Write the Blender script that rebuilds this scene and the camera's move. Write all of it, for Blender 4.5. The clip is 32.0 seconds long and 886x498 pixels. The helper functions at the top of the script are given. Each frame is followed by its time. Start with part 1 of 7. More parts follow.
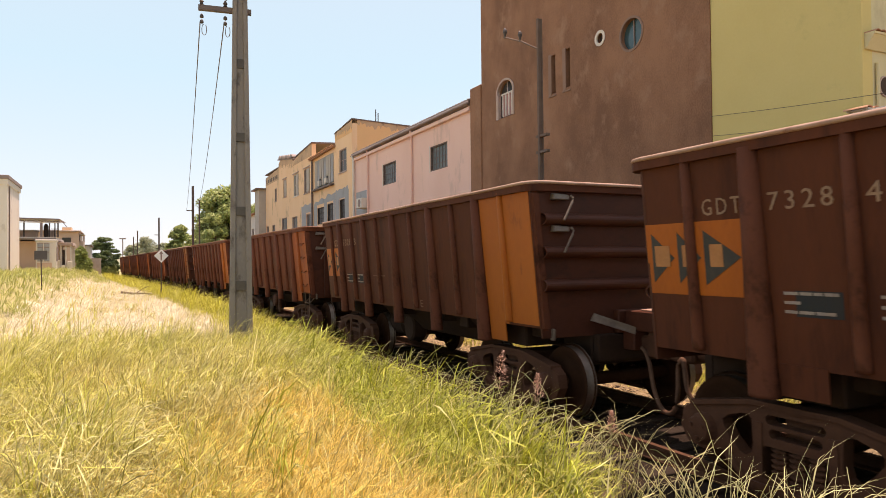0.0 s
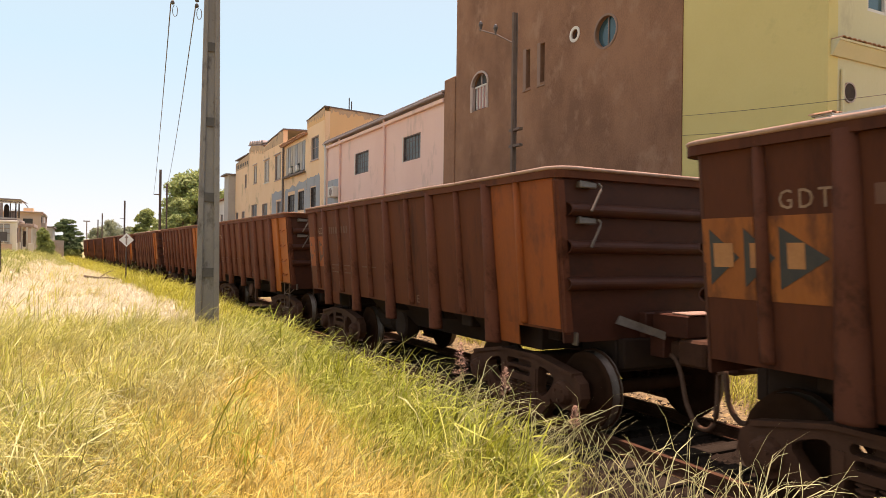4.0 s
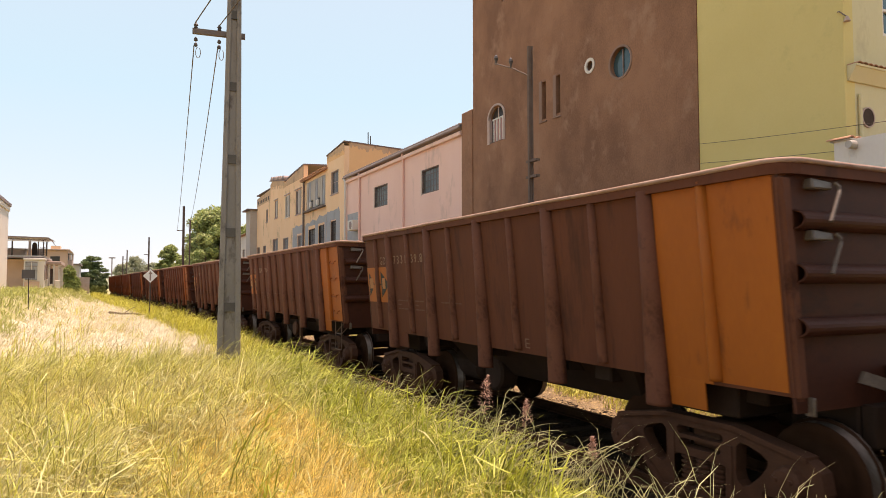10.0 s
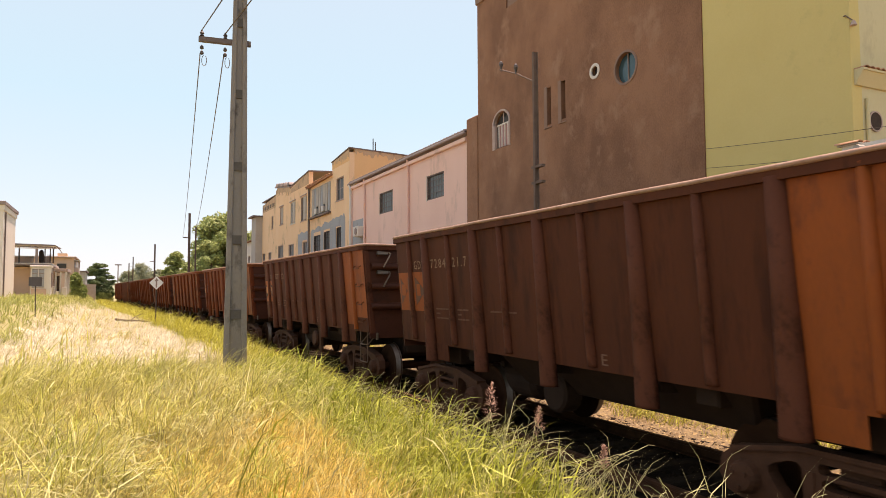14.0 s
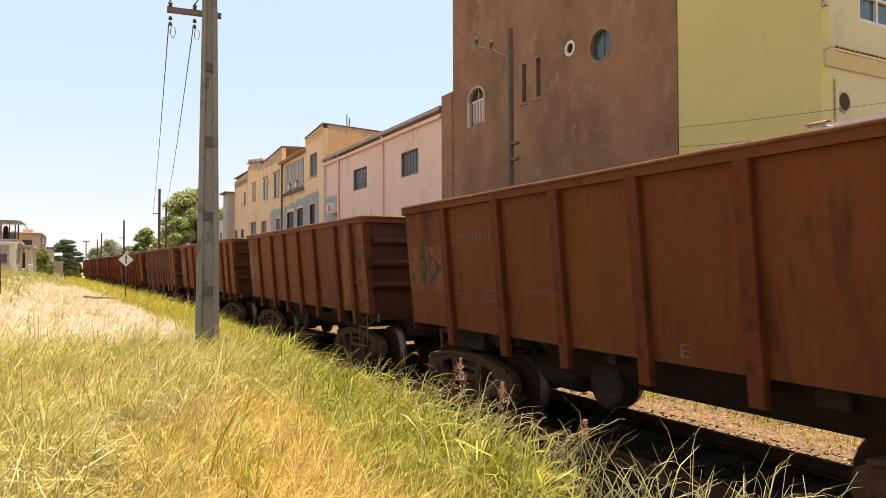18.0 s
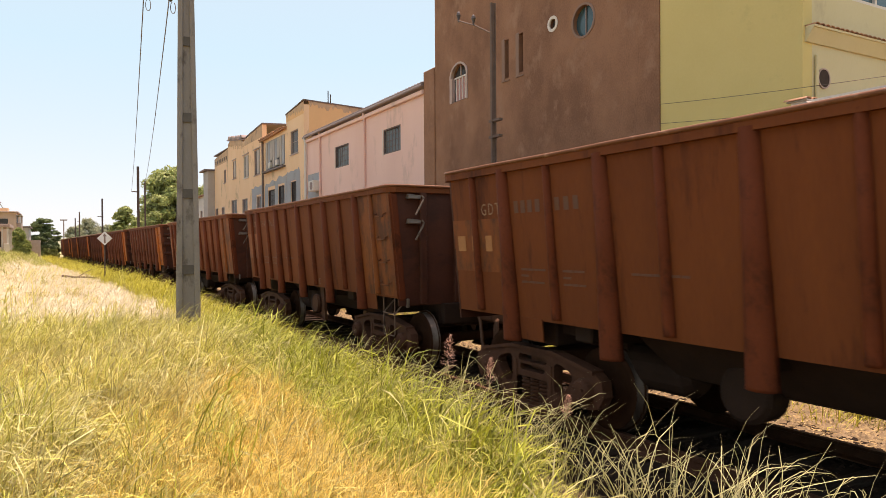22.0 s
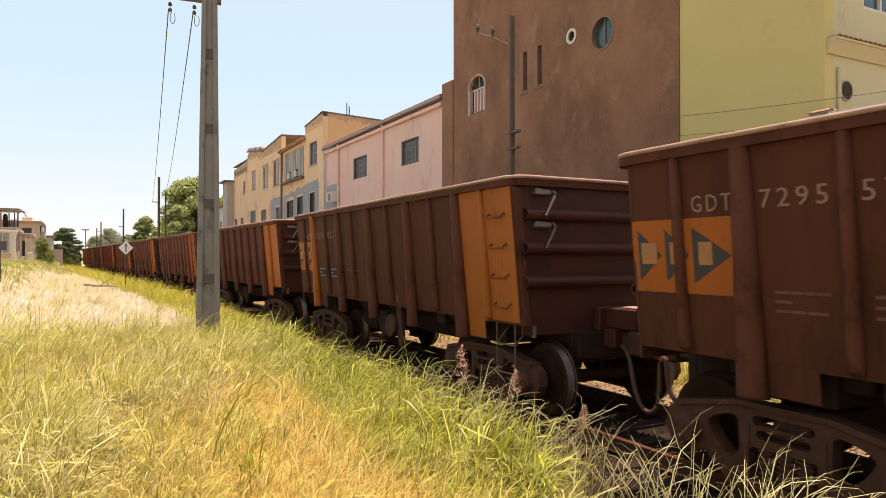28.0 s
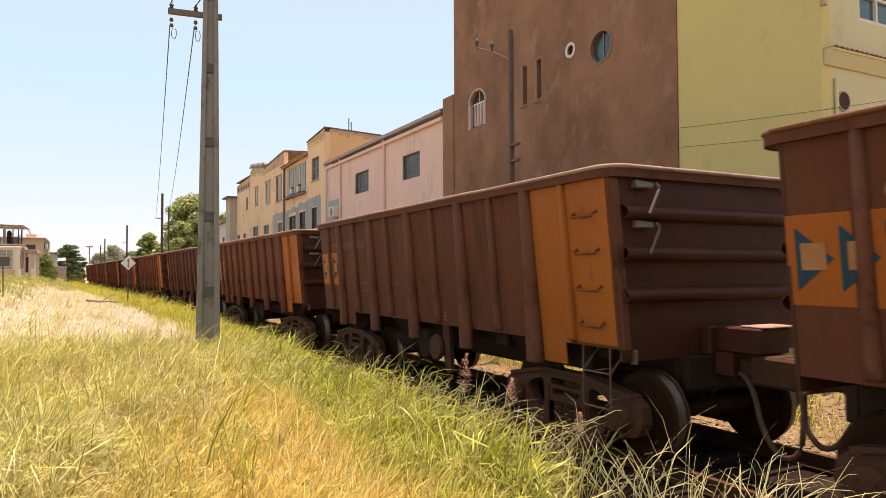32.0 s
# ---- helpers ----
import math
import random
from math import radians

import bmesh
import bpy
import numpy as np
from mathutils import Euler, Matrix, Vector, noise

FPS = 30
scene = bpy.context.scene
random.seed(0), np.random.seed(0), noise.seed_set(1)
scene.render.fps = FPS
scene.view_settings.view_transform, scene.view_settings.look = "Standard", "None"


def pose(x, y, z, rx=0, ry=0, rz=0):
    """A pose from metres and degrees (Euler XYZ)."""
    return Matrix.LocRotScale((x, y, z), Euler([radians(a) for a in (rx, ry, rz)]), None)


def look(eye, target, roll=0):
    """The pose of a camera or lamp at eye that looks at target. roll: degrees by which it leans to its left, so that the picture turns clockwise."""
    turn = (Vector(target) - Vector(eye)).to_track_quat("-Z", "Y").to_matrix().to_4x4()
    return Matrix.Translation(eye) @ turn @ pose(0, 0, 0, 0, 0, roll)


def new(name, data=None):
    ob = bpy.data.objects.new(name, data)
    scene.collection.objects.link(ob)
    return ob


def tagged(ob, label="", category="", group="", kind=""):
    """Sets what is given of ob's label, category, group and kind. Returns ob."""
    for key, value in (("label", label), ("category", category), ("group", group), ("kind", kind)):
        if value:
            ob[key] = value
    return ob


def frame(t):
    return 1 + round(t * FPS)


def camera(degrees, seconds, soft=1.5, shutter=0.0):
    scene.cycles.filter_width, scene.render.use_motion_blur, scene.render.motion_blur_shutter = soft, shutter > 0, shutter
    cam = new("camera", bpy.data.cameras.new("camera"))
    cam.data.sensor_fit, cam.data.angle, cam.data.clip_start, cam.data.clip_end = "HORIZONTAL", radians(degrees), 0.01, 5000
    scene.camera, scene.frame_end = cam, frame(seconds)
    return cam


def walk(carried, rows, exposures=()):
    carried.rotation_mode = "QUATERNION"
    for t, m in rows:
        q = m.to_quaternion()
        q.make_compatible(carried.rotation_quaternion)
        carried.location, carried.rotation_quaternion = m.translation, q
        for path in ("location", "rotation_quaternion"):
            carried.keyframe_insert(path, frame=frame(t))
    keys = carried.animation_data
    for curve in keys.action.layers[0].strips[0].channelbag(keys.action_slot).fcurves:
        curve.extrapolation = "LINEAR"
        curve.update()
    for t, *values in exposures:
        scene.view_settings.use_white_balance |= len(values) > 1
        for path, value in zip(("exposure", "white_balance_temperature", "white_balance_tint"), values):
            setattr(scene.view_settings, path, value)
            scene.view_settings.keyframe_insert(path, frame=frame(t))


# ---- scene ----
EXPOSURE = (0.76, 7900, 35)
cam = camera(66.18, 32.0, 0.75, 0.06)

# t, x, y, z, yaw, pitch, roll
PATH = [
    (0.0, -0.002, 0.023, 1.689, -25.505, 1.023, 0.595),
    (0.5, 0.005, 0.005, 1.694, -25.491, 1.089, 0.662),
    (1.0, 0.004, 0.008, 1.692, -25.761, 1.502, 0.694),
    (1.5, 0.006, 0.002, 1.695, -26.316, 1.327, 0.201),
    (2.0, 0.009, -0.008, 1.701, -26.836, 1.330, 0.214),
    (2.5, 0.007, -0.010, 1.705, -27.860, 1.243, -0.021),
    (3.0, 0.009, -0.005, 1.706, -28.289, 1.163, 0.084),
    (3.5, 0.006, 0.008, 1.706, -28.286, 0.707, -0.514),
    (5.5, 0.006, 0.015, 1.711, -27.301, -0.180, -0.506),
    (6.0, 0.006, 0.016, 1.712, -27.428, 0.627, -0.068),
    (6.5, 0.002, 0.026, 1.712, -26.768, 0.540, 0.162),
    (7.0, 0.010, 0.039, 1.723, -27.477, 0.314, -0.091),
    (7.5, 0.004, -0.007, 1.713, -27.225, 1.693, -0.140),
    (8.0, 0.008, -0.000, 1.711, -26.675, 1.244, -0.207),
    (8.5, 0.005, 0.023, 1.715, -26.613, 1.968, -0.016),
    (9.0, 0.013, 0.019, 1.712, -27.100, 2.000, -0.000),
    (9.5, 0.011, -0.032, 1.706, -26.646, 2.481, 0.164),
    (10.0, 0.010, -0.038, 1.710, -26.252, 2.905, 0.045),
    (10.5, 0.012, -0.037, 1.714, -25.894, 3.126, 0.330),
    (11.0, 0.013, -0.046, 1.709, -25.465, 2.871, 0.639),
    (11.5, 0.010, -0.045, 1.715, -25.628, 2.914, 0.294),
    (12.0, 0.000, -0.039, 1.711, -26.457, 3.038, 0.069),
    (12.5, -0.001, -0.050, 1.709, -26.349, 3.279, 0.177),
    (13.0, -0.002, -0.036, 1.716, -25.888, 3.437, 0.286),
    (13.5, 0.002, -0.017, 1.722, -26.033, 3.392, 0.043),
    (14.0, 0.000, -0.011, 1.724, -25.824, 3.383, 0.247),
    (14.5, 0.007, 0.003, 1.713, -25.926, 2.488, 0.111),
    (15.0, 0.007, 0.008, 1.713, -25.956, 2.269, 0.496),
    (15.5, 0.004, 0.001, 1.705, -26.433, 1.483, 0.461),
    (17.5, 0.000, 0.001, 1.707, -27.795, 1.115, 0.145),
    (18.0, 0.001, -0.002, 1.719, -27.992, 1.470, 0.176),
    (18.5, 0.002, 0.013, 1.711, -28.804, 1.296, -0.046),
    (19.0, -0.018, 0.008, 1.709, -28.392, 1.453, 0.011),
    (19.5, -0.044, 0.003, 1.710, -27.326, 1.545, 0.638),
    (20.0, -0.066, 0.026, 1.699, -27.232, 1.293, 0.300),
    (20.5, -0.055, 0.038, 1.710, -28.200, 1.659, 0.971),
    (21.0, -0.022, -0.006, 1.716, -27.973, 1.160, 0.003),
    (21.5, 0.013, -0.003, 1.712, -28.379, 0.579, 0.817),
    (22.0, 0.016, 0.009, 1.710, -29.425, -0.418, 0.401),
    (22.5, 0.009, 0.021, 1.707, -28.724, -0.323, 0.216),
    (23.0, 0.009, 0.019, 1.702, -28.623, 0.213, 0.687),
    (23.5, 0.011, 0.019, 1.706, -29.254, -0.665, 0.110),
    (24.0, 0.009, 0.013, 1.707, -29.321, -0.110, 0.262),
    (24.5, 0.005, 0.019, 1.702, -29.159, -0.375, 0.324),
    (25.0, -0.002, 0.002, 1.717, -28.988, 0.471, 0.398),
    (25.5, -0.007, 0.023, 1.712, -28.261, 0.656, 0.511),
    (27.5, -0.010, 0.012, 1.700, -28.108, 0.789, 0.301),
    (28.0, -0.015, 0.012, 1.691, -28.031, 0.587, 0.027),
    (28.5, -0.017, 0.022, 1.686, -28.060, 0.796, 0.185),
    (29.0, -0.017, 0.038, 1.679, -28.196, 0.439, 0.426),
    (29.5, -0.002, 0.005, 1.675, -28.155, 0.661, 0.117),
    (30.0, 0.008, 0.007, 1.661, -27.905, 0.961, 0.270),
    (30.5, 0.032, -0.023, 1.630, -27.811, 1.354, -0.044),
    (31.0, 0.032, -0.028, 1.616, -27.158, 1.319, 0.093),
    (31.5, 0.043, -0.024, 1.614, -27.501, 1.553, 0.208),
    (32.0, 0.042, -0.031, 1.617, -27.756, 1.909, 0.264),
]
walk(cam, [(t, pose(x, y, z, 90 + p, r, w)) for t, x, y, z, w, p, r in PATH], [(t, *EXPOSURE) for t in (0, 32)])


# ---- light ----
SUN_TO = Vector((0.17, 0.08, 1.0)).normalized()
sun = new("sun", bpy.data.lights.new("sun", "SUN"))
sun.data.energy, sun.data.angle, sun.data.color = 4.05, radians(0.53), (1.0, 0.93, 0.82)
sun.matrix_world = look((0, 0, 60), Vector((0, 0, 60)) - SUN_TO)

world = bpy.data.worlds.new("sky")
scene.world = world
world.use_nodes = True
_n = world.node_tree.nodes
_bg = _n["Background"]
_sky = _n.new("ShaderNodeTexSky")
_sky.sky_type, _sky.sun_disc = "NISHITA", False
_sky.sun_elevation = math.asin(SUN_TO.z)
_sky.sun_rotation = math.atan2(SUN_TO.x, SUN_TO.y)
_sky.air_density, _sky.dust_density, _sky.ozone_density = 1.0, 0.45, 0.6
_bg.inputs["Strength"].default_value = 0.14
_haze = _n.new("ShaderNodeMix")
_haze.data_type = "RGBA"
_haze.inputs["Factor"].default_value = 0.78
_tint = _n.new("ShaderNodeValToRGB")             # thin haze: whitish low down, bluer above, white round the high sun
_stops = _tint.color_ramp.elements
_stops[0].position, _stops[0].color = 0.04, (0.655, 0.960, 1.125, 1)
_stops[1].position, _stops[1].color = 0.26, (0.540, 0.995, 1.125, 1)
for _at, _c in ((0.50, (0.63, 0.97, 1.11, 1)), (0.85, (0.78, 0.935, 1.07, 1))):
    _tint.color_ramp.elements.new(_at).color = _c
_dir, _xyz, _gain = _n.new("ShaderNodeTexCoord"), _n.new("ShaderNodeSeparateXYZ"), _n.new("ShaderNodeVectorMath")
_gain.operation = "SCALE"
_gain.inputs["Scale"].default_value = 4.0
world.node_tree.links.new(_dir.outputs["Generated"], _xyz.inputs[0])
world.node_tree.links.new(_xyz.outputs["Z"], _tint.inputs["Fac"])
world.node_tree.links.new(_tint.outputs["Color"], _gain.inputs[0])
world.node_tree.links.new(_gain.outputs["Vector"], _haze.inputs["B"])
world.node_tree.links.new(_sky.outputs["Color"], _haze.inputs["A"])
world.node_tree.links.new(_haze.outputs["Result"], _bg.inputs["Color"])


# ---- materials ----
def material(name, base, second=None, rough=0.8, metal=0.0, scale=3.0, fine=40.0, mix=0.5, bump=0.15, stretch=(1, 1, 1),
             third=None, third_at=0.62, island=0.0, obj=0.0, spec=0.5, trans=0.0):
    """Two noise scales between base and second, stains of a third colour, fine relief."""
    m = bpy.data.materials.new(name)
    m.use_nodes = True
    nt = m.node_tree
    n, l = nt.nodes, nt.links
    bsdf = n["Principled BSDF"]
    bsdf.inputs["Roughness"].default_value = rough
    bsdf.inputs["Metallic"].default_value = metal
    bsdf.inputs["Specular IOR Level"].default_value = spec
    co = n.new("ShaderNodeTexCoord")
    mp = n.new("ShaderNodeMapping")
    mp.inputs["Scale"].default_value = stretch
    l.new(co.outputs["Object"], mp.inputs["Vector"])
    big = n.new("ShaderNodeTexNoise")
    big.inputs["Scale"].default_value, big.inputs["Detail"].default_value, big.inputs["Roughness"].default_value = scale, 6, 0.62
    l.new(mp.outputs["Vector"], big.inputs["Vector"])
    small = n.new("ShaderNodeTexNoise")
    small.inputs["Scale"].default_value, small.inputs["Detail"].default_value = fine, 4
    l.new(mp.outputs["Vector"], small.inputs["Vector"])
    add = n.new("ShaderNodeMath")
    add.operation = "MULTIPLY_ADD"
    l.new(small.outputs["Fac"], add.inputs[0])
    add.inputs[1].default_value = 0.35
    l.new(big.outputs["Fac"], add.inputs[2])
    ramp = n.new("ShaderNodeValToRGB")
    ramp.color_ramp.elements[0].position = 0.67 - mix * 0.3
    ramp.color_ramp.elements[1].position = 0.67 + mix * 0.3
    ramp.color_ramp.elements[0].color = (*base, 1)
    ramp.color_ramp.elements[1].color = (*(second or base), 1)
    l.new(add.outputs[0], ramp.inputs[0])
    col = ramp.outputs["Color"]
    if third:
        st = n.new("ShaderNodeTexNoise")
        st.inputs["Scale"].default_value, st.inputs["Detail"].default_value, st.inputs["Roughness"].default_value = scale * 1.7, 8, 0.7
        off = n.new("ShaderNodeMapping")
        off.inputs["Location"].default_value = (7.3, 2.1, 4.4)
        l.new(mp.outputs["Vector"], off.inputs["Vector"])
        l.new(off.outputs["Vector"], st.inputs["Vector"])
        r2 = n.new("ShaderNodeValToRGB")
        r2.color_ramp.elements[0].position, r2.color_ramp.elements[1].position = third_at - 0.06, third_at + 0.06
        l.new(st.outputs["Fac"], r2.inputs[0])
        mx = n.new("ShaderNodeMix")
        mx.data_type = "RGBA"
        l.new(r2.outputs["Color"], mx.inputs["Factor"])
        l.new(col, mx.inputs["A"])
        mx.inputs["B"].default_value = (*third, 1)
        col = mx.outputs["Result"]
    if island or obj:
        src = n.new("ShaderNodeNewGeometry" if island else "ShaderNodeObjectInfo")
        mr = n.new("ShaderNodeMapRange")
        k = island or obj
        mr.inputs["To Min"].default_value, mr.inputs["To Max"].default_value = 1 - k, 1 + k
        l.new(src.outputs["Random Per Island" if island else "Random"], mr.inputs["Value"])
        hs = n.new("ShaderNodeHueSaturation")
        l.new(mr.outputs["Result"], hs.inputs["Value"])
        l.new(col, hs.inputs["Color"])
        col = hs.outputs["Color"]
    l.new(col, bsdf.inputs["Base Color"])
    if bump:
        b = n.new("ShaderNodeBump")
        b.inputs["Strength"].default_value, b.inputs["Distance"].default_value = bump, 0.02
        l.new(add.outputs[0], b.inputs["Height"])
        l.new(b.outputs["Normal"], bsdf.inputs["Normal"])
    if trans:
        t = n.new("ShaderNodeBsdfTranslucent")
        l.new(col, t.inputs["Color"])
        ms = n.new("ShaderNodeMixShader")
        ms.inputs[0].default_value = trans
        l.new(bsdf.outputs[0], ms.inputs[1])
        l.new(t.outputs[0], ms.inputs[2])
        l.new(ms.outputs[0], n["Material Output"].inputs["Surface"])
    return m


RUST = [
    material("rust_brown", (0.0930, 0.0250, 0.0103), (0.1470, 0.0396, 0.0142), 0.70, 0, 1.1, 30, 0.8, 0.12, (1.5, 1.5, 0.24), (0.0660, 0.0195, 0.0095), 0.60, spec=0.16),
    material("rust_red", (0.1222, 0.0310, 0.0094), (0.1880, 0.0508, 0.0132), 0.70, 0, 0.9, 30, 0.8, 0.12, (1.5, 1.5, 0.24), (0.0697, 0.0168, 0.0063), 0.60, spec=0.16),
    material("rust_dark", (0.0694, 0.0197, 0.0086), (0.1050, 0.0287, 0.0114), 0.70, 0, 1.2, 30, 0.8, 0.12, (1.5, 1.5, 0.24), (0.0514, 0.0140, 0.0064), 0.58, spec=0.16),
    material("rust_dusty", (0.0972, 0.0306, 0.0154), (0.1404, 0.0439, 0.0205), 0.70, 0, 1.0, 30, 0.8, 0.12, (1.5, 1.5, 0.24), (0.0720, 0.0240, 0.0128), 0.60, spec=0.16),
]
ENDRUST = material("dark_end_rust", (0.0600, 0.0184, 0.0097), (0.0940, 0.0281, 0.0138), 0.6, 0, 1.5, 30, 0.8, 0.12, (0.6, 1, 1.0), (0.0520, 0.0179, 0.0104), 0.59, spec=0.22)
ORANGE = [
    material("orange_paint", (0.4000, 0.0994, 0.0110), (0.3000, 0.0718, 0.0100), 0.55, 0, 1.6, 30, 0.7, 0.08, (1, 1, 0.4), (0.1500, 0.0381, 0.0123), 0.63, spec=0.2),
    material("orange_paint_faded", (0.3300, 0.0754, 0.0140), (0.2300, 0.0552, 0.0130), 0.6, 0, 1.6, 30, 0.7, 0.08, (1, 1, 0.4), (0.1700, 0.0407, 0.0133), 0.58, spec=0.2),
    material("orange_paint_rusty", (0.1900, 0.0478, 0.0123), (0.25, 0.070, 0.014), 0.6, 0, 1.6, 30, 0.7, 0.08, (1, 1, 0.4), (0.1000, 0.0313, 0.0123), 0.52, spec=0.2),
    material("golden_paint", (0.4000, 0.1062, 0.0135), (0.3300, 0.0828, 0.0117), 0.55, 0, 1.6, 30, 0.7, 0.08, (1, 1, 0.35), (0.1700, 0.0463, 0.0120), 0.64, spec=0.2),
    material("golden_paint_worn", (0.3400, 0.1035, 0.0225), (0.2400, 0.0675, 0.0162), 0.6, 0, 2.2, 30, 0.8, 0.1, (1, 1, 0.3), (0.1400, 0.0414, 0.0137), 0.55, spec=0.2),
]
RIMRUST = material("rim_rust", (0.19, 0.072, 0.032), (0.15, 0.052, 0.022), 0.6, 0, 3, 40, 0.8, 0.15, (1, 1, 1), (0.30, 0.16, 0.10), 0.62, spec=0.3)
# ore dust on the lip, with sunlight added as a paler colour
RIM = material("dusty_sunlit_steel", (0.44, 0.29, 0.225), (0.30, 0.165, 0.115), 0.75, 0, 4, 50, 0.8, 0.2, (1, 1, 1), (0.24, 0.11, 0.07), 0.63, spec=0.3)
RIB = [
    material("rib_rust", (0.1640, 0.0510, 0.0265), (0.1220, 0.0376, 0.0196), 0.65, 0, 1.5, 40, 0.7, 0.12, (1, 1, 0.8), (0.0717, 0.0212, 0.0096), 0.58, spec=0.08),
    material("rib_rust_red", (0.1597, 0.0384, 0.0146), (0.1157, 0.0280, 0.0111), 0.65, 0, 1.5, 40, 0.7, 0.12, (1, 1, 0.8), (0.0713, 0.0192, 0.0080), 0.58, spec=0.08),
    material("rib_rust_dark", (0.1280, 0.0418, 0.0227), (0.0960, 0.0310, 0.0166), 0.65, 0, 1.5, 40, 0.7, 0.12, (1, 1, 0.8), (0.0495, 0.0166, 0.0087), 0.58, spec=0.08),
    material("rib_rust_dusty", (0.1700, 0.0636, 0.0367), (0.1280, 0.0469, 0.0265), 0.65, 0, 1.5, 40, 0.7, 0.12, (1, 1, 0.8), (0.0760, 0.0276, 0.0163), 0.58, spec=0.08),
]
BOGIE = material("bogie_dust_steel", (0.060, 0.0232, 0.0107), (0.095, 0.0374, 0.0173), 0.8, 0.0, 5, 60, 0.7, 0.25, spec=0.25)
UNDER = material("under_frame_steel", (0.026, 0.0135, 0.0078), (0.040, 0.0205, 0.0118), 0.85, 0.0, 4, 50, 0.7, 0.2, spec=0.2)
STIRRUP = material("worn_step_steel", (0.17, 0.10, 0.062), (0.11, 0.066, 0.04), 0.6, 0.0, 8, 60, 0.6, 0.05, spec=0.3)
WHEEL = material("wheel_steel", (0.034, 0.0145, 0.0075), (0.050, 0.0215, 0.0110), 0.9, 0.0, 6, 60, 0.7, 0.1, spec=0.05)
TREAD = material("polished_tread", (0.16, 0.125, 0.10), (0.10, 0.075, 0.058), 0.5, 0.8, 6, 60, 0.5, 0.02)
HANDLE = material("pale_handle_steel", (0.18, 0.135, 0.10), (0.11, 0.078, 0.056), 0.5, 0.2, 8, 60, 0.6, 0.05)
HOSE = material("hose_rubber", (0.15, 0.080, 0.050), (0.09, 0.050, 0.032), 0.95, 0, 8, 60, 0.6, 0.1, spec=0.1)
PAINT_BLUE = material("arrow_dark_paint", (0.046, 0.046, 0.042), (0.066, 0.058, 0.048), 0.75, 0, 5, 50, 0.6, 0.05, spec=0.12)
PAINT_WHITE = material("stencil_white", (0.30, 0.185, 0.115), (0.19, 0.105, 0.06), 0.7, 0, 6, 50, 0.7, 0.05)
PAINT_TEAL = material("stencil_blue_patch", (0.0270, 0.0330, 0.0345), (0.0338, 0.0315, 0.0300), 0.75, 0, 6, 50, 0.7, 0.05, spec=0.12)
PAINT_WORN = material("stencil_worn", (0.20, 0.105, 0.065), (0.14, 0.065, 0.036), 0.75, 0, 6, 50, 0.7, 0.05)
PAINT_FADED = material("stencil_faded", (0.135, 0.056, 0.030), (0.105, 0.040, 0.021), 0.75, 0, 6, 50, 0.7, 0.05)

SOIL = material("dry_soil", (0.49, 0.445, 0.34), (0.58, 0.53, 0.415), 0.95, 0, 0.9, 25, 0.8, 0.5, (1, 1, 1), (0.3203, 0.2898, 0.1830), 0.64)
# ballast, bed and sleepers: near-black colours hold the shade beneath the train
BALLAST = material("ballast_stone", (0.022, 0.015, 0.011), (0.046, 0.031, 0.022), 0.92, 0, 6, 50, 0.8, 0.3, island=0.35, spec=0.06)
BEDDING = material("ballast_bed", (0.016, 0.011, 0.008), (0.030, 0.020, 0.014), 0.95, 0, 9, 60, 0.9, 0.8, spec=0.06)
RAIL = material("rail_steel", (0.075, 0.036, 0.022), (0.12, 0.058, 0.034), 0.7, 0.3, 5, 60, 0.6, 0.1, spec=0.06)
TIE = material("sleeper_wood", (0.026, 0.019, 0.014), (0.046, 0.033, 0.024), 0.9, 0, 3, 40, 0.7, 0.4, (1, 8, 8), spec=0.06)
CONCRETE_DARK = material("shade_dark_concrete", (0.0800, 0.0680, 0.0560), (0.1200, 0.1024, 0.0864), 0.95, 0, 3, 40, 0.7, 0.3)
CONCRETE = material("pole_concrete", (0.2115, 0.1800, 0.1548), (0.2790, 0.2412, 0.2088), 0.9, 0, 1.8, 45, 0.7, 0.25, (1, 1, 0.5), (0.1170, 0.0945, 0.0792), 0.60)
STEEL_DARK = material("weathered_dark_steel", (0.055, 0.04, 0.034), (0.085, 0.06, 0.05), 0.8, 0.2, 5, 50, 0.6, 0.1)
WIRE = material("wire", (0.11, 0.082, 0.062), (0.14, 0.105, 0.08), 0.6, 0.3, 5, 50, 0.5, 0.0)
BROWN = material("brown_render", (0.1960, 0.0890, 0.0475), (0.3150, 0.1510, 0.0830), 0.92, 0, 0.55, 28, 0.42, 0.55, (1, 1, 0.7), (0.3350, 0.1780, 0.1080), 0.60)
BROWN_PALE = material("pale_brown_render", (0.28, 0.175, 0.13), (0.24, 0.145, 0.105), 0.92, 0, 1.2, 25, 0.8, 0.3)
YELLOW = material("yellow_render", (0.59, 0.465, 0.175), (0.645, 0.52, 0.21), 0.9, 0, 0.5, 25, 0.9, 0.15, (1, 1, 1), (0.53, 0.435, 0.17), 0.64)
CREAM = material("cream_render", (0.62, 0.55, 0.34), (0.56, 0.49, 0.28), 0.9, 0, 0.6, 25, 0.9, 0.15, (1, 1, 0.5), (0.48, 0.41, 0.25), 0.64)
PINK = material("pink_render", (0.78, 0.495, 0.405), (0.84, 0.565, 0.475), 0.9, 0, 0.5, 25, 0.9, 0.15, (1, 1, 0.4), (0.62, 0.41, 0.33), 0.63)
OCHRE = material("ochre_render", (0.80, 0.505, 0.285), (0.86, 0.585, 0.365), 0.92, 0, 0.6, 25, 0.9, 0.2, (1, 1, 0.5), (0.40, 0.27, 0.16), 0.62)
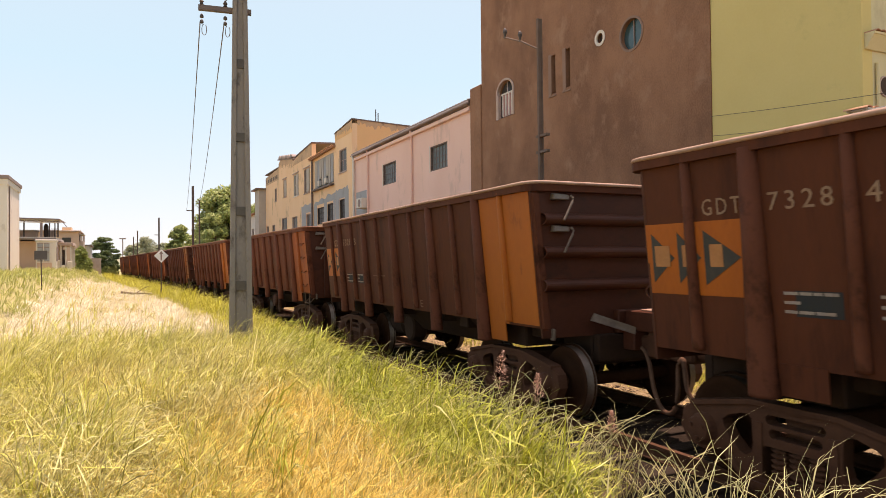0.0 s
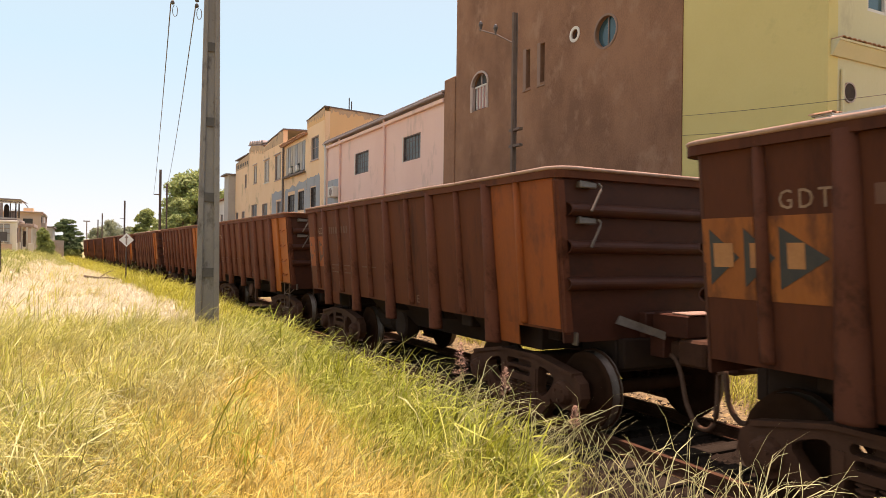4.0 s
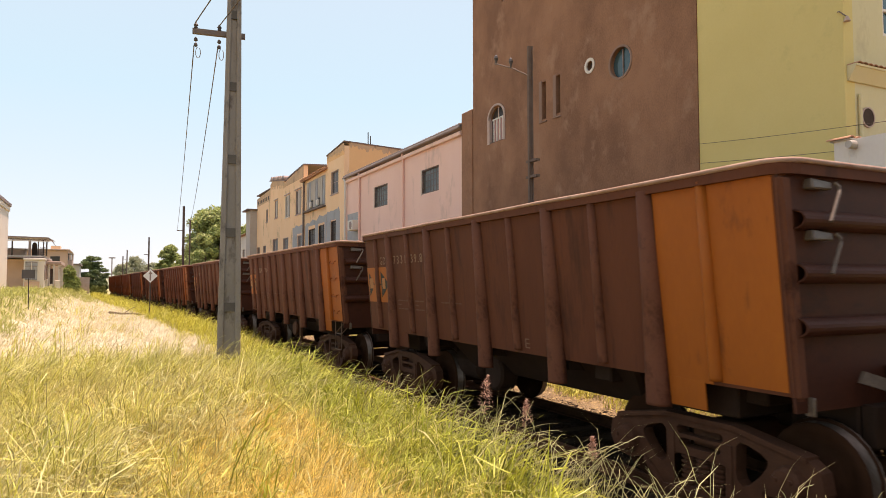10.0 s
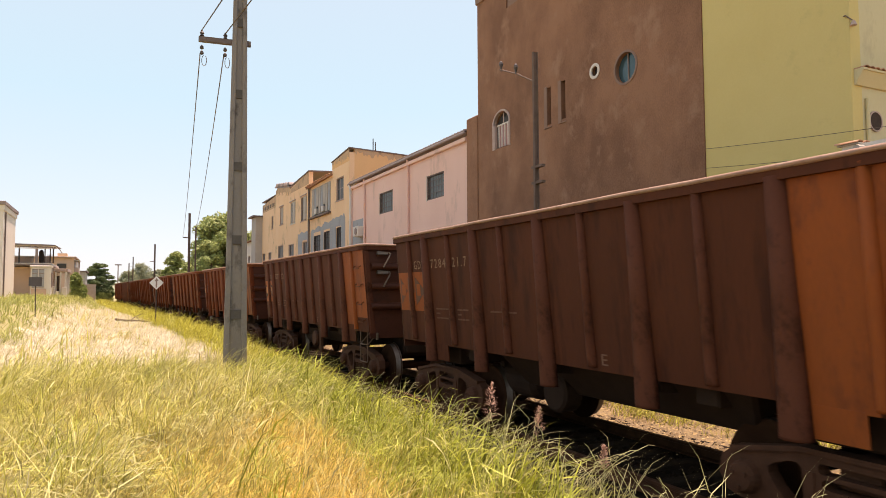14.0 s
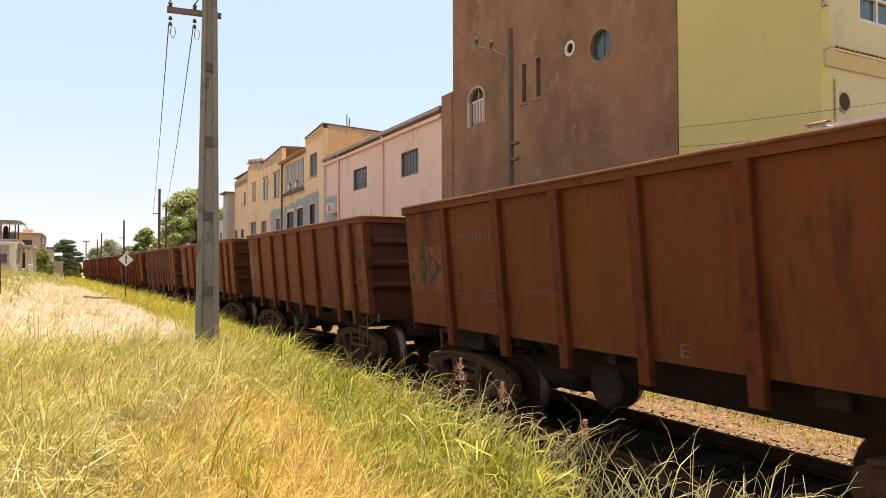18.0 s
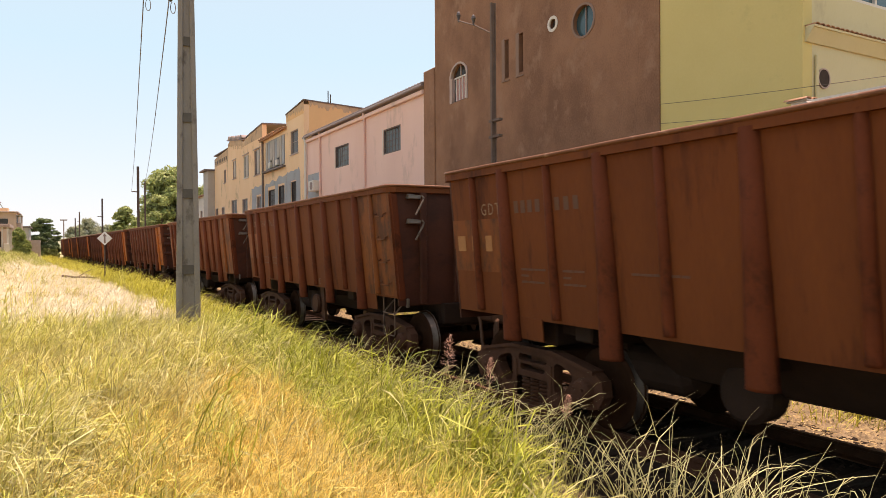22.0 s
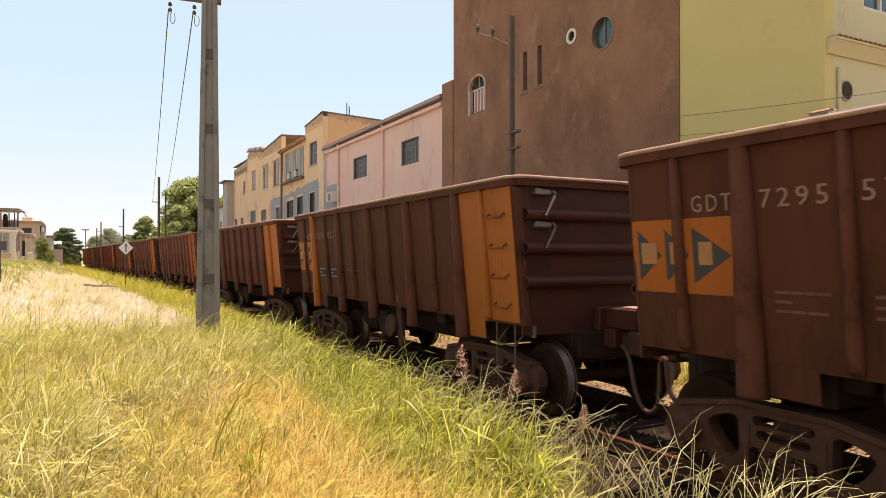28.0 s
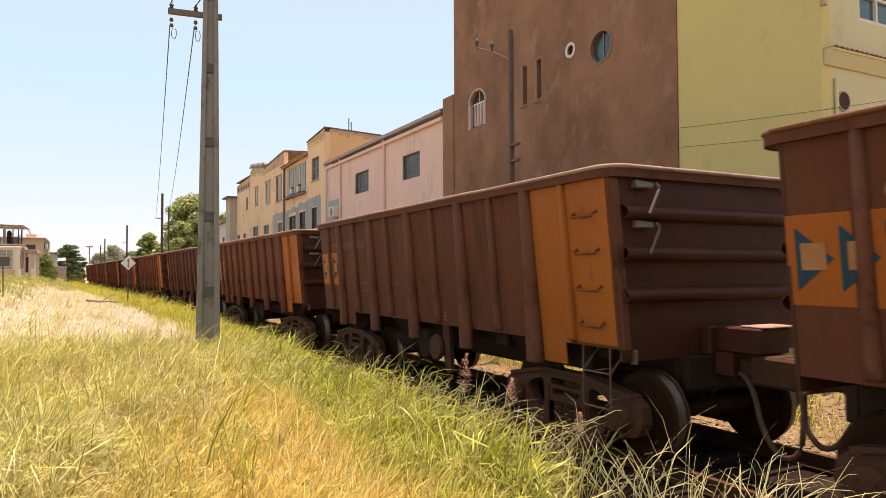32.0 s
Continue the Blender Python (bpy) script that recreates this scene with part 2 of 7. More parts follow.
OCHRE_BRIGHT = material("orange_ochre_render", (0.82, 0.475, 0.22), (0.73, 0.425, 0.20), 0.92, 0, 0.6, 25, 0.9, 0.2, (1, 1, 0.5), (0.36, 0.24, 0.15), 0.64)
MOULD = material("mould_stained_plaster", (0.46, 0.30, 0.185), (0.62, 0.40, 0.235), 0.95, 0, 1.2, 25, 0.9, 0.2, (1, 1, 0.5), (0.20, 0.15, 0.11), 0.60)
BLUEWALL = material("blue_grey_paint", (0.30, 0.315, 0.325), (0.37, 0.375, 0.38), 0.9, 0, 0.8, 25, 0.9, 0.2, (1, 1, 0.5), (0.26, 0.25, 0.24), 0.62)
WHITEWALL = material("white_render", (0.74, 0.68, 0.60), (0.66, 0.59, 0.51), 0.9, 0, 0.6, 25, 0.9, 0.15, (1, 1, 0.5), (0.50, 0.43, 0.36), 0.64)
PEACH = material("peach_render", (0.64, 0.44, 0.33), (0.55, 0.37, 0.275), 0.9, 0, 0.6, 25, 0.9, 0.15)
GREYWALL = material("grey_block", (0.40, 0.35, 0.30), (0.48, 0.43, 0.37), 0.95, 0, 1.5, 25, 0.9, 0.3)
TRIM = material("white_trim", (0.70, 0.65, 0.58), (0.60, 0.54, 0.47), 0.8, 0, 2, 30, 0.8, 0.1)
ROOFMETAL = material("roof_sheet", (0.22, 0.165, 0.15), (0.30, 0.235, 0.215), 0.7, 0.1, 2, 30, 0.8, 0.1)
GUTTER = material("gutter_dark", (0.14, 0.10, 0.085), (0.20, 0.15, 0.13), 0.7, 0.1, 2, 30, 0.8, 0.1)
TILE = material("terracotta_tile", (0.36, 0.17, 0.09), (0.46, 0.25, 0.15), 0.88, 0, 4, 40, 0.8, 0.2, obj=0.2)
GLASS = material("window_glass", (0.035, 0.075, 0.085), (0.05, 0.10, 0.11), 0.08, 0, 1, 10, 0.5, 0.0)
BARGLASS = material("dusty_barred_glass", (0.10, 0.125, 0.125), (0.15, 0.17, 0.165), 0.3, 0, 1, 10, 0.5, 0.0, spec=0.3)
GLASSDARK = material("dark_interior_glass", (0.05, 0.045, 0.042), (0.08, 0.07, 0.06), 0.35, 0, 1, 10, 0.5, 0.0, spec=0.25)
FRAME = material("window_frame", (0.30, 0.215, 0.185), (0.22, 0.155, 0.13), 0.6, 0.1, 4, 30, 0.6, 0.05)
CURTAIN = material("pink_curtain", (0.48, 0.25, 0.23), (0.60, 0.38, 0.34), 0.9, 0, 3, 30, 0.8, 0.1, (8, 8, 1))
SIGNWHITE = material("sign_white", (0.72, 0.72, 0.70), (0.62, 0.62, 0.60), 0.5, 0, 3, 30, 0.6, 0.05)
SIGNBLACK = material("sign_black", (0.06, 0.05, 0.05), (0.09, 0.075, 0.07), 0.6, 0, 3, 30, 0.6, 0.05)
BARK = material("bark", (0.13, 0.09, 0.06), (0.20, 0.145, 0.10), 0.95, 0, 6, 40, 0.8, 0.5, (3, 3, 0.6))
LEAF_MID = material("leaf_mid_green", (0.25, 0.31, 0.09), (0.38, 0.42, 0.15), 0.6, 0, 0.8, 12, 0.9, 0.0, island=0.4, trans=0.3)
LEAF_DARK = material("leaf_dark_green", (0.10, 0.15, 0.06), (0.16, 0.21, 0.08), 0.65, 0, 0.8, 12, 0.9, 0.0, island=0.4, trans=0.25)
# foliage for the distance: haze is mixed into a paler, greyer green
LEAF_HAZE = material("leaf_haze_green", (0.27, 0.30, 0.19), (0.34, 0.36, 0.23), 0.75, 0, 0.8, 12, 0.9, 0.0, island=0.3, trans=0.25)
GRASS_GREEN = material("green_grass", (0.235, 0.282, 0.025), (0.38, 0.385, 0.049), 0.6, 0, 0.7, 8, 0.9, 0.0, island=0.58, trans=0.22)
GRASS_DRY = material("straw_grass", (0.545, 0.475, 0.172), (0.445, 0.385, 0.122), 0.65, 0, 0.6, 8, 0.9, 0.0, island=0.58, trans=0.22)
GRASS_PALE = material("pale_dead_grass", (0.68, 0.63, 0.47), (0.60, 0.54, 0.37), 0.7, 0, 0.5, 8, 0.9, 0.0, island=0.15, trans=0.25)
GRASS_LIME = material("lime_grass", (0.46, 0.42, 0.05), (0.36, 0.36, 0.045), 0.6, 0, 0.6, 8, 0.9, 0.0, island=0.58, trans=0.22)
SEED = material("seed_head", (0.60, 0.37, 0.28), (0.48, 0.28, 0.20), 0.8, 0, 5, 40, 0.8, 0.0, island=0.25, trans=0.25)
STALK = material("dry_stalk", (0.50, 0.47, 0.24), (0.40, 0.38, 0.16), 0.7, 0, 5, 40, 0.8, 0.0, island=0.25, trans=0.2)
GRASS_AMBER = material("amber_grass", (0.73, 0.57, 0.165), (0.60, 0.45, 0.115), 0.7, 0, 0.6, 8, 0.9, 0.0, island=0.58, trans=0.22)
GRASS_OLIVE = material("olive_grass", (0.37, 0.385, 0.065), (0.57, 0.53, 0.125), 0.6, 0, 0.6, 8, 0.9, 0.0, island=0.58, trans=0.22)
GRAVEL_PALE = material("pale_gravel", (0.2312, 0.1632, 0.0884), (0.3264, 0.2448, 0.1428), 0.92, 0, 6, 50, 0.8, 0.3, island=0.2)
GRASS_BANK = material("bank_weeds", (0.27, 0.31, 0.075), (0.42, 0.42, 0.14), 0.65, 0, 0.4, 6, 0.9, 0.0, island=0.35, trans=0.3)
LITTER = material("dry_litter", (0.46, 0.33, 0.16), (0.34, 0.24, 0.11), 0.9, 0, 3, 30, 0.8, 0.0, island=0.45)
VENTDARK = material("dark_vent", (0.045, 0.03, 0.024), (0.07, 0.048, 0.036), 0.9, 0, 5, 40, 0.6, 0.1, spec=0.2)
POSTBROWN = material("old_post_paint", (0.12, 0.08, 0.062), (0.17, 0.115, 0.09), 0.85, 0, 4, 40, 0.7, 0.15)
ARCHTRIM = material("dusty_arch_trim", (0.50, 0.38, 0.33), (0.40, 0.29, 0.24), 0.9, 0, 4, 40, 0.7, 0.15)
GRASS_TIP = material("pale_grass_tip", (0.56, 0.535, 0.245), (0.47, 0.44, 0.175), 0.6, 0, 0.6, 8, 0.9, 0.0, island=0.58, trans=0.22)
LEAF_SUN = material("leaf_sunlit_green", (0.25, 0.325, 0.10), (0.46, 0.495, 0.205), 0.6, 0, 0.8, 12, 0.9, 0.0, island=0.35, trans=0.3)
MARKPALE = material("mark_letter_paint", (0.42, 0.175, 0.055), (0.31, 0.12, 0.038), 0.7, 0, 6, 50, 0.7, 0.05)
DIRT = material("trackside_dirt", (0.2112, 0.1551, 0.0792), (0.2904, 0.2211, 0.1254), 0.95, 0, 1.5, 30, 0.8, 0.6, (1, 1, 1), (0.0660, 0.0462, 0.0297), 0.6, spec=0.06)
# near-side dirt, its dark soil colour deepened for the train's shade
SHOULDER_SHADED = material("shoulder_soil", (0.070, 0.050, 0.032), (0.110, 0.080, 0.050), 0.95, 0, 2.0, 30, 0.8, 0.6, (1, 1, 1), (0.035, 0.026, 0.018), 0.58, spec=0.06)
BANKSOIL = material("weedy_soil", (0.29, 0.26, 0.10), (0.38, 0.34, 0.16), 0.95, 0, 1.5, 25, 0.8, 0.5, (1, 1, 1), (0.18, 0.16, 0.07), 0.6)
TURF = material("matted_turf", (0.20, 0.16, 0.055), (0.32, 0.25, 0.09), 0.95, 0, 2.5, 30, 0.8, 0.6, (1, 1, 1), (0.13, 0.115, 0.04), 0.58)
ARROW_BLUE = material("arrow_blue_paint", (0.016, 0.050, 0.080), (0.022, 0.055, 0.075), 0.75, 0, 5, 50, 0.6, 0.05, spec=0.12)
PAINT_DATA = material("stencil_data_white", (0.33, 0.28, 0.24), (0.22, 0.17, 0.14), 0.75, 0, 6, 50, 0.7, 0.05, spec=0.12)



# ---- building tools ----
def bx(bm, x0, x1, y0, y1, z0, z1):
    """A box into bm."""
    v = [bm.verts.new((x, y, z)) for z in (z0, z1) for x, y in ((x0, y0), (x1, y0), (x1, y1), (x0, y1))]
    for f in ((3, 2, 1, 0), (4, 5, 6, 7), (0, 1, 5, 4), (1, 2, 6, 5), (2, 3, 7, 6), (3, 0, 4, 7)):
        bm.faces.new([v[i] for i in f])
    return v


def hexa(bm, low, high):
    """A solid between two four-cornered rings."""
    a = [bm.verts.new(p) for p in low]
    b = [bm.verts.new(p) for p in high]
    bm.faces.new(a[::-1])
    bm.faces.new(b)
    for i in range(4):
        j = (i + 1) % 4
        bm.faces.new((a[i], a[j], b[j], b[i]))


def extrude_outline(bm, outline, axis, a, b):
    """A prism: the 2D outline (counter-clockwise) along 'x', 'y' or 'z' from a to b."""
    def at(p, d):
        return {"x": (d, p[0], p[1]), "y": (p[0], d, p[1]), "z": (p[0], p[1], d)}[axis]
    r0 = [bm.verts.new(at(p, a)) for p in outline]
    r1 = [bm.verts.new(at(p, b)) for p in outline]
    n = len(outline)
    bm.faces.new(r0)
    bm.faces.new(r1[::-1])
    for i in range(n):
        bm.faces.new((r0[i], r1[i], r1[(i + 1) % n], r0[(i + 1) % n]))
    bmesh.ops.recalc_face_normals(bm, faces=bm.faces[:])


def tube(bm, points, r, sides=8, r_end=None):
    """A round bar along points; the radius may taper."""
    pts = [Vector(p) for p in points]
    rings = []
    for i, p in enumerate(pts):
        d = (pts[min(i + 1, len(pts) - 1)] - pts[max(i - 1, 0)]).normalized()
        u = d.orthogonal().normalized() if abs(d.z) > 0.95 else d.cross(Vector((0, 0, 1))).normalized()
        w = d.cross(u)
        k = i / (len(pts) - 1)
        rr = r + ((r_end if r_end is not None else r) - r) * k
        rings.append([bm.verts.new(p + (u * math.cos(a) + w * math.sin(a)) * rr) for a in [2 * math.pi * j / sides for j in range(sides)]])
    for a, b in zip(rings, rings[1:]):
        for j in range(sides):
            bm.faces.new((a[j], a[(j + 1) % sides], b[(j + 1) % sides], b[j]))
    bm.faces.new(rings[0][::-1])
    bm.faces.new(rings[-1])


def lathe(bm, profile, axis="x", sides=20, centre=(0, 0, 0)):
    """A turned solid: profile of (along, radius)."""
    c = Vector(centre)
    rings = []
    for d, r in profile:
        ring = []
        for j in range(sides):
            a = 2 * math.pi * j / sides
            p = {"x": (d, r * math.cos(a), r * math.sin(a)), "y": (r * math.cos(a), d, r * math.sin(a)), "z": (r * math.cos(a), r * math.sin(a), d)}[axis]
            ring.append(bm.verts.new(c + Vector(p)))
        rings.append(ring)
    for a, b in zip(rings, rings[1:]):
        for j in range(sides):
            bm.faces.new((a[j], a[(j + 1) % sides], b[(j + 1) % sides], b[j]))
    bm.faces.new(rings[0][::-1])
    bm.faces.new(rings[-1])
    bmesh.ops.recalc_face_normals(bm, faces=bm.faces[:])


def soften(bm, width=0.01, segments=1):
    bmesh.ops.bevel(bm, geom=bm.edges[:], offset=width, segments=segments, affect="EDGES", clamp_overlap=True)
    return bm


def mesh_of(name, bm, mat, smooth=False):
    me = bpy.data.meshes.new(name)
    bm.normal_update()
    bm.to_mesh(me)
    bm.free()
    me.materials.append(mat)
    if smooth:
        me.polygons.foreach_set("use_smooth", [True] * len(me.polygons))
    return me


def part(name, bm, mat, parent=None, label="", smooth=False, at=None):
    """One bmesh (or a shared mesh) as one object under its thing."""
    me = bm if isinstance(bm, bpy.types.Mesh) else mesh_of(name, bm, mat, smooth)
    ob = new(name, me)
    if parent is not None:
        ob.parent = parent
    if at is not None:
        ob.matrix_basis = at
    if label:
        ob["label"] = label
    return ob


def thing(name, label, category, at=None, group="", kind=""):
    ob = new(name)
    if at is not None:
        ob.matrix_basis = at
    return tagged(ob, label, category, group, kind)


def B():
    return bmesh.new()


def words(name, text, width, cap, mat, parent, at, label=""):
    """Flat lettering of that width and height, with a little thickness, as a mesh."""
    cu = bpy.data.curves.new(name, "FONT")
    cu.body, cu.size, cu.extrude, cu.align_x = text, 0.2, 0.0015, "LEFT"
    cu.resolution_u, cu.space_character = 2, 1.34
    tmp = bpy.data.objects.new("tmp", cu)
    me = bpy.data.meshes.new_from_object(tmp)
    bpy.data.objects.remove(tmp)
    xs, ys = [v.co.x for v in me.vertices], [v.co.y for v in me.vertices]
    for v in me.vertices:
        v.co.x = (v.co.x - min(xs)) * width / (max(xs) - min(xs))
        v.co.y = (v.co.y - min(ys)) * cap / (max(ys) - min(ys))
    me.materials.clear()
    me.materials.append(mat)
    ob = part(name, me, mat, parent, label)
    ob.matrix_basis = at
    return ob


def smooth01(a, b, v):
    k = min(1.0, max(0.0, (v - a) / (b - a)))
    return k * k * (3 - 2 * k)


# ---- track line: plan of its centre by the distance s along it ----
RAIL_Z = -0.33


def track_slope(s):
    """dx/dy of the centre line."""
    return -0.052 * smooth01(11, 27, s) + 0.17 * smooth01(88, 150, s)


TRACK_X = {}
_x, _s = 6.1, -420.0
while _s < 640:
    TRACK_X[round(_s)] = _x
    _x += track_slope(_s + 0.5)
    _s += 1.0


def track_at(s):
    """Centre of the track at s and its heading in degrees."""
    s = max(-419.0, min(637.0, s))
    i = math.floor(s)
    k = s - i
    x = TRACK_X[i] * (1 - k) + TRACK_X[i + 1] * k
    return x, s, -math.degrees(math.atan(track_slope(s)))


def ground_z(x, y):
    """Height of the ground."""
    c = track_at(y)[0]
    d = x - c
    z = 0.0
    z -= 0.55 * smooth01(-3.1, -1.9, d)                   # down to the ballast bed
    z += 0.45 * smooth01(2.4, 4.4, d)                     # up again beyond the track
    z += 1.15 * smooth01(0.0, 2.6, -(x + 1.4)) * smooth01(14, 30, y)   # bank before the houses
    z += 0.05 * noise.noise(Vector((x * 0.35, y * 0.35, 0))) * (1 if abs(d) > 2.6 else 0.2)
    z -= 0.25 * smooth01(60, 160, y) * (1 - smooth01(0.0, 2.6, -(x + 1.4)))
    return z


def axis_steps(near0, near1, step, far, grow=1.35):
    v = list(np.arange(near0, near1 + 1e-6, step))
    d, p = step, near1
    while p < far:
        d *= grow
        p += d
        v.append(p)
    d, p = step, near0
    while p > -far:
        d *= grow
        p -= d
        v.insert(0, p)
    return v


def ground():
    xs, ys = axis_steps(-8, 12, 0.2, 1500), axis_steps(-4, 110, 0.5, 2500)
    vs = [(x, y, ground_z(x, y)) for y in ys for x in xs]
    w = len(xs)
    fs = [(j * w + i, j * w + i + 1, (j + 1) * w + i + 1, (j + 1) * w + i) for j in range(len(ys) - 1) for i in range(w - 1)]
    me = bpy.data.meshes.new("ground")
    me.from_pydata(vs, [], fs)
    for m in (SOIL, DIRT, BANKSOIL, TURF, SHOULDER_SHADED):
        me.materials.append(m)
    me.polygons.foreach_set("use_smooth", [True] * len(me.polygons))
    for p in me.polygons:
        c = p.center
        d = c.x - track_at(c.y)[0] + 0.5 * noise.noise(Vector((c.x * 0.7, c.y * 0.7, 2)))
        # dirt beyond the track; on the near side the version coloured for shade
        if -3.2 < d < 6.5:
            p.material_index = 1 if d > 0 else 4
        elif c.y + 2 * noise.noise(Vector((c.x * 0.5, c.y * 0.5, 6))) < 13:
            p.material_index = 3
        elif d >= 6.5 or c.y > 72 + 6 * noise.noise(Vector((c.x * 0.3, c.y * 0.3, 9))) or c.x + 0.8 * noise.noise(Vector((c.x * 0.5, c.y * 0.5, 4))) < -2.5:
            p.material_index = 2
    tagged(new("ground", me), "dry sandy soil under tall straw-coloured grass", "ground", kind="structure")


ground()


def track():
    # ballast bed: a low trapezoid that follows the line
    ss = list(range(-416, 636, 4))
    bm = B()
    rows = []
    for s in ss:
        x, y, h = track_at(s)
        z = RAIL_Z - 0.19
        rows.append([bm.verts.new((x + dx, y, z + dz)) for dx, dz in ((-2.3, -0.14), (-1.75, 0.0), (1.75, 0.0), (2.4, -0.14))])
    for a, b in zip(rows, rows[1:]):
        for i in range(3):
            bm.faces.new((a[i], a[i + 1], b[i + 1], b[i]))
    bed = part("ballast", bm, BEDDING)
    tagged(bed, "dusty ballast bed under the rails, darkened in colour for shade", "ballast", kind="structure")
    # rails
    prof = [(-0.065, 0.0), (0.065, 0.0), (0.065, 0.015), (0.012, 0.035), (0.012, 0.115), (0.034, 0.125), (0.034, 0.155), (-0.034, 0.155),
            (-0.034, 0.125), (-0.012, 0.115), (-0.012, 0.035), (-0.065, 0.015)]
    for side in (-1, 1):
        bm = B()
        rings = []
        for s in ss:
            x, y, h = track_at(s)
            rings.append([bm.verts.new((x + side * 0.835 + px, y, RAIL_Z - 0.155 + pz)) for px, pz in prof])
        n = len(prof)
        for a, b in zip(rings, rings[1:]):
            for i in range(n):
                bm.faces.new((a[i], b[i], b[(i + 1) % n], a[(i + 1) % n]))
        bmesh.ops.recalc_face_normals(bm, faces=bm.faces[:])
        tagged(part("rail", bm, RAIL), "rust-brown steel rail on wooden sleepers", "rail", "rails of the track", kind="structure")
    # sleepers
    bm = B()
    bx(bm, -1.35, 1.35, -0.11, 0.11, -0.16, 0.0)
    soften(bm, 0.012)
    me = mesh_of("sleeper", bm, TIE)
    for i in range(-8, 90):
        s = i * 0.6
        x, y, h = track_at(s)
        o = part("sleeper", me, TIE)
        o.matrix_basis = pose(x + random.uniform(-0.03, 0.03), y, RAIL_Z - 0.150, 0, 0, h)
        tagged(o, "weathered timber sleeper in ballast, coloured dark for shade", "sleeper", "sleepers under the rails", kind="structure")

    # sleepers past the near stretch, too far to tell apart
    vs, fs = [], []
    for i in list(range(-220, -8)) + list(range(90, 420)):
        x, y, h = track_at(i * 0.6)
        b = len(vs)
        vs += [(x + a, y + c, RAIL_Z - 0.16 + e) for e in (-0.14, 0.0) for a, c in ((-1.35, -0.11), (1.35, -0.11), (1.35, 0.11), (-1.35, 0.11))]
        fs += [(b + 4, b + 5, b + 6, b + 7), (b, b + 1, b + 5, b + 4), (b + 1, b + 2, b + 6, b + 5), (b + 2, b + 3, b + 7, b + 6), (b + 3, b, b + 4, b + 7)]
    me = bpy.data.meshes.new("far_sleepers")
    me.from_pydata(vs, [], fs)
    me.materials.append(TIE)
    tagged(new("far_sleepers", me), "weathered timber sleepers farther along the line", "sleepers", kind="stuff")


track()


def stones(name, label, n, x0, x1, y0, y1, size, mat, seed, shape=(1, 1, 0.7)):
    """Loose stones as one joined mesh."""
    rng = np.random.default_rng(seed)
    base = np.array([(1, 0, 0), (-1, 0, 0), (0, 1, 0), (0, -1, 0), (0, 0, 1), (0, 0, -1)], float)
    tri = np.array([(0, 2, 4), (2, 1, 4), (1, 3, 4), (3, 0, 4), (2, 0, 5), (1, 2, 5), (3, 1, 5), (0, 3, 5)])
    vs, fs = [], []
    for i in range(n):
        y = y0 + (y1 - y0) * rng.random() ** 1.5
        x = track_at(y)[0] + rng.uniform(x0, x1)
        z = max(ground_z(x, y), RAIL_Z - 0.19 if abs(x - track_at(y)[0]) < 1.75 else -9)
        r = size * rng.uniform(0.5, 1.2)
        a = rng.uniform(0, 6.28)
        p = base * rng.uniform(0.6, 1.1, (6, 3)) * (r * shape[0], r * shape[1], r * shape[2])
        p = np.stack([p[:, 0] * np.cos(a) - p[:, 1] * np.sin(a), p[:, 0] * np.sin(a) + p[:, 1] * np.cos(a), p[:, 2]], 1) + (x, y, z)
        vs.append(p)
        fs.append(tri + 6 * i)
    me = bpy.data.meshes.new(name)
    me.from_pydata(np.concatenate(vs).tolist(), [], np.concatenate(fs).tolist())
    me.materials.append(mat)
    tagged(new(name, me), label, "gravel", kind="stuff")


stones("ballast_stones", "loose ballast stones around the rails, coloured dark for shade", 9000, -2.3, 0.9, 0.5, 40, 0.045, BALLAST, 3)
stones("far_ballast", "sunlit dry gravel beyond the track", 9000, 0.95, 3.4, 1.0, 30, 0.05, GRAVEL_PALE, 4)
stones("straw_litter", "dry straw and leaf litter beyond the track", 15000, 1.0, 4.0, 1.0, 20, 0.045, LITTER, 5, (1.5, 0.32, 0.22))
stones("dark_litter", "brown leaf litter between the dry straw", 3000, 1.0, 4.0, 1.0, 20, 0.04, BALLAST, 6, (1.3, 0.5, 0.25))


# ---- the train ----
HL, ZB, ZT = 4.72, 1.165, 3.0           # half length, bottom and top of the body over the rail
REAR = 4.53                             # the trailing wall stands in from the rim
XT, XB = 1.535, 1.37                     # half width at the top and at the bottom


def side_x(z):
    return XB + (XT - XB) * (z - ZB) / (ZT - ZB)


def side_plate(bm, s, y0, y1, z0, z1, d0, d1, taper=0.0):
    """A plate on the sloping side s (-1 or 1), from d0 to d1 outside it; taper adds depth at its foot."""
    hexa(bm, [(s * (side_x(z0) + d0), y0, z0), (s * (side_x(z0) + d1 + taper), y0, z0), (s * (side_x(z0) + d1 + taper), y1, z0), (s * (side_x(z0) + d0), y1, z0)],
         [(s * (side_x(z1) + d0), y0, z1), (s * (side_x(z1) + d1), y0, z1), (s * (side_x(z1) + d1), y1, z1), (s * (side_x(z1) + d0), y1, z1)])
    bmesh.ops.recalc_face_normals(bm, faces=bm.faces[:])


def rim_outline(hx, hy, r, n=4):
    pts = []
    for cx, cy, a0 in ((hx - r, hy - r, 0), (-hx + r, hy - r, 90), (-hx + r, -hy + r, 180), (hx - r, -hy + r, 270)):
        for i in range(n + 1):
            a = radians(a0 + 90 * i / n)
            pts.append((cx + r * math.cos(a), cy + r * math.sin(a)))
    return pts


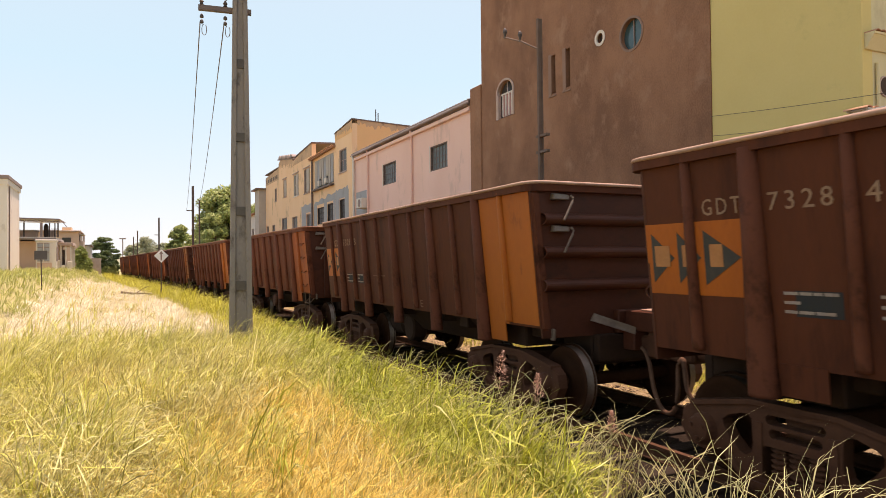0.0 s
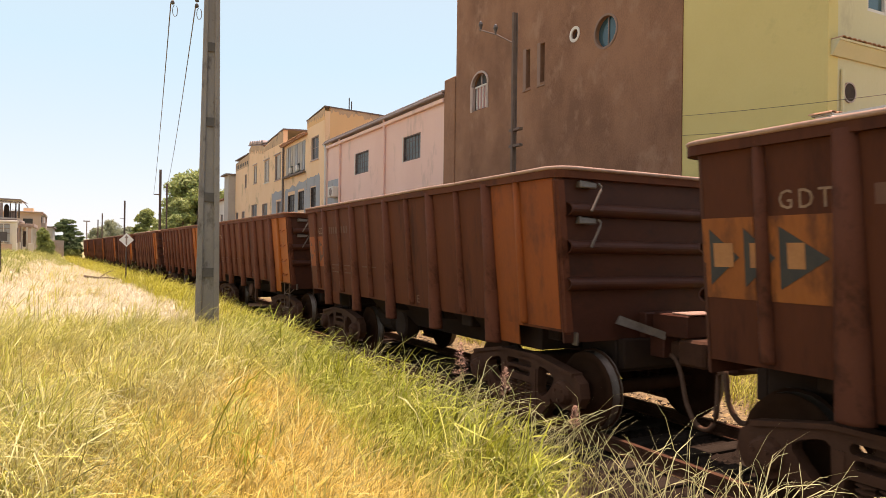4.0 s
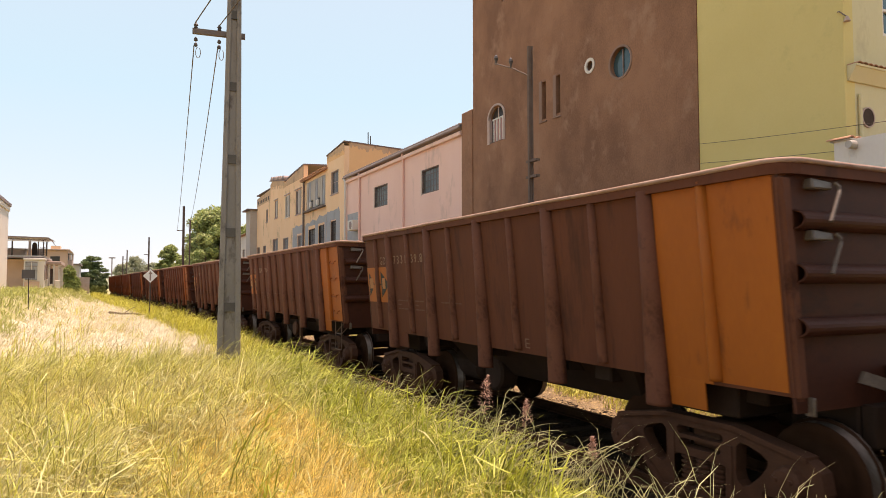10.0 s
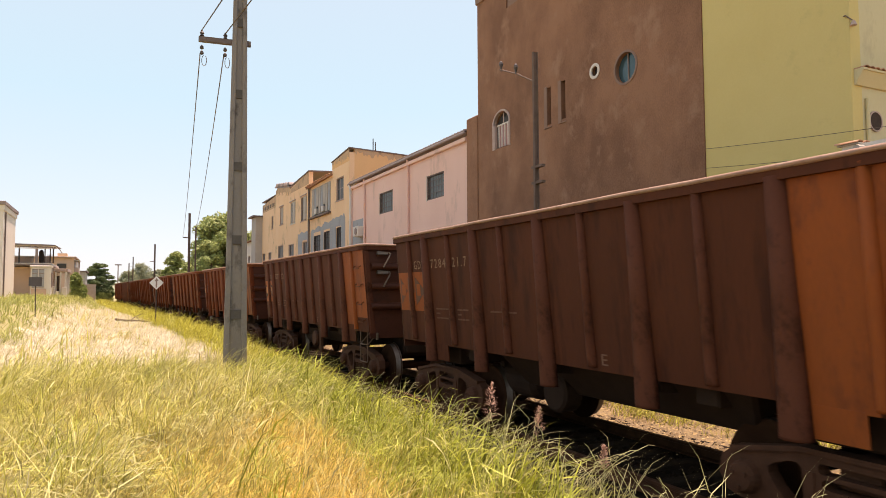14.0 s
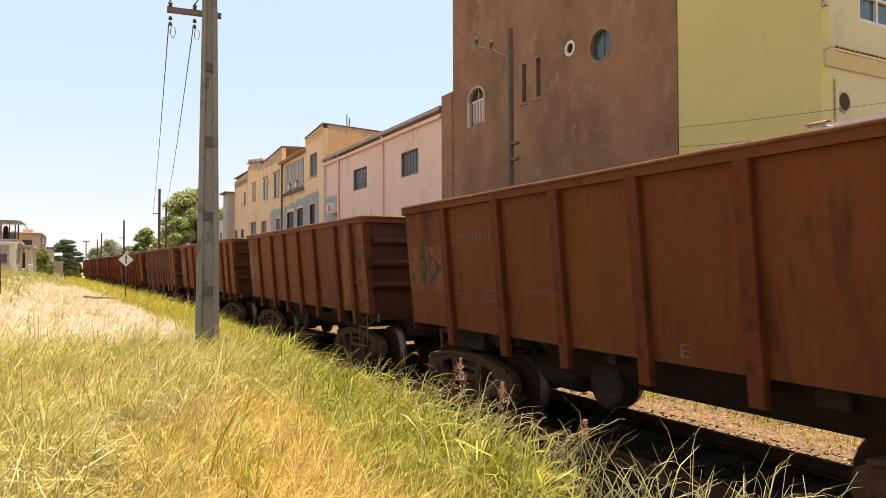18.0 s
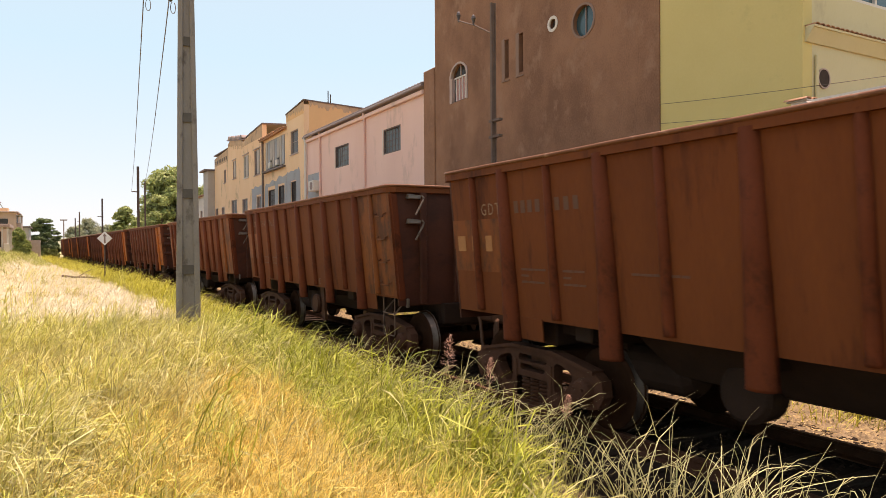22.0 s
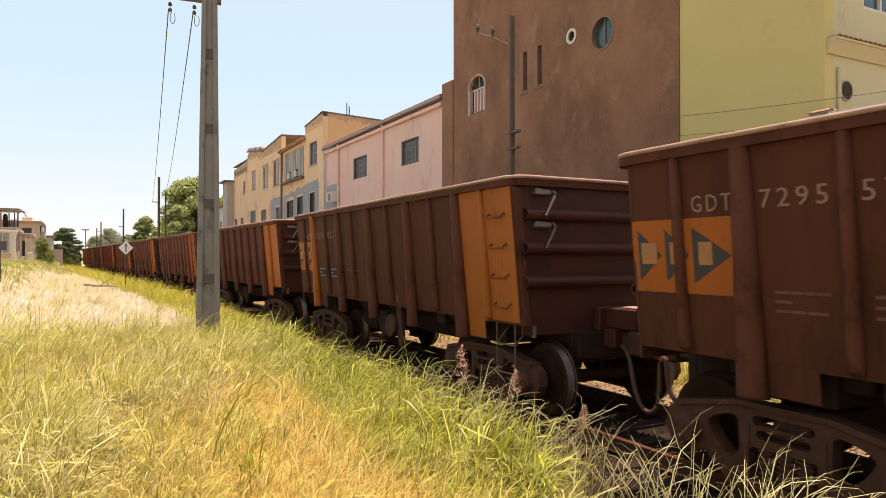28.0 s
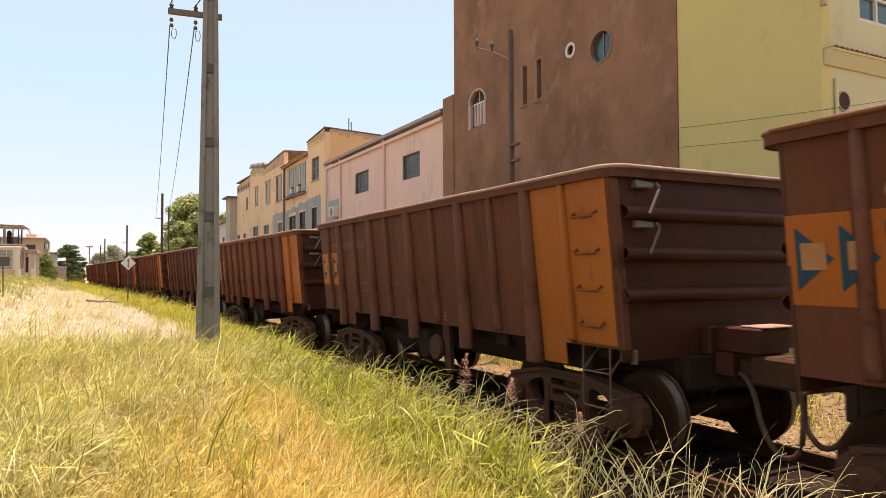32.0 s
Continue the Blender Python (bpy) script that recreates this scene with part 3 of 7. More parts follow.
def rim_mesh():
    bm = B()
    po, pi = ([(x, y - 0.04) for x, y in rim_outline(XT + 0.045, HL + 0.04, 0.22)], [(x, y - 0.04) for x, y in rim_outline(XT - 0.05, HL - 0.03, 0.12)])
    z0, z1 = ZT - 0.125, ZT - 0.035
    rings = [[bm.verts.new((x, y, z)) for x, y in p] for p, z in ((po, z0), (po, z1), (pi, z1), (pi, z0))]
    n = len(po)
    for a, b in zip(rings, rings[1:] + rings[:1]):
        for j in range(n):
            bm.faces.new((a[j], a[(j + 1) % n], b[(j + 1) % n], b[j]))
    bmesh.ops.recalc_face_normals(bm, faces=bm.faces[:])
    return bm


def lip_mesh():
    """The round bead on the rim, a little dented along its run."""
    bm = B()
    path = []
    corners = [(x, y - 0.04) for x, y in rim_outline(XT + 0.04, HL + 0.045, 0.26, 6)]
    for (x0, y0), (x1, y1) in zip(corners, corners[1:] + corners[:1]):
        m = max(1, int(math.hypot(x1 - x0, y1 - y0) / 0.5))
        for i in range(m):
            path.append((x0 + (x1 - x0) * i / m, y0 + (y1 - y0) * i / m))
    n, sides = len(path), 8
    rings = []
    for i, (x, y) in enumerate(path):
        (xa, ya), (xb, yb) = path[i - 1], path[(i + 1) % n]
        d = Vector((xb - xa, yb - ya, 0)).normalized()
        u = Vector((d.y, -d.x, 0))
        c = Vector((x, y, ZT - 0.023)) + u * 0.008 * noise.noise(Vector((x * 1.3, y * 1.3, 0))) + Vector((0, 0, 0.007 * noise.noise(Vector((x, y * 1.1, 5)))))
        rings.append([bm.verts.new(c + u * 0.030 * math.cos(a) + Vector((0, 0, 0.023 * math.sin(a)))) for a in [2 * math.pi * k / sides for k in range(sides)]])
    for a, b in zip(rings, rings[1:] + rings[:1]):
        for k in range(sides):
            bm.faces.new((a[k], a[(k + 1) % sides], b[(k + 1) % sides], b[k]))
    bmesh.ops.recalc_face_normals(bm, faces=bm.faces[:])
    return bm


def round_rib(z0, z1, w0, d0, w1, d1, n=10):
    """A pressed half-round rib on the near side, wider and deeper at its foot."""
    bm = B()
    rings = []
    for z, w, d in ((z0, w0, d0), (z0 + 0.03, w0, d0), ((z0 + z1) / 2, (w0 + w1) / 2, (d0 + d1) / 2), (z1, w1, d1)):
        zz = max(z, ZB)
        ring = []
        for i in range(n + 1):
            a = math.pi * i / n
            ring.append(bm.verts.new((-(side_x(zz) - 0.02 + (d + 0.02) * math.sin(a) ** 0.7), -w * math.cos(a), z)))
        rings.append(ring)
    for a, b in zip(rings, rings[1:]):
        for i in range(n):
            bm.faces.new((a[i], a[i + 1], b[i + 1], b[i]))
        bm.faces.new((a[n], a[0], b[0], b[n]))
    bm.faces.new(rings[0][::-1])
    bm.faces.new(rings[-1])
    bmesh.ops.recalc_face_normals(bm, faces=bm.faces[:])
    for f in bm.faces:
        f.smooth = abs(f.normal.z) < 0.7
    return bm


MAIN = (-3.29, -1.68, -0.02, 1.62, 3.28)
THIN = (-3.98, -2.50, -0.85, 0.88, 2.45, 3.95)
EVEN = (-4.05, -3.20, -1.80, -0.60, 0.60, 1.80, 3.18)


def side_frame_mesh():
    """Cast side frame: one plate with rounded openings, pedestals and caps."""
    bm = B()
    x0, x1 = -1.20, -1.07
    half = [(0.0, .83), (0.42, .83), (0.78, .755), (1.06, .71), (1.19, .62), (1.22, .46), (1.14, .33), (1.04, .30), (0.90, .285), (0.78, .33), (0.68, .33), (0.47, .14), (0.38, .11), (0.0, .11)]
    outline = half + [(-y, z) for y, z in half[-2:0:-1]]

    def corner_hole(q):
        pts = [(0.41, .67), (0.45, .705), (0.52, .70), (0.66, .655), (0.72, .61), (0.715, .56), (0.64, .46), (0.53, .36), (0.47, .345), (0.42, .38), (0.40, .45)]
        return [(q * y, z) for y, z in pts]

    def slot(a, b, c, d, r=0.025):
        return [(a + r, c), (b - r, c), (b, c + r), (b, d - r), (b - r, d), (a + r, d), (a, d - r), (a, c + r)]
    loops = [outline, corner_hole(1), corner_hole(-1), slot(-0.27, 0.27, .655, .735), slot(-0.24, 0.24, .545, .62), slot(-0.30, 0.30, .19, .47)]
    edges = []
    for pts in loops:
        vs = [bm.verts.new((x0, y, z)) for y, z in pts]
        edges += [bm.edges.new((vs[i], vs[(i + 1) % len(vs)])) for i in range(len(vs))]
    bmesh.ops.triangle_fill(bm, use_beauty=True, use_dissolve=False, edges=edges)
    front = bm.faces[:]
    ret = bmesh.ops.extrude_face_region(bm, geom=front)
    for v in [g for g in ret["geom"] if isinstance(g, bmesh.types.BMVert)]:
        v.co.x = x1
    bmesh.ops.recalc_face_normals(bm, faces=bm.faces[:])
    # raised flanges along the top and the spring seat
    for s in (-1, 1):
        hexa(bm, [(x0 - 0.03, s * 0.40, .80), (x1, s * 0.40, .80), (x1, s * 0.40, .842), (x0 - 0.03, s * 0.40, .842)],
             [(x0 - 0.03, s * 1.08, .675), (x1, s * 1.08, .675), (x1, s * 1.08, .72), (x0 - 0.03, s * 1.08, .72)])
        hexa(bm, [(x0 - 0.03, s * 0.46, .10), (x1, s * 0.46, .10), (x1, s * 0.44, .15), (x0 - 0.03, s * 0.44, .15)],
             [(x0 - 0.03, s * 0.70, .31), (x1, s * 0.70, .31), (x1, s * 0.68, .36), (x0 - 0.03, s * 0.68, .36)])
        lathe(bm, [(x0 - 0.10, 0.06), (x0 - 0.095, 0.11), (x0 - 0.06, 0.135), (x0 + 0.01, 0.15)], "x", 18, (0, s * 0.93, 0.48))
        for a in range(3):
            t = a * 2.09 + 0.5
            lathe(bm, [(x0 - 0.115, 0.018), (x0 - 0.09, 0.02)], "x", 6, (0, s * 0.93 + 0.075 * math.cos(t), 0.48 + 0.075 * math.sin(t)))
        bx(bm, x0 - 0.012, x1, s * 0.335 - 0.035, s * 0.335 + 0.035, 0.19, 0.66)
    bx(bm, x0 - 0.03, x1, -0.40, 0.40, 0.80, 0.842)
    bx(bm, x0 - 0.03, x1 + 0.06, -0.46, 0.46, 0.10, 0.15)
    bmesh.ops.recalc_face_normals(bm, faces=bm.faces[:])
    return bm


def spring_mesh():
    bm = B()
    prof = []
    for i in range(7):
        z = 0.155 + 0.045 * i
        prof += [(z, 0.055), (z + 0.012, 0.085), (z + 0.026, 0.085), (z + 0.038, 0.055)]
    lathe(bm, prof, "z", 6, (-1.13, 0, 0))
    return bm


def wheelset_mesh():
    bm = B()
    lathe(bm, [(-1.20, 0.07), (-0.86, 0.08), (-0.5, 0.085), (0.5, 0.085), (0.86, 0.08), (1.20, 0.07)], "x", 12)
    for s in (-1, 1):
        pr = [(-0.07, 0.13), (-0.075, 0.15), (-0.03, 0.19), (-0.02, 0.31), (-0.068, 0.375), (-0.068, 0.443), (-0.060, 0.450), (0.04, 0.455), (0.048, 0.481), (0.066, 0.483), (0.07, 0.375), (0.02, 0.31), (0.01, 0.19), (0.09, 0.15), (0.09, 0.13)]
        c = [(s * 0.835 + s * -a, r) for a, r in pr]
        lathe(bm, c, "x", 24)
    me = mesh_of("wheelset", bm, WHEEL, True)
    me.materials.append(TREAD)
    for p in me.polygons:
        c = p.center
        r = math.hypot(c.y, c.z)
        if r > 0.443 and abs(p.normal.x) < 0.6:
            p.material_index = 1
    return me


def coupler_mesh(s):
    bm = B()
    y = s * HL
    bx(bm, -0.10, 0.10, min(y, y + s * 0.55), max(y, y + s * 0.55), 0.85, 1.05)
    bx(bm, -0.17, 0.20, min(y + s * 0.5, y + s * 0.875), max(y + s * 0.5, y + s * 0.875), 0.80, 1.10)
    return soften(bm, 0.03)


def smooth_run(knots, n):
    """Points on a rounded line through the knots."""
    ks = [Vector(k) for k in knots]
    ks = [2 * ks[0] - ks[1]] + ks + [2 * ks[-1] - ks[-2]]
    out = []
    for a, b, c, d in zip(ks, ks[1:], ks[2:], ks[3:]):
        for i in range(n):
            k = i / n
            out.append(0.5 * (2 * b + (c - a) * k + (2 * a - 5 * b + 4 * c - d) * k * k + (3 * b - a - 3 * c + d) * k ** 3))
    return out + [ks[-2]]


def hose_mesh(s):
    """Brake hose that hangs in a loop between the wagons."""
    bm = B()
    y = s * HL
    if s < 0:
        knots = [(-0.08, 0.26, 0.90), (-0.12, 0.42, 0.86), (-0.17, 0.56, 0.70), (-0.21, 0.66, 0.45), (-0.26, 0.82, 0.26), (-0.30, 1.00, 0.21), (-0.31, 1.13, 0.30), (-0.31, 1.17, 0.55), (-0.31, 1.18, 0.80), (-0.30, 1.24, 0.88)]
    else:
        knots = [(-0.08, -0.05, 0.92), (-0.12, 0.04, 0.84), (-0.18, 0.12, 0.62), (-0.24, 0.22, 0.42), (-0.28, 0.35, 0.38), (-0.30, 0.46, 0.52), (-0.30, 0.50, 0.74), (-0.30, 0.52, 0.88)]
    pts = smooth_run([(x, y + s * d, z) for x, d, z in knots], 3)
    tube(bm, pts, 0.028, 7)
    return bm


SHARED = {}


def shared(key, make, mat, smooth=False):
    if key not in SHARED:
        SHARED[key] = mesh_of(key.split("|")[0], make(), mat, smooth)
    return SHARED[key]


def build_wagon(kind, tone, paint, full, number, logo, ladder, letters_on, data, levers, pale, orange_rib):
    """A gondola wagon. kind 'tube', 'post' or 'even'; tone of rust; paint of the end panels."""
    rust, rib, orange = RUST[tone], RIB[tone], ORANGE[paint]
    k = "|%s%d%d%d%d" % (kind, tone, paint, full, pale)
    w = thing("gondola_wagon", "", "freight wagon", group="wagons of the ore train")

    def put(name, make, mat, parent=w, label="", smooth=False, at=None, key=""):
        return part(name, shared(name + key + k, make, mat, smooth), mat, parent, label, at=at)

    def wall_side(s):
        bm = B()
        side_plate(bm, s, -HL, REAR, ZB, ZT - 0.08, -0.03, 0.0)
        return bm

    def wall_end(s):
        bm = B()
        y0, y1 = (REAR - 0.03, REAR) if s > 0 else (-HL, -HL + 0.03)
        hexa(bm, [(-XB + .004, y0, ZB - .12), (XB - .004, y0, ZB - .12), (XB - .004, y1, ZB - .12), (-XB + .004, y1, ZB - .12)], [(-XT + .004, y0, ZT - 0.08), (XT - .004, y0, ZT - 0.08), (XT - .004, y1, ZT - 0.08), (-XT + .004, y1, ZT - 0.08)])
        return bm

    for s in (-1, 1):
        put("side_wall", lambda: wall_side(s), rust, key=str(s))
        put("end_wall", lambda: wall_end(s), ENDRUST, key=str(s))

    def floor():
        bm = B()
        bx(bm, -XB + 0.03, XB - 0.03, -HL + 0.03, REAR - 0.03, ZB + 0.0, ZB + 0.05)
        return bm
    put("floor", floor, UNDER)
    rim = put("top_rim", rim_mesh, rust)
    put("rim_lip", lip_mesh, RIM if pale else RIMRUST, parent=rim, label="dusty rounded lip along the rim, paled further for sunlight" if pale else "rust-brown rounded lip along the rim", smooth=True)

    # ribs
    def rib_main():
        return round_rib(ZB - 0.27, ZT - 0.09, 0.135, 0.115, 0.09, 0.075)

    def rib_thin():
        return round_rib(ZB + 0.04, ZT - 0.09, 0.062, 0.075, 0.05, 0.055, 8)

    def rib_even():
        bm = B()
        side_plate(bm, -1, -0.075, 0.075, ZB - 0.24, ZT - 0.11, 0.0, 0.075, 0.01)
        return soften(bm, 0.008)

    for s in (-1, 1):
        turn = 0 if s < 0 else 180
        if kind == "even":
            for y in EVEN:
                put("rib", rib_even, rib, at=pose(0, y, 0, 0, 0, turn))
        else:
            for y in MAIN:
                own = orange if orange_rib and s < 0 and y == 3.28 else rib
                put("main_rib", rib_main, own, at=pose(0, y, 0, 0, 0, turn), key="o" if own is orange else "")
            for y in THIN:
                put("thin_rib", rib_thin, orange if y == (-3.98 if s < 0 else 3.95) else rib, at=pose(0, y, 0, 0, 0, turn), key="p" if y == (-3.98 if s < 0 else 3.95) else "")

        def post_corner():
            bm = B()
            side_plate(bm, -1, -HL - 0.035, -HL + 0.045, ZB - 0.03, ZT - 0.12, -0.125, 0.022)
            return soften(bm, 0.034, 3)
        put("corner_post", post_corner, rib, at=pose(0, 0, 0, 0, 0, turn), key="f")

        def gusset():
            bm = B()
            side_plate(bm, -1, -0.55, -0.12, ZB - 0.24, ZB + 0.02, -0.006, 0.0065)
            return bm
        if kind != "even":
            for y in (MAIN[0], MAIN[-1]):
                lead = (y < 0) == (s < 0)
                put("gusset_plate", gusset, orange if lead and full and tone != 1 else rust, at=pose(0, y, 0, 0, 0, turn), key="o" if lead and full and tone != 1 else "")

        # painted panels: whole at the leading end, half height at the trailing end
        def panel_front():
            bm = B()
            z0 = ZB + (0.03 if full else 0.30)
            side_plate(bm, -1, -HL + 0.055, -4.03, z0, ZT - 0.115, 0.0, 0.005)
            side_plate(bm, -1, -3.935, -3.39, z0 - (0.03 if full else 0.17), ZT - 0.115, 0.0, 0.005)
            return bm

        def panel_rear():
            bm = B()
            side_plate(bm, -1, 4.03, REAR - 0.01, 1.69, 2.345, 0.0, 0.005)
            side_plate(bm, -1, 3.39, 3.93, 1.69, 2.345, 0.0, 0.005)
            return bm

        if kind != "even" or s < 0:
            put("orange_end_panel", panel_front if s < 0 else panel_rear, orange, at=pose(0, 0, 0, 0, 0, turn), key="f", label="orange-painted steel panel, chipped to rust")
            put("orange_logo_panel", panel_rear if s < 0 else panel_front, orange, at=pose(0, 0, 0, 0, 0, turn), key="r", label="orange-painted panel behind the arrow mark")

    # arrow mark on the near side: three arrows with plain bars
    if logo:
        def arrow(y0, size, reach):
            bm = B()
            zc = 2.025
            pts = [(y0, zc - size), (y0 - reach, zc), (y0, zc + size)]
            lo = [bm.verts.new((-(side_x(z) + 0.006), y, z)) for y, z in pts]
            hi = [bm.verts.new((-(side_x(z) + 0.009), y, z)) for y, z in pts]
            bm.faces.new(lo)
            bm.faces.new(hi[::-1])
            for i in range(3):
                bm.faces.new((lo[i], hi[i], hi[(i + 1) % 3], lo[(i + 1) % 3]))
            bmesh.ops.recalc_face_normals(bm, faces=bm.faces[:])
            return bm
        blue = {1: PAINT_FADED, 2: PAINT_BLUE, 3: PAINT_FADED, 4: ARROW_BLUE}[logo]
        bar = orange if not letters_on or logo == 1 else MARKPALE
        for i, (y0, size, reach) in enumerate(((4.45, 0.23, 0.28), (4.12, 0.235, 0.27), (3.81, 0.24, 0.39)) if logo != 3 else ()):
            put("arrow_mark", lambda: arrow(y0, size, reach), blue, key="%d%d" % (i, logo), label="blue painted arrow" if logo == 4 else "dark painted arrow" if logo == 2 else "faded painted arrow")

        def letter_bar(y, wide):
            bm = B()
            side_plate(bm, -1, y - wide, y + wide, 1.945, 2.14, 0.010, 0.012)
            return bm
        for i, (y, wide) in enumerate(((4.315, 0.095), (4.00, 0.065), (3.675, 0.07))):
            put("mark_bar", lambda: letter_bar(y, wide), bar, key="%d%d%d" % (i, logo, letters_on))

    # stencilled lettering
    tilt = math.atan((XT - XB) / (ZT - ZB))
    face = Matrix(((0, -math.sin(tilt), -math.cos(tilt), 0), (-1, 0, 0, 0), (0, math.cos(tilt), -math.sin(tilt), 0), (0, 0, 0, 1)))

    def letters(text, y, z, width, cap, mat, d=0.004, name="stencil_lettering"):
        key = "text" + text + "%.2f" % width + mat.name
        m = Matrix.Translation((-(side_x(z) + d), y, z)) @ face
        if key not in SHARED:
            ob = words(name, text, width, cap, mat, w, m)
            SHARED[key] = ob.data
            return ob
        return part(name, SHARED[key], mat, w, at=m)

    def wide(text):
        return sum(0.06 if c == "." else 0.145 for c in text) - 0.035
    ink = PAINT_WHITE if kind != "post" else PAINT_WORN
    base = 2.52 if kind == "post" and tone == 1 else 2.39
    if kind == "even":
        letters("GDT", 3.05, 2.35, 0.36, 0.14, PAINT_WORN)
        if number:
            letters(number, 2.64, 2.35, 0.62, 0.14, PAINT_WORN)
    else:
        letters("GDT", 3.80, base, 0.41, 0.145, ink)
    if kind != "even" and number:
        left, _, right = number.partition(" ")
        letters(left, 3.13, base, wide(left), 0.145, ink)
        if right:
            letters(right, 2.35, base, wide(right), 0.145, ink)
    elif kind != "even":
        def number_bar():
            bm = B()
            side_plate(bm, -1, -0.04, 0.04, 2.39, 2.53, 0.002, 0.004)
            return bm
        for y in (3.06, 2.93, 2.80, 2.66, 2.32, 2.17, 2.02):
            put("number_bar", number_bar, PAINT_FADED, at=pose(0, y, 0))
    letters("E", -1.0, ZB + 0.07, 0.10, 0.12, PAINT_WORN)

    def data_line(y0, y1, i):
        bm = B()
        z = 1.755 - i * 0.072
        rng = random.Random(i * 7 + int(y0 * 10))
        y = y0
        end = y1 + (0.6 * (y0 - y1) if i == 1 else 0.0)
        while y > end + 0.04:
            wide = min(rng.uniform(0.07, 0.17), y - end)
            side_plate(bm, -1, y - wide, y, z - 0.024, z, 0.004, 0.006)
            y -= wide + 0.014
        return bm

    def data_patch(y0, y1):
        bm = B()
        side_plate(bm, -1, y1 - 0.03, y0 - 0.10, 1.565, 1.765, 0.001, 0.003)
        return bm
    if data:
        put("data_patch", lambda: data_patch(3.05, 2.60), PAINT_TEAL, key="a", label="blue patch behind stencilled data")
        put("data_patch", lambda: data_patch(2.30, 1.95), PAINT_TEAL, key="b", label="blue patch behind stencilled data")
    for y0, y1, n in ((3.05, 2.60, 3), (2.30, 1.95, 3), (1.30, 0.62, 1)):
        for i in range(n):
            put("data_line", lambda: data_line(y0, y1, i), PAINT_DATA if data and n == 3 else PAINT_FADED, key="%.1f%d%d" % (y0, i, data))

    # ladder irons on the leading panel, stirrup below it
    def iron():
        bm = B()
        x = -(side_x(2.0) + 0.0)
        tube(bm, [(x, -0.17, 0), (x - 0.045, -0.17, -0.02), (x - 0.045, -0.15, -0.05), (x - 0.045, 0.15, -0.05), (x - 0.045, 0.17, -0.02), (x, 0.17, 0)], 0.010, 6)
        for s in (-1, 1):
            lathe(bm, [(x - 0.012, 0.012), (x - 0.01, 0.02), (x + 0.01, 0.022)], "x", 8, (0, s * 0.17, 0))
        return bm
    if ladder:
        for z in (1.42, 1.79, 2.17, 2.55):
            put("ladder_iron", iron, ORANGE[min(2, paint + 1)], at=pose(side_x(2.0) - side_x(z), -4.33, z))

    def stirrup():
        bm = B()
        x = -XB + 0.02
        tube(bm, [(x, -4.10, ZB), (x, -4.10, 0.56), (x, -4.12, 0.54), (x, -4.50, 0.54), (x, -4.52, 0.56), (x, -4.52, ZB)], 0.011, 6)
        tube(bm, [(x, -4.10, 0.9), (x, -4.52, 0.9)], 0.012, 6)
        tube(bm, [(x, -4.10, 0.9), (x + 0.25, -4.10, ZB)], 0.012, 6)
        tube(bm, [(x, -4.52, 0.9), (x + 0.25, -4.52, ZB)], 0.012, 6)
        return bm
    if ladder:
        put("stirrup", stirrup, STIRRUP, label="pale worn hanging step")
        put("stirrup", stirrup, STIRRUP, at=pose(0, 0, 0, 0, 0, 180), label="pale worn hanging step")

    def corner_tab():
        bm = B()
        bx(bm, -1.24, -1.20, -HL - 0.05, -HL + 0.03, ZB - 0.15, ZB - 0.003)
        return soften(bm, 0.01)
    put("corner_tab", corner_tab, HANDLE)

    # end walls
    def end_tube():
        bm = B()
        n = 10
        out = [(0.078 * math.cos(math.pi * i / n), -0.115 * math.sin(math.pi * i / n)) for i in range(n + 1)]
        inn = [(0.066 * math.cos(math.pi * i / n), -0.103 * math.sin(math.pi * i / n)) for i in range(n, -1, -1)]
        extrude_outline(bm, [(y - HL, z) for z, y in out + inn], "x", -1.37, 1.37)
        return bm

    def end_post():
        bm = B()
        bx(bm, -0.06, 0.06, -HL - 0.08, -HL, ZB - 0.1, ZT - 0.11)
        return soften(bm, 0.01)

    def lever():
        bm = B()
        tube(bm, [(0.085, -HL - 0.10, 0.045), (0.105, -HL - 0.125, 0.01), (0.085, -HL - 0.135, -0.04), (-0.06, -HL - 0.16, -0.27)], 0.016, 8)
        return bm

    def lever_bracket():
        bm = B()
        hexa(bm, [(-0.17, -HL - 0.10, -0.01), (0.07, -HL - 0.10, -0.01), (0.07, -HL - 0.001, -0.01), (-0.17, -HL - 0.001, -0.01)],
             [(-0.15, -HL - 0.075, 0.075), (0.09, -HL - 0.075, 0.055), (0.09, -HL - 0.001, 0.055), (-0.15, -HL - 0.001, 0.075)])
        return soften(bm, 0.012)
    for turn in (0, 180):
        inset = pose(0, 0, 0) if turn == 0 else pose(0, REAR - HL, 0)
        if kind != "post":
            for z in (1.70, 2.115, 2.53):
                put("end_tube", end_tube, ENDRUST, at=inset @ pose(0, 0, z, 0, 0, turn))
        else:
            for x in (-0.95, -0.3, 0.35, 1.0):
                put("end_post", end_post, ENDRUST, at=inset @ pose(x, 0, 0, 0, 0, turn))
        for z in (2.38, 2.78) if levers else ():
            br = put("lever_bracket", lever_bracket, HANDLE, at=inset @ pose(0, 0, z, 0, 0, turn) @ pose(-1.08, 0, 0))
            put("end_lever", lever, HANDLE, parent=br, label="pale steel release lever")

    def end_plate():
        bm = B()
        bx(bm, -0.14, 0.34, -HL - 0.66, -HL - 0.38, 1.365, 1.385)
        return soften(bm, 0.008)

    def end_beam():
        bm = B()
        bx(bm, -0.60, 0.60, -HL - 0.12, -HL - 0.003, 0.72, 1.06)
        return soften(bm, 0.012)

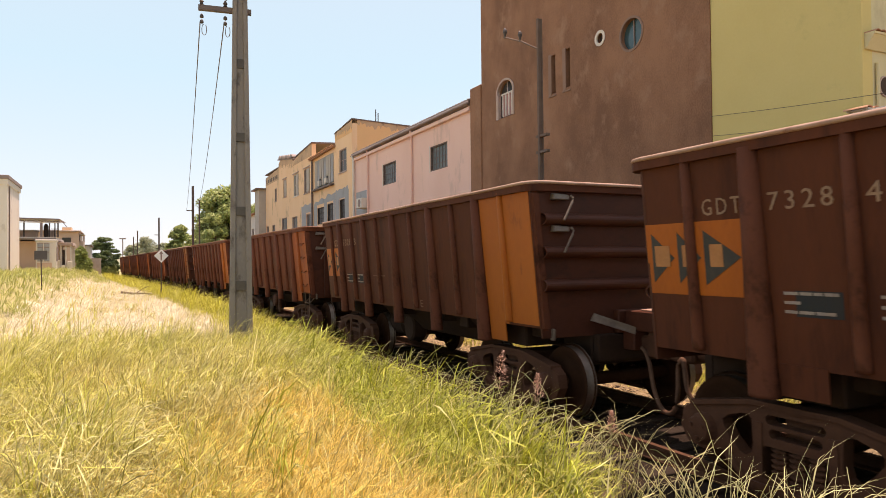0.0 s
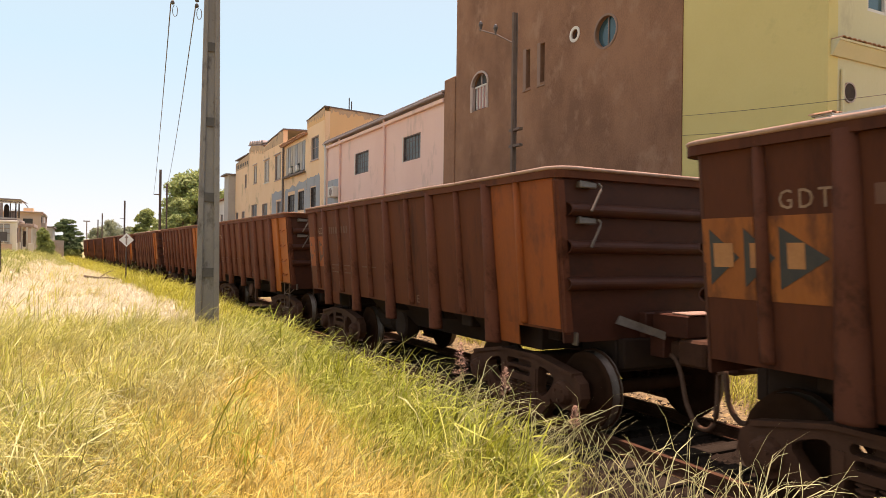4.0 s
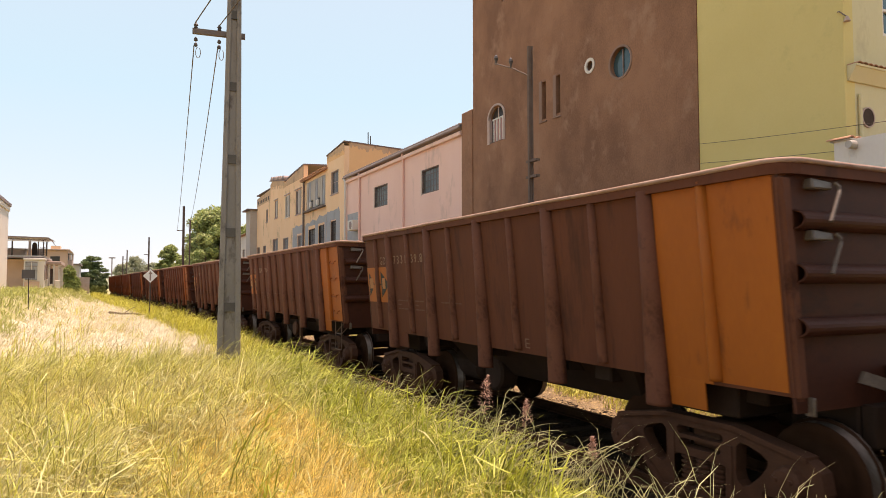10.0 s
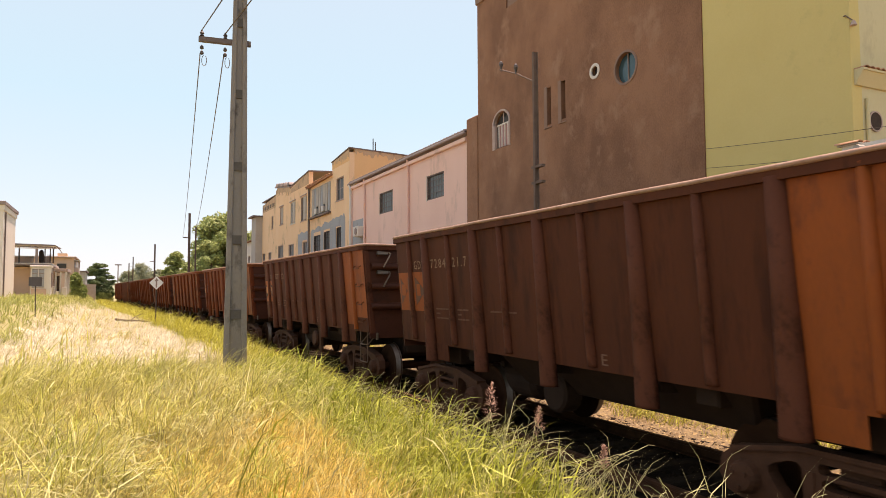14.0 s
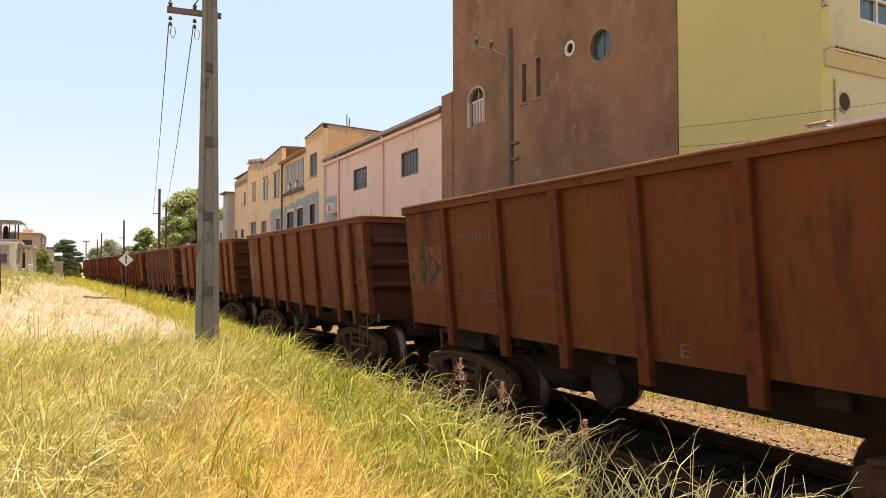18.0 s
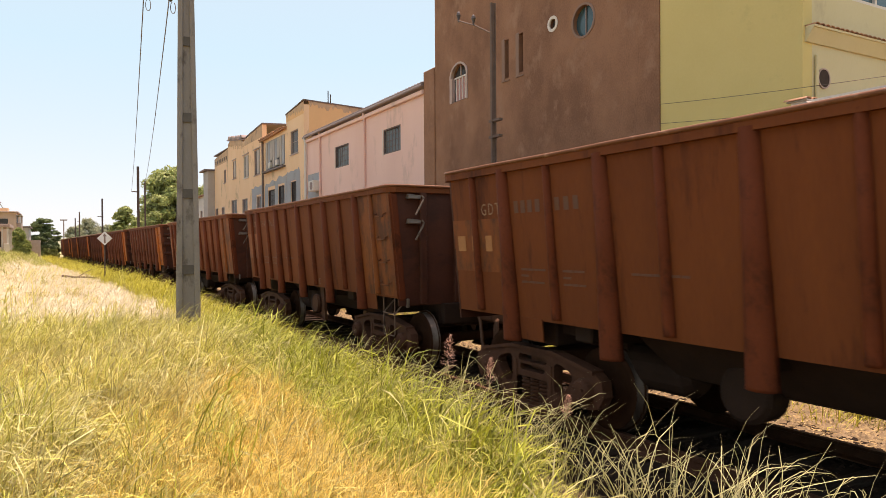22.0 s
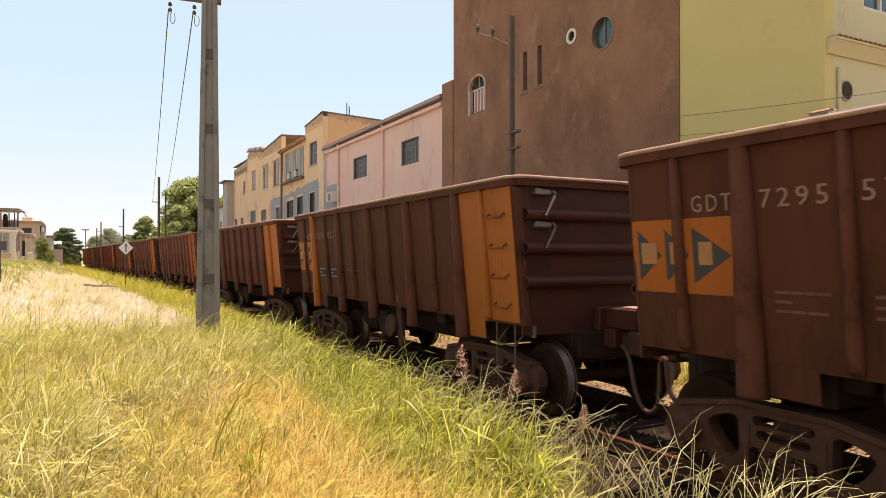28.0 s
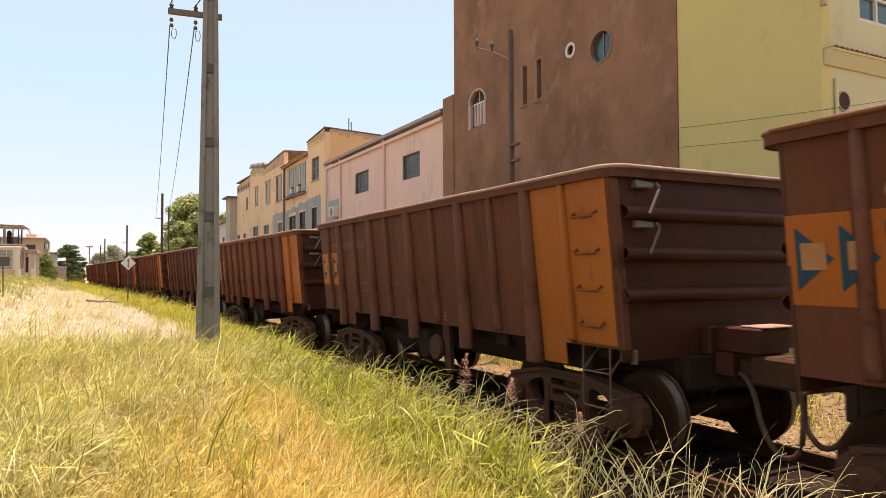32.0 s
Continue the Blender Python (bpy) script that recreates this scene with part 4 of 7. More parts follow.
    def striker():
        bm = B()
        bx(bm, -0.18, 0.27, -HL - 0.64, -HL - 0.123, 1.105, 1.363)
        bx(bm, -0.22, 0.27, -HL - 0.34, -HL - 0.123, 0.86, 1.10)
        bx(bm, -0.28, 0.33, -HL - 0.122, -HL - 0.003, 1.062, 1.363)
        return soften(bm, 0.015)

    def brace():
        bm = B()
        hexa(bm, [(-0.66, -HL - 0.05, 1.24), (-0.66, -HL - 0.02, 1.24), (-0.60, -HL - 0.02, 1.33), (-0.60, -HL - 0.05, 1.33)],
             [(-0.21, -HL - 0.36, 1.07), (-0.21, -HL - 0.33, 1.07), (-0.205, -HL - 0.33, 1.16), (-0.205, -HL - 0.36, 1.16)])
        bmesh.ops.recalc_face_normals(bm, faces=bm.faces[:])
        return bm

    def draft_box():
        bm = B()
        bx(bm, -0.62, 0.62, -HL + 0.004, -HL + 0.62, 0.66, ZB - 0.004)
        bx(bm, -0.34, 0.34, -HL + 0.62, -HL + 1.0, 0.70, ZB - 0.004)
        return soften(bm, 0.02)
    for at in (pose(0, 0, 0), pose(0, REAR - HL, 0, 0, 0, 180)):
        # plate in the pale rim colour, which stands for sun on its top
        put("end_platform", end_plate, RIM, at=at, label="step plate coloured pale for sunlight")
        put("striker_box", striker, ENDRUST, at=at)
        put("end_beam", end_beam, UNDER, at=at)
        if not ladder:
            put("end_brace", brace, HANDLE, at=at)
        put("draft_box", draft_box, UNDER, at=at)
    for s in (-1, 1):
        put("coupler", lambda: coupler_mesh(s), BOGIE, key=str(s))
        put("brake_hose", lambda: hose_mesh(s), HOSE, key=str(s), smooth=True, label="looping rubber brake hose")

    # under the floor
    def sill():
        bm = B()
        bx(bm, -0.22, 0.22, -HL + 0.05, HL - 0.05, 0.82, ZB - 0.004)
        for y in (-1.72, 0, 1.72):
            hexa(bm, [(-0.22, y - 0.06, 0.95), (-0.22, y + 0.06, 0.95), (-1.3, y + 0.06, ZB - 0.12), (-1.3, y - 0.06, ZB - 0.12)], [(-0.22, y - 0.06, ZB - .004), (-0.22, y + 0.06, ZB - .004), (-1.3, y + 0.06, ZB - .004), (-1.3, y - 0.06, ZB - .004)])
            hexa(bm, [(0.22, y - 0.06, 0.95), (1.3, y - 0.06, ZB - 0.12), (1.3, y + 0.06, ZB - 0.12), (0.22, y + 0.06, 0.95)], [(0.22, y - 0.06, ZB - .004), (1.3, y - 0.06, ZB - .004), (1.3, y + 0.06, ZB - .004), (0.22, y + 0.06, ZB - .004)])
        bmesh.ops.recalc_face_normals(bm, faces=bm.faces[:])
        return bm
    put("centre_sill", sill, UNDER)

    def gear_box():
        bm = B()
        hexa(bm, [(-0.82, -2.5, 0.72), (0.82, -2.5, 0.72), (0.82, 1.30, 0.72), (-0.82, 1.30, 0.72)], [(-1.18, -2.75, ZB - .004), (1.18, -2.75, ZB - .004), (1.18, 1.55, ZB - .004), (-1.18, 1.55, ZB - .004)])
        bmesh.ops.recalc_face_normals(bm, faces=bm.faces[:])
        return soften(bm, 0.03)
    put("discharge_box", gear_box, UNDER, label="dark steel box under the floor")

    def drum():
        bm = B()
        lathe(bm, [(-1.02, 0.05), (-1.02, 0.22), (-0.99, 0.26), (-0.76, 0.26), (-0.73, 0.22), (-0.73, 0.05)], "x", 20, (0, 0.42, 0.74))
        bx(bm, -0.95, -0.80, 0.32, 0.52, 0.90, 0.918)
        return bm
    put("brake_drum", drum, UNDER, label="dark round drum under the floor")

    def brake_wheel():
        bm = B()
        lathe(bm, [(-1.34, 0.15), (-1.345, 0.18), (-1.30, 0.20), (-1.26, 0.18), (-1.26, 0.02)], "x", 20, (0, -0.60, 0.80))
        lathe(bm, [(-1.335, 0.03), (-1.32, 0.12), (-1.30, 0.145), (-1.28, 0.03)], "x", 16, (0, -0.60, 0.80))
        extrude_outline(bm, [(-0.98, 0.46), (-0.86, 0.44), (-0.76, 0.60), (-0.70, ZB - 0.004), (-0.90, ZB - 0.004)], "x", -1.26, -1.20)
        return bm
    if ladder and kind != "even":
        put("hand_brake_wheel", brake_wheel, BOGIE)

    def cross_bearer():
        bm = B()
        bx(bm, -1.2, 1.2, -0.14, 0.14, 0.97, ZB - .004)
        return soften(bm, 0.02)
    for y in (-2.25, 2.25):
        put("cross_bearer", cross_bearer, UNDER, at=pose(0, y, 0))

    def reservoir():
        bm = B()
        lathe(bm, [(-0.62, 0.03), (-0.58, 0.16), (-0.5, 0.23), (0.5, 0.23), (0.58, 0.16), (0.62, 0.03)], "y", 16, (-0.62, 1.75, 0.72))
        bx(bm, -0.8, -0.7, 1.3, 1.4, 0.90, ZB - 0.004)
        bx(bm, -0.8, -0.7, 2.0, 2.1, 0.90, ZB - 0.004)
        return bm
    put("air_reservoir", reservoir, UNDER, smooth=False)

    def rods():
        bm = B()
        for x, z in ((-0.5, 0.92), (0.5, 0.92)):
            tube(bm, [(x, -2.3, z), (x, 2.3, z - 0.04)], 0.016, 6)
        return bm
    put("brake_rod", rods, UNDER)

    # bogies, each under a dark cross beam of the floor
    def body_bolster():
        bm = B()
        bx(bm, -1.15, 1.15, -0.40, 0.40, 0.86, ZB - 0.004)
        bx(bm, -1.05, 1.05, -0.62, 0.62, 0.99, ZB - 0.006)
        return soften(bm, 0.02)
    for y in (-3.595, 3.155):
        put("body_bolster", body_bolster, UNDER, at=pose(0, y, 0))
    for y in (-3.595, 3.155):
        def bolster():
            bm = B()
            bx(bm, -1.10, 1.10, -0.17, 0.17, 0.52, 0.76)
            bx(bm, -0.28, 0.28, -0.28, 0.28, 0.70, 0.84)
            return soften(bm, 0.02)
        bg = part("bogie", shared("bogie|", bolster, BOGIE), BOGIE, w, "cast steel bogie coated in brown dust", at=pose(0, y, 0))
        for turn in (0, 180):
            part("side_frame", shared("side_frame|", side_frame_mesh, BOGIE), BOGIE, bg, at=pose(0, 0, -0.03, 0, 0, turn))
            for cy in (-0.17, 0.0, 0.17):
                part("spring", shared("spring|", spring_mesh, BOGIE), BOGIE, bg, at=pose(0, cy, -0.03, 0, 0, turn))
        if "wheelset|" not in SHARED:
            SHARED["wheelset|"] = wheelset_mesh()
        for dy in (-0.94, 0.94):
            part("wheelset", SHARED["wheelset|"], WHEEL, bg, "wheelset with bright polished tread", at=pose(0, dy, 0.455))
    return w


PITCH, FIRST = 11.21, 0.575
NUMBERS = {0: "7328 4", 1: "7328 3", 2: "7350", 3: "7350", 6: "7346", 10: "7331 40.1", 11: "7331 39.8", 12: "7290 78.4", 13: "7290 77.2",
           14: "7284 22.5", 15: "7284 21.7", 16: "7277 22", 20: "612 979", 24: "7345 76.3", 25: "7345 75.5", 26: "7346 62.0", 19: "025051", 21: "613 376", 29: "7295 57",
           30: "7320 02.7", 31: "7343", 32: "7343 92.2", 33: "73"}
KIND = {2: "post", 3: "post", 18: "even", 19: "even", 20: "even", 21: "even", 24: "post", 25: "post", 38: "post"}
LOGO = {0: 2, 1: 2, 2: 2, 3: 2, 6: 2, 7: 2, 8: 2, 9: 2, 10: 2, 11: 2, 12: 2, 13: 2, 14: 1, 15: 1, 16: 2, 17: 2, 18: 2, 19: 2, 20: 1, 21: 1, 22: 3, 23: 3, 24: 0, 25: 0, 26: 2, 29: 2, 30: 2, 31: 4, 32: 4, 33: 4}
TONE = {0: 2, 1: 2, 2: 0, 3: 0, 4: 2, 5: 0, 6: 0, 7: 0, 8: 3, 9: 3, 10: 3, 11: 3, 12: 3, 13: 3, 14: 0, 15: 2, 16: 2, 17: 1, 18: 1, 19: 1, 20: 1, 21: 1, 22: 3, 23: 1, 24: 1, 25: 1, 26: 0, 27: 0, 28: 2, 29: 2, 30: 2, 31: 2, 32: 3, 33: 3, 34: 3}
WORN = {1: 3, 4: 4, 8: 0, 9: 3, 10: 3, 11: 3, 30: 3, 31: 3, 34: 3, 14: 1, 15: 1, 17: 2, 18: 2, 19: 2, 20: 2, 21: 2, 22: 2, 23: 2, 24: 2, 25: 2, 2: 1, 5: 1, 16: 1, 32: 1}
BROWN_RIM = {2, 3, 6, 7, 18, 19, 20, 21, 22, 23, 24, 25, 26, 27, 32, 33}  # the rest have a pale, sunlit lip
LOW = (8, 9, 16)                        # orange only on the upper part
SAID = {"tube": "rust-brown open gondola wagon with ribbed sides and orange end panels",
        "post": "reddish-brown open gondola wagon with ribbed sides and posted end walls",
        "even": "red-rust open gondola wagon with even square ribs and faded mark"}
WAGONS = []
for _k in range(-1, 44):
    _kind = KIND.get(_k, "tube")
    _w = build_wagon(_kind, TONE.get(_k, 0 if _k % 3 else 2), WORN.get(_k, 0), _k not in LOW, NUMBERS.get(_k), LOGO.get(_k, 1 if _k % 2 else 2), _k % 2 == 0, int(_k not in (2, 3, 18, 19, 26)), int(_k in (0, 1, 30, 31)), not (_k in (8, 9) or 16 < _k < 24), int(_k not in BROWN_RIM), _k == 30)
    tagged(_w, SAID[_kind])
    WAGONS.append((_k, _w))

# distance run by the train at each time
RUN = [(0, 0.18), (1, 11.47), (2, 23.23), (3, 34.51), (6, 69.29), (7, 80.88), (8, 92.11), (9, 103.86), (10, 115.71), (11, 127.0), (12, 138.77), (13, 150.11),
       (14, 161.88), (15, 173.6), (18, 208.2), (19, 220.03), (20, 231.84), (21, 243.22), (22, 255.03), (23, 266.85), (24, 278.24), (25, 290.12),
       (28, 325.3), (29, 336.67), (30, 348.53), (31, 360.06), (32, 371.68)]


def berth(k):
    """Place of wagon k in the train; a few stand closer on their couplers."""
    return FIRST + k * PITCH + 0.11 * (max(0, min(2, 9 - k)) - max(0, min(2, k - 32)))


def run(t):
    for (a, p), (b, q) in zip(RUN, RUN[1:]):
        if t <= b:
            return p + (q - p) * (t - a) / (b - a)
    return RUN[-1][1]


# ---- buildings beyond the track ----
XF = 12.0


def wall_with_holes(bm, x0, x1, y0, y1, z0, z1, holes):
    """One connected wall across x0..x1, from y0 to y1, with rectangular holes (ya, yb, za, zb)."""
    ys = sorted({y0, y1, *[v for h in holes for v in h[:2]]})
    zs = sorted({z0, z1, *[v for h in holes for v in h[2:]]})
    seen = {}

    def v(x, i, j):
        if (x, i, j) not in seen:
            seen[(x, i, j)] = bm.verts.new((x, ys[i], zs[j]))
        return seen[(x, i, j)]

    def solid(i, j):
        if not (0 <= i < len(ys) - 1 and 0 <= j < len(zs) - 1):
            return False
        y, z = (ys[i] + ys[i + 1]) / 2, (zs[j] + zs[j + 1]) / 2
        return not any(h[0] < y < h[1] and h[2] < z < h[3] for h in holes)
    for i in range(len(ys) - 1):
        for j in range(len(zs) - 1):
            if not solid(i, j):
                continue
            for x in (x0, x1):
                bm.faces.new((v(x, i, j), v(x, i + 1, j), v(x, i + 1, j + 1), v(x, i, j + 1)))
            for di, dj, p, q in ((-1, 0, (i, j), (i, j + 1)), (1, 0, (i + 1, j), (i + 1, j + 1)), (0, -1, (i, j), (i + 1, j)), (0, 1, (i, j + 1), (i + 1, j + 1))):
                if not solid(i + di, j + dj):
                    bm.faces.new((v(x0, *p), v(x0, *q), v(x1, *q), v(x1, *p)))
    bmesh.ops.recalc_face_normals(bm, faces=bm.faces[:])


def window(parent, y0, y1, z0, z1, x=XF, bars=0, rows=0, glass=GLASS, frame=FRAME, sill=True, name="window", depth=0.14):
    """A window in a hole of the facade: frame, pane, bars, sill."""
    bm = B()
    t = 0.05
    for a, b, c, d in ((y0, y0 + t, z0, z1), (y1 - t, y1, z0, z1), (y0 + t, y1 - t, z0, z0 + t), (y0 + t, y1 - t, z1 - t, z1)):
        bx(bm, x + 0.02, x + depth, a, b, c, d)
    w = part(name, bm, frame, parent)
    part("pane", _box(x + depth - 0.03, x + depth - 0.02, y0 + t, y1 - t, z0 + t, z1 - t), glass, w)
    if bars or rows:
        bm = B()
        for i in range(1, bars + 1):
            y = y0 + (y1 - y0) * i / (bars + 1)
            bx(bm, x + 0.03, x + 0.05, y - 0.012, y + 0.012, z0 + t, z1 - t)
        for i in range(1, rows + 1):
            z = z0 + (z1 - z0) * i / (rows + 1)
            bx(bm, x + 0.025, x + 0.045, y0 + t, y1 - t, z - 0.012, z + 0.012)
        part("grille", bm, frame, w)
    if sill:
        part("sill", _box(x - 0.05, x + 0.06, y0 - 0.05, y1 + 0.05, z0 - 0.06, z0 - 0.002), frame, w)
    return w


def _box(x0, x1, y0, y1, z0, z1, soft=0.0):
    bm = B()
    bx(bm, x0, x1, y0, y1, z0, z1)
    if soft:
        soften(bm, soft)
    return bm


def ring_mesh(bm, y, z, x0, x1, r_out, r_in, n=28):
    for a, b in zip(range(n), range(1, n + 1)):
        p = [(math.cos(2 * math.pi * i / n), math.sin(2 * math.pi * i / n)) for i in (a, b)]
        lo = [(x0, y + r * c, z + r * s) for (c, s), r in ((p[0], r_in), (p[0], r_out), (p[1], r_out), (p[1], r_in))]
        hi = [(x1, q[1], q[2]) for q in lo]
        hexa(bm, lo, hi)
    bmesh.ops.remove_doubles(bm, verts=bm.verts[:], dist=0.0005)
    bmesh.ops.recalc_face_normals(bm, faces=bm.faces[:])


def brown_building():
    b = thing("brown_building", "tall windowless-looking brown rendered house with round and slit windows", "building")
    y0, y1, top = 11.13, 21.75, 12.3
    holes = [(19.52, 20.62, 6.62, 7.85), (17.10, 17.30, 6.78, 7.95), (16.36, 16.56, 6.80, 7.95), (13.25, 14.17, 7.07, 7.99), (14.76, 15.18, 7.59, 8.01), (18.9, 19.7, 11.4, 12.1)]
    bm = B()
    wall_with_holes(bm, XF, XF + 0.3, y0, y1, -0.2, top, holes)
    part("facade", bm, BROWN, b, "brown sandy render with faint patches")
    # the square holes of the round windows are closed round the circle
    for yc, zc, h, r in ((13.71, 7.53, 0.46, 0.41), (14.97, 7.80, 0.21, 0.15)):
        bm = B()
        n = 32
        for i in range(n):
            a0, a1 = 2 * math.pi * i / n, 2 * math.pi * (i + 1) / n

            def sq(a):
                k = h / max(abs(math.cos(a)), abs(math.sin(a)))
                return (yc + k * math.cos(a), zc + k * math.sin(a))
            pts = [sq(a0), sq(a1), (yc + r * math.cos(a1), zc + r * math.sin(a1)), (yc + r * math.cos(a0), zc + r * math.sin(a0))]
            hexa(bm, [(XF + 0.002, *p) for p in pts], [(XF + 0.25, *p) for p in pts])
        bmesh.ops.remove_doubles(bm, verts=bm.verts[:], dist=0.0005)
        bmesh.ops.recalc_face_normals(bm, faces=bm.faces[:])
        part("round_reveal", bm, BROWN, b)
    for yc, zc, ro, ri, mat, gl in ((13.71, 7.53, 0.46, 0.40, BROWN_PALE, GLASS), (14.97, 7.80, 0.22, 0.14, TRIM, GLASSDARK)):
        bm = B()
        ring_mesh(bm, yc, zc, XF - 0.015, XF + 0.03, ro, ri)
        w = part("round_window", bm, mat, b)
        bm = B()
        lathe(bm, [(XF + 0.12, ri), (XF + 0.13, ri)], "x", 28, (0, yc, zc))
        part("pane", bm, gl, w)
        part("mullion", _box(XF + 0.09, XF + 0.12, yc - 0.015, yc + 0.015, zc - ri * 0.95, zc + ri * 0.95), FRAME, w)
    # slits
    for a, c in ((17.10, 17.30), (16.36, 16.56)):
        s = part("slit_window", _box(XF + 0.2, XF + 0.21, a, c, 6.79, 7.95), GLASSDARK, b)
        part("slit_trim", _box(XF - 0.02, XF + 0.1, c + 0.002, c + 0.16, 6.72, 8.0, 0.01), BROWN_PALE, s)
        part("slit_sill", _box(XF - 0.03, XF + 0.08, a - 0.04, c + 0.16, 6.68, 6.715), BROWN_PALE, s)
    # arched window with white trim and curtain
    w = part("arched_window", _box(XF + 0.16, XF + 0.17, 19.52, 20.62, 6.62, 7.85), GLASSDARK, b)
    bm = B()
    fold = [(19.60 + i * 0.06, XF + 0.11 + 0.02 * (i % 2)) for i in range(15)]
    lo = [bm.verts.new((x, y, 6.68)) for y, x in fold]
    hi = [bm.verts.new((x, y, 7.45)) for y, x in fold]
    for i in range(14):
        bm.faces.new((lo[i], lo[i + 1], hi[i + 1], hi[i]))
    part("curtain", bm, CURTAIN, w, "faded pink striped curtain")
    bm = B()
    bx(bm, XF - 0.03, XF + 0.09, 20.50, 20.66, 6.60, 7.45)
    bx(bm, XF - 0.03, XF + 0.09, 19.49, 19.57, 6.60, 7.45)
    n = 12
    for i in range(n):
        a0, a1 = math.pi * i / n, math.pi * (i + 1) / n
        pts = [(20.075 + r * math.cos(a), 7.44 + r * 0.85 * math.sin(a)) for r, a in ((0.52, a0), (0.60, a0), (0.60, a1), (0.52, a1))]
        hexa(bm, [(XF - 0.03, *p) for p in pts], [(XF + 0.09, *p) for p in pts])
    bmesh.ops.recalc_face_normals(bm, faces=bm.faces[:])
    part("arch_trim", bm, ARCHTRIM, w)
    bm = B()
    for s in (-1, 1):
        n = 8
        for i in range(n):
            a0, a1 = math.pi / 2 * i / n, math.pi / 2 * (i + 1) / n
            yc = 20.07
            e = yc + s * 0.545
            pts = [(yc + s * 0.53 * math.cos(a0), 7.44 + 0.45 * math.sin(a0)), (e, 7.44 + 0.45 * math.sin(a0)), (e, 7.44 + 0.45 * math.sin(a1)), (yc + s * 0.53 * math.cos(a1), 7.44 + 0.45 * math.sin(a1))]
            hexa(bm, [(XF + 0.004, *p) for p in pts], [(XF + 0.2, *p) for p in pts])
    bmesh.ops.recalc_face_normals(bm, faces=bm.faces[:])
    part("arch_spandrel", bm, BROWN, w)
    part("fan_bars", _box(XF + 0.08, XF + 0.10, 20.05, 20.09, 7.45, 7.88), ARCHTRIM, w)
    part("transom", _box(XF + 0.07, XF + 0.10, 19.57, 20.50, 7.43, 7.48), TRIM, w)
    for i in range(4):
        y = 19.70 + i * 0.2
        part("bar", _box(XF + 0.04, XF + 0.065, y, y + 0.045, 6.66, 7.43), TRIM, w)
    part("high_window", _box(XF + 0.06, XF + 0.07, 18.9, 19.7, 11.4, 12.1), BROWN_PALE, b)
    # other walls, roof slab and parapet
    bm = B()
    bx(bm, XF + 0.3, XF + 12, y1 - 0.25, y1 - 0.002, -0.2, top)
    bx(bm, XF + 11.7, XF + 12, y0, y1 - 0.25, -0.2, top)
    part("side_wall", bm, BROWN, b)
    part("roof", _box(XF + 0.3, XF + 11.7, y0, y1 - 0.25, top - 0.3, top - 0.02), GREYWALL, b)
    part("parapet", _box(XF - 0.06, XF + 0.25, y0, y1 + 0.06, top, top + 0.55, 0.02), BROWN_PALE, b)
    # rough stub of older wall against the pink shed
    part("stub_wall", _box(XF - 0.05, XF + 0.28, y1 + 0.002, 22.58, -0.2, 8.15, 0.02), BROWN, b, "patched stub of older rendered wall")


brown_building()


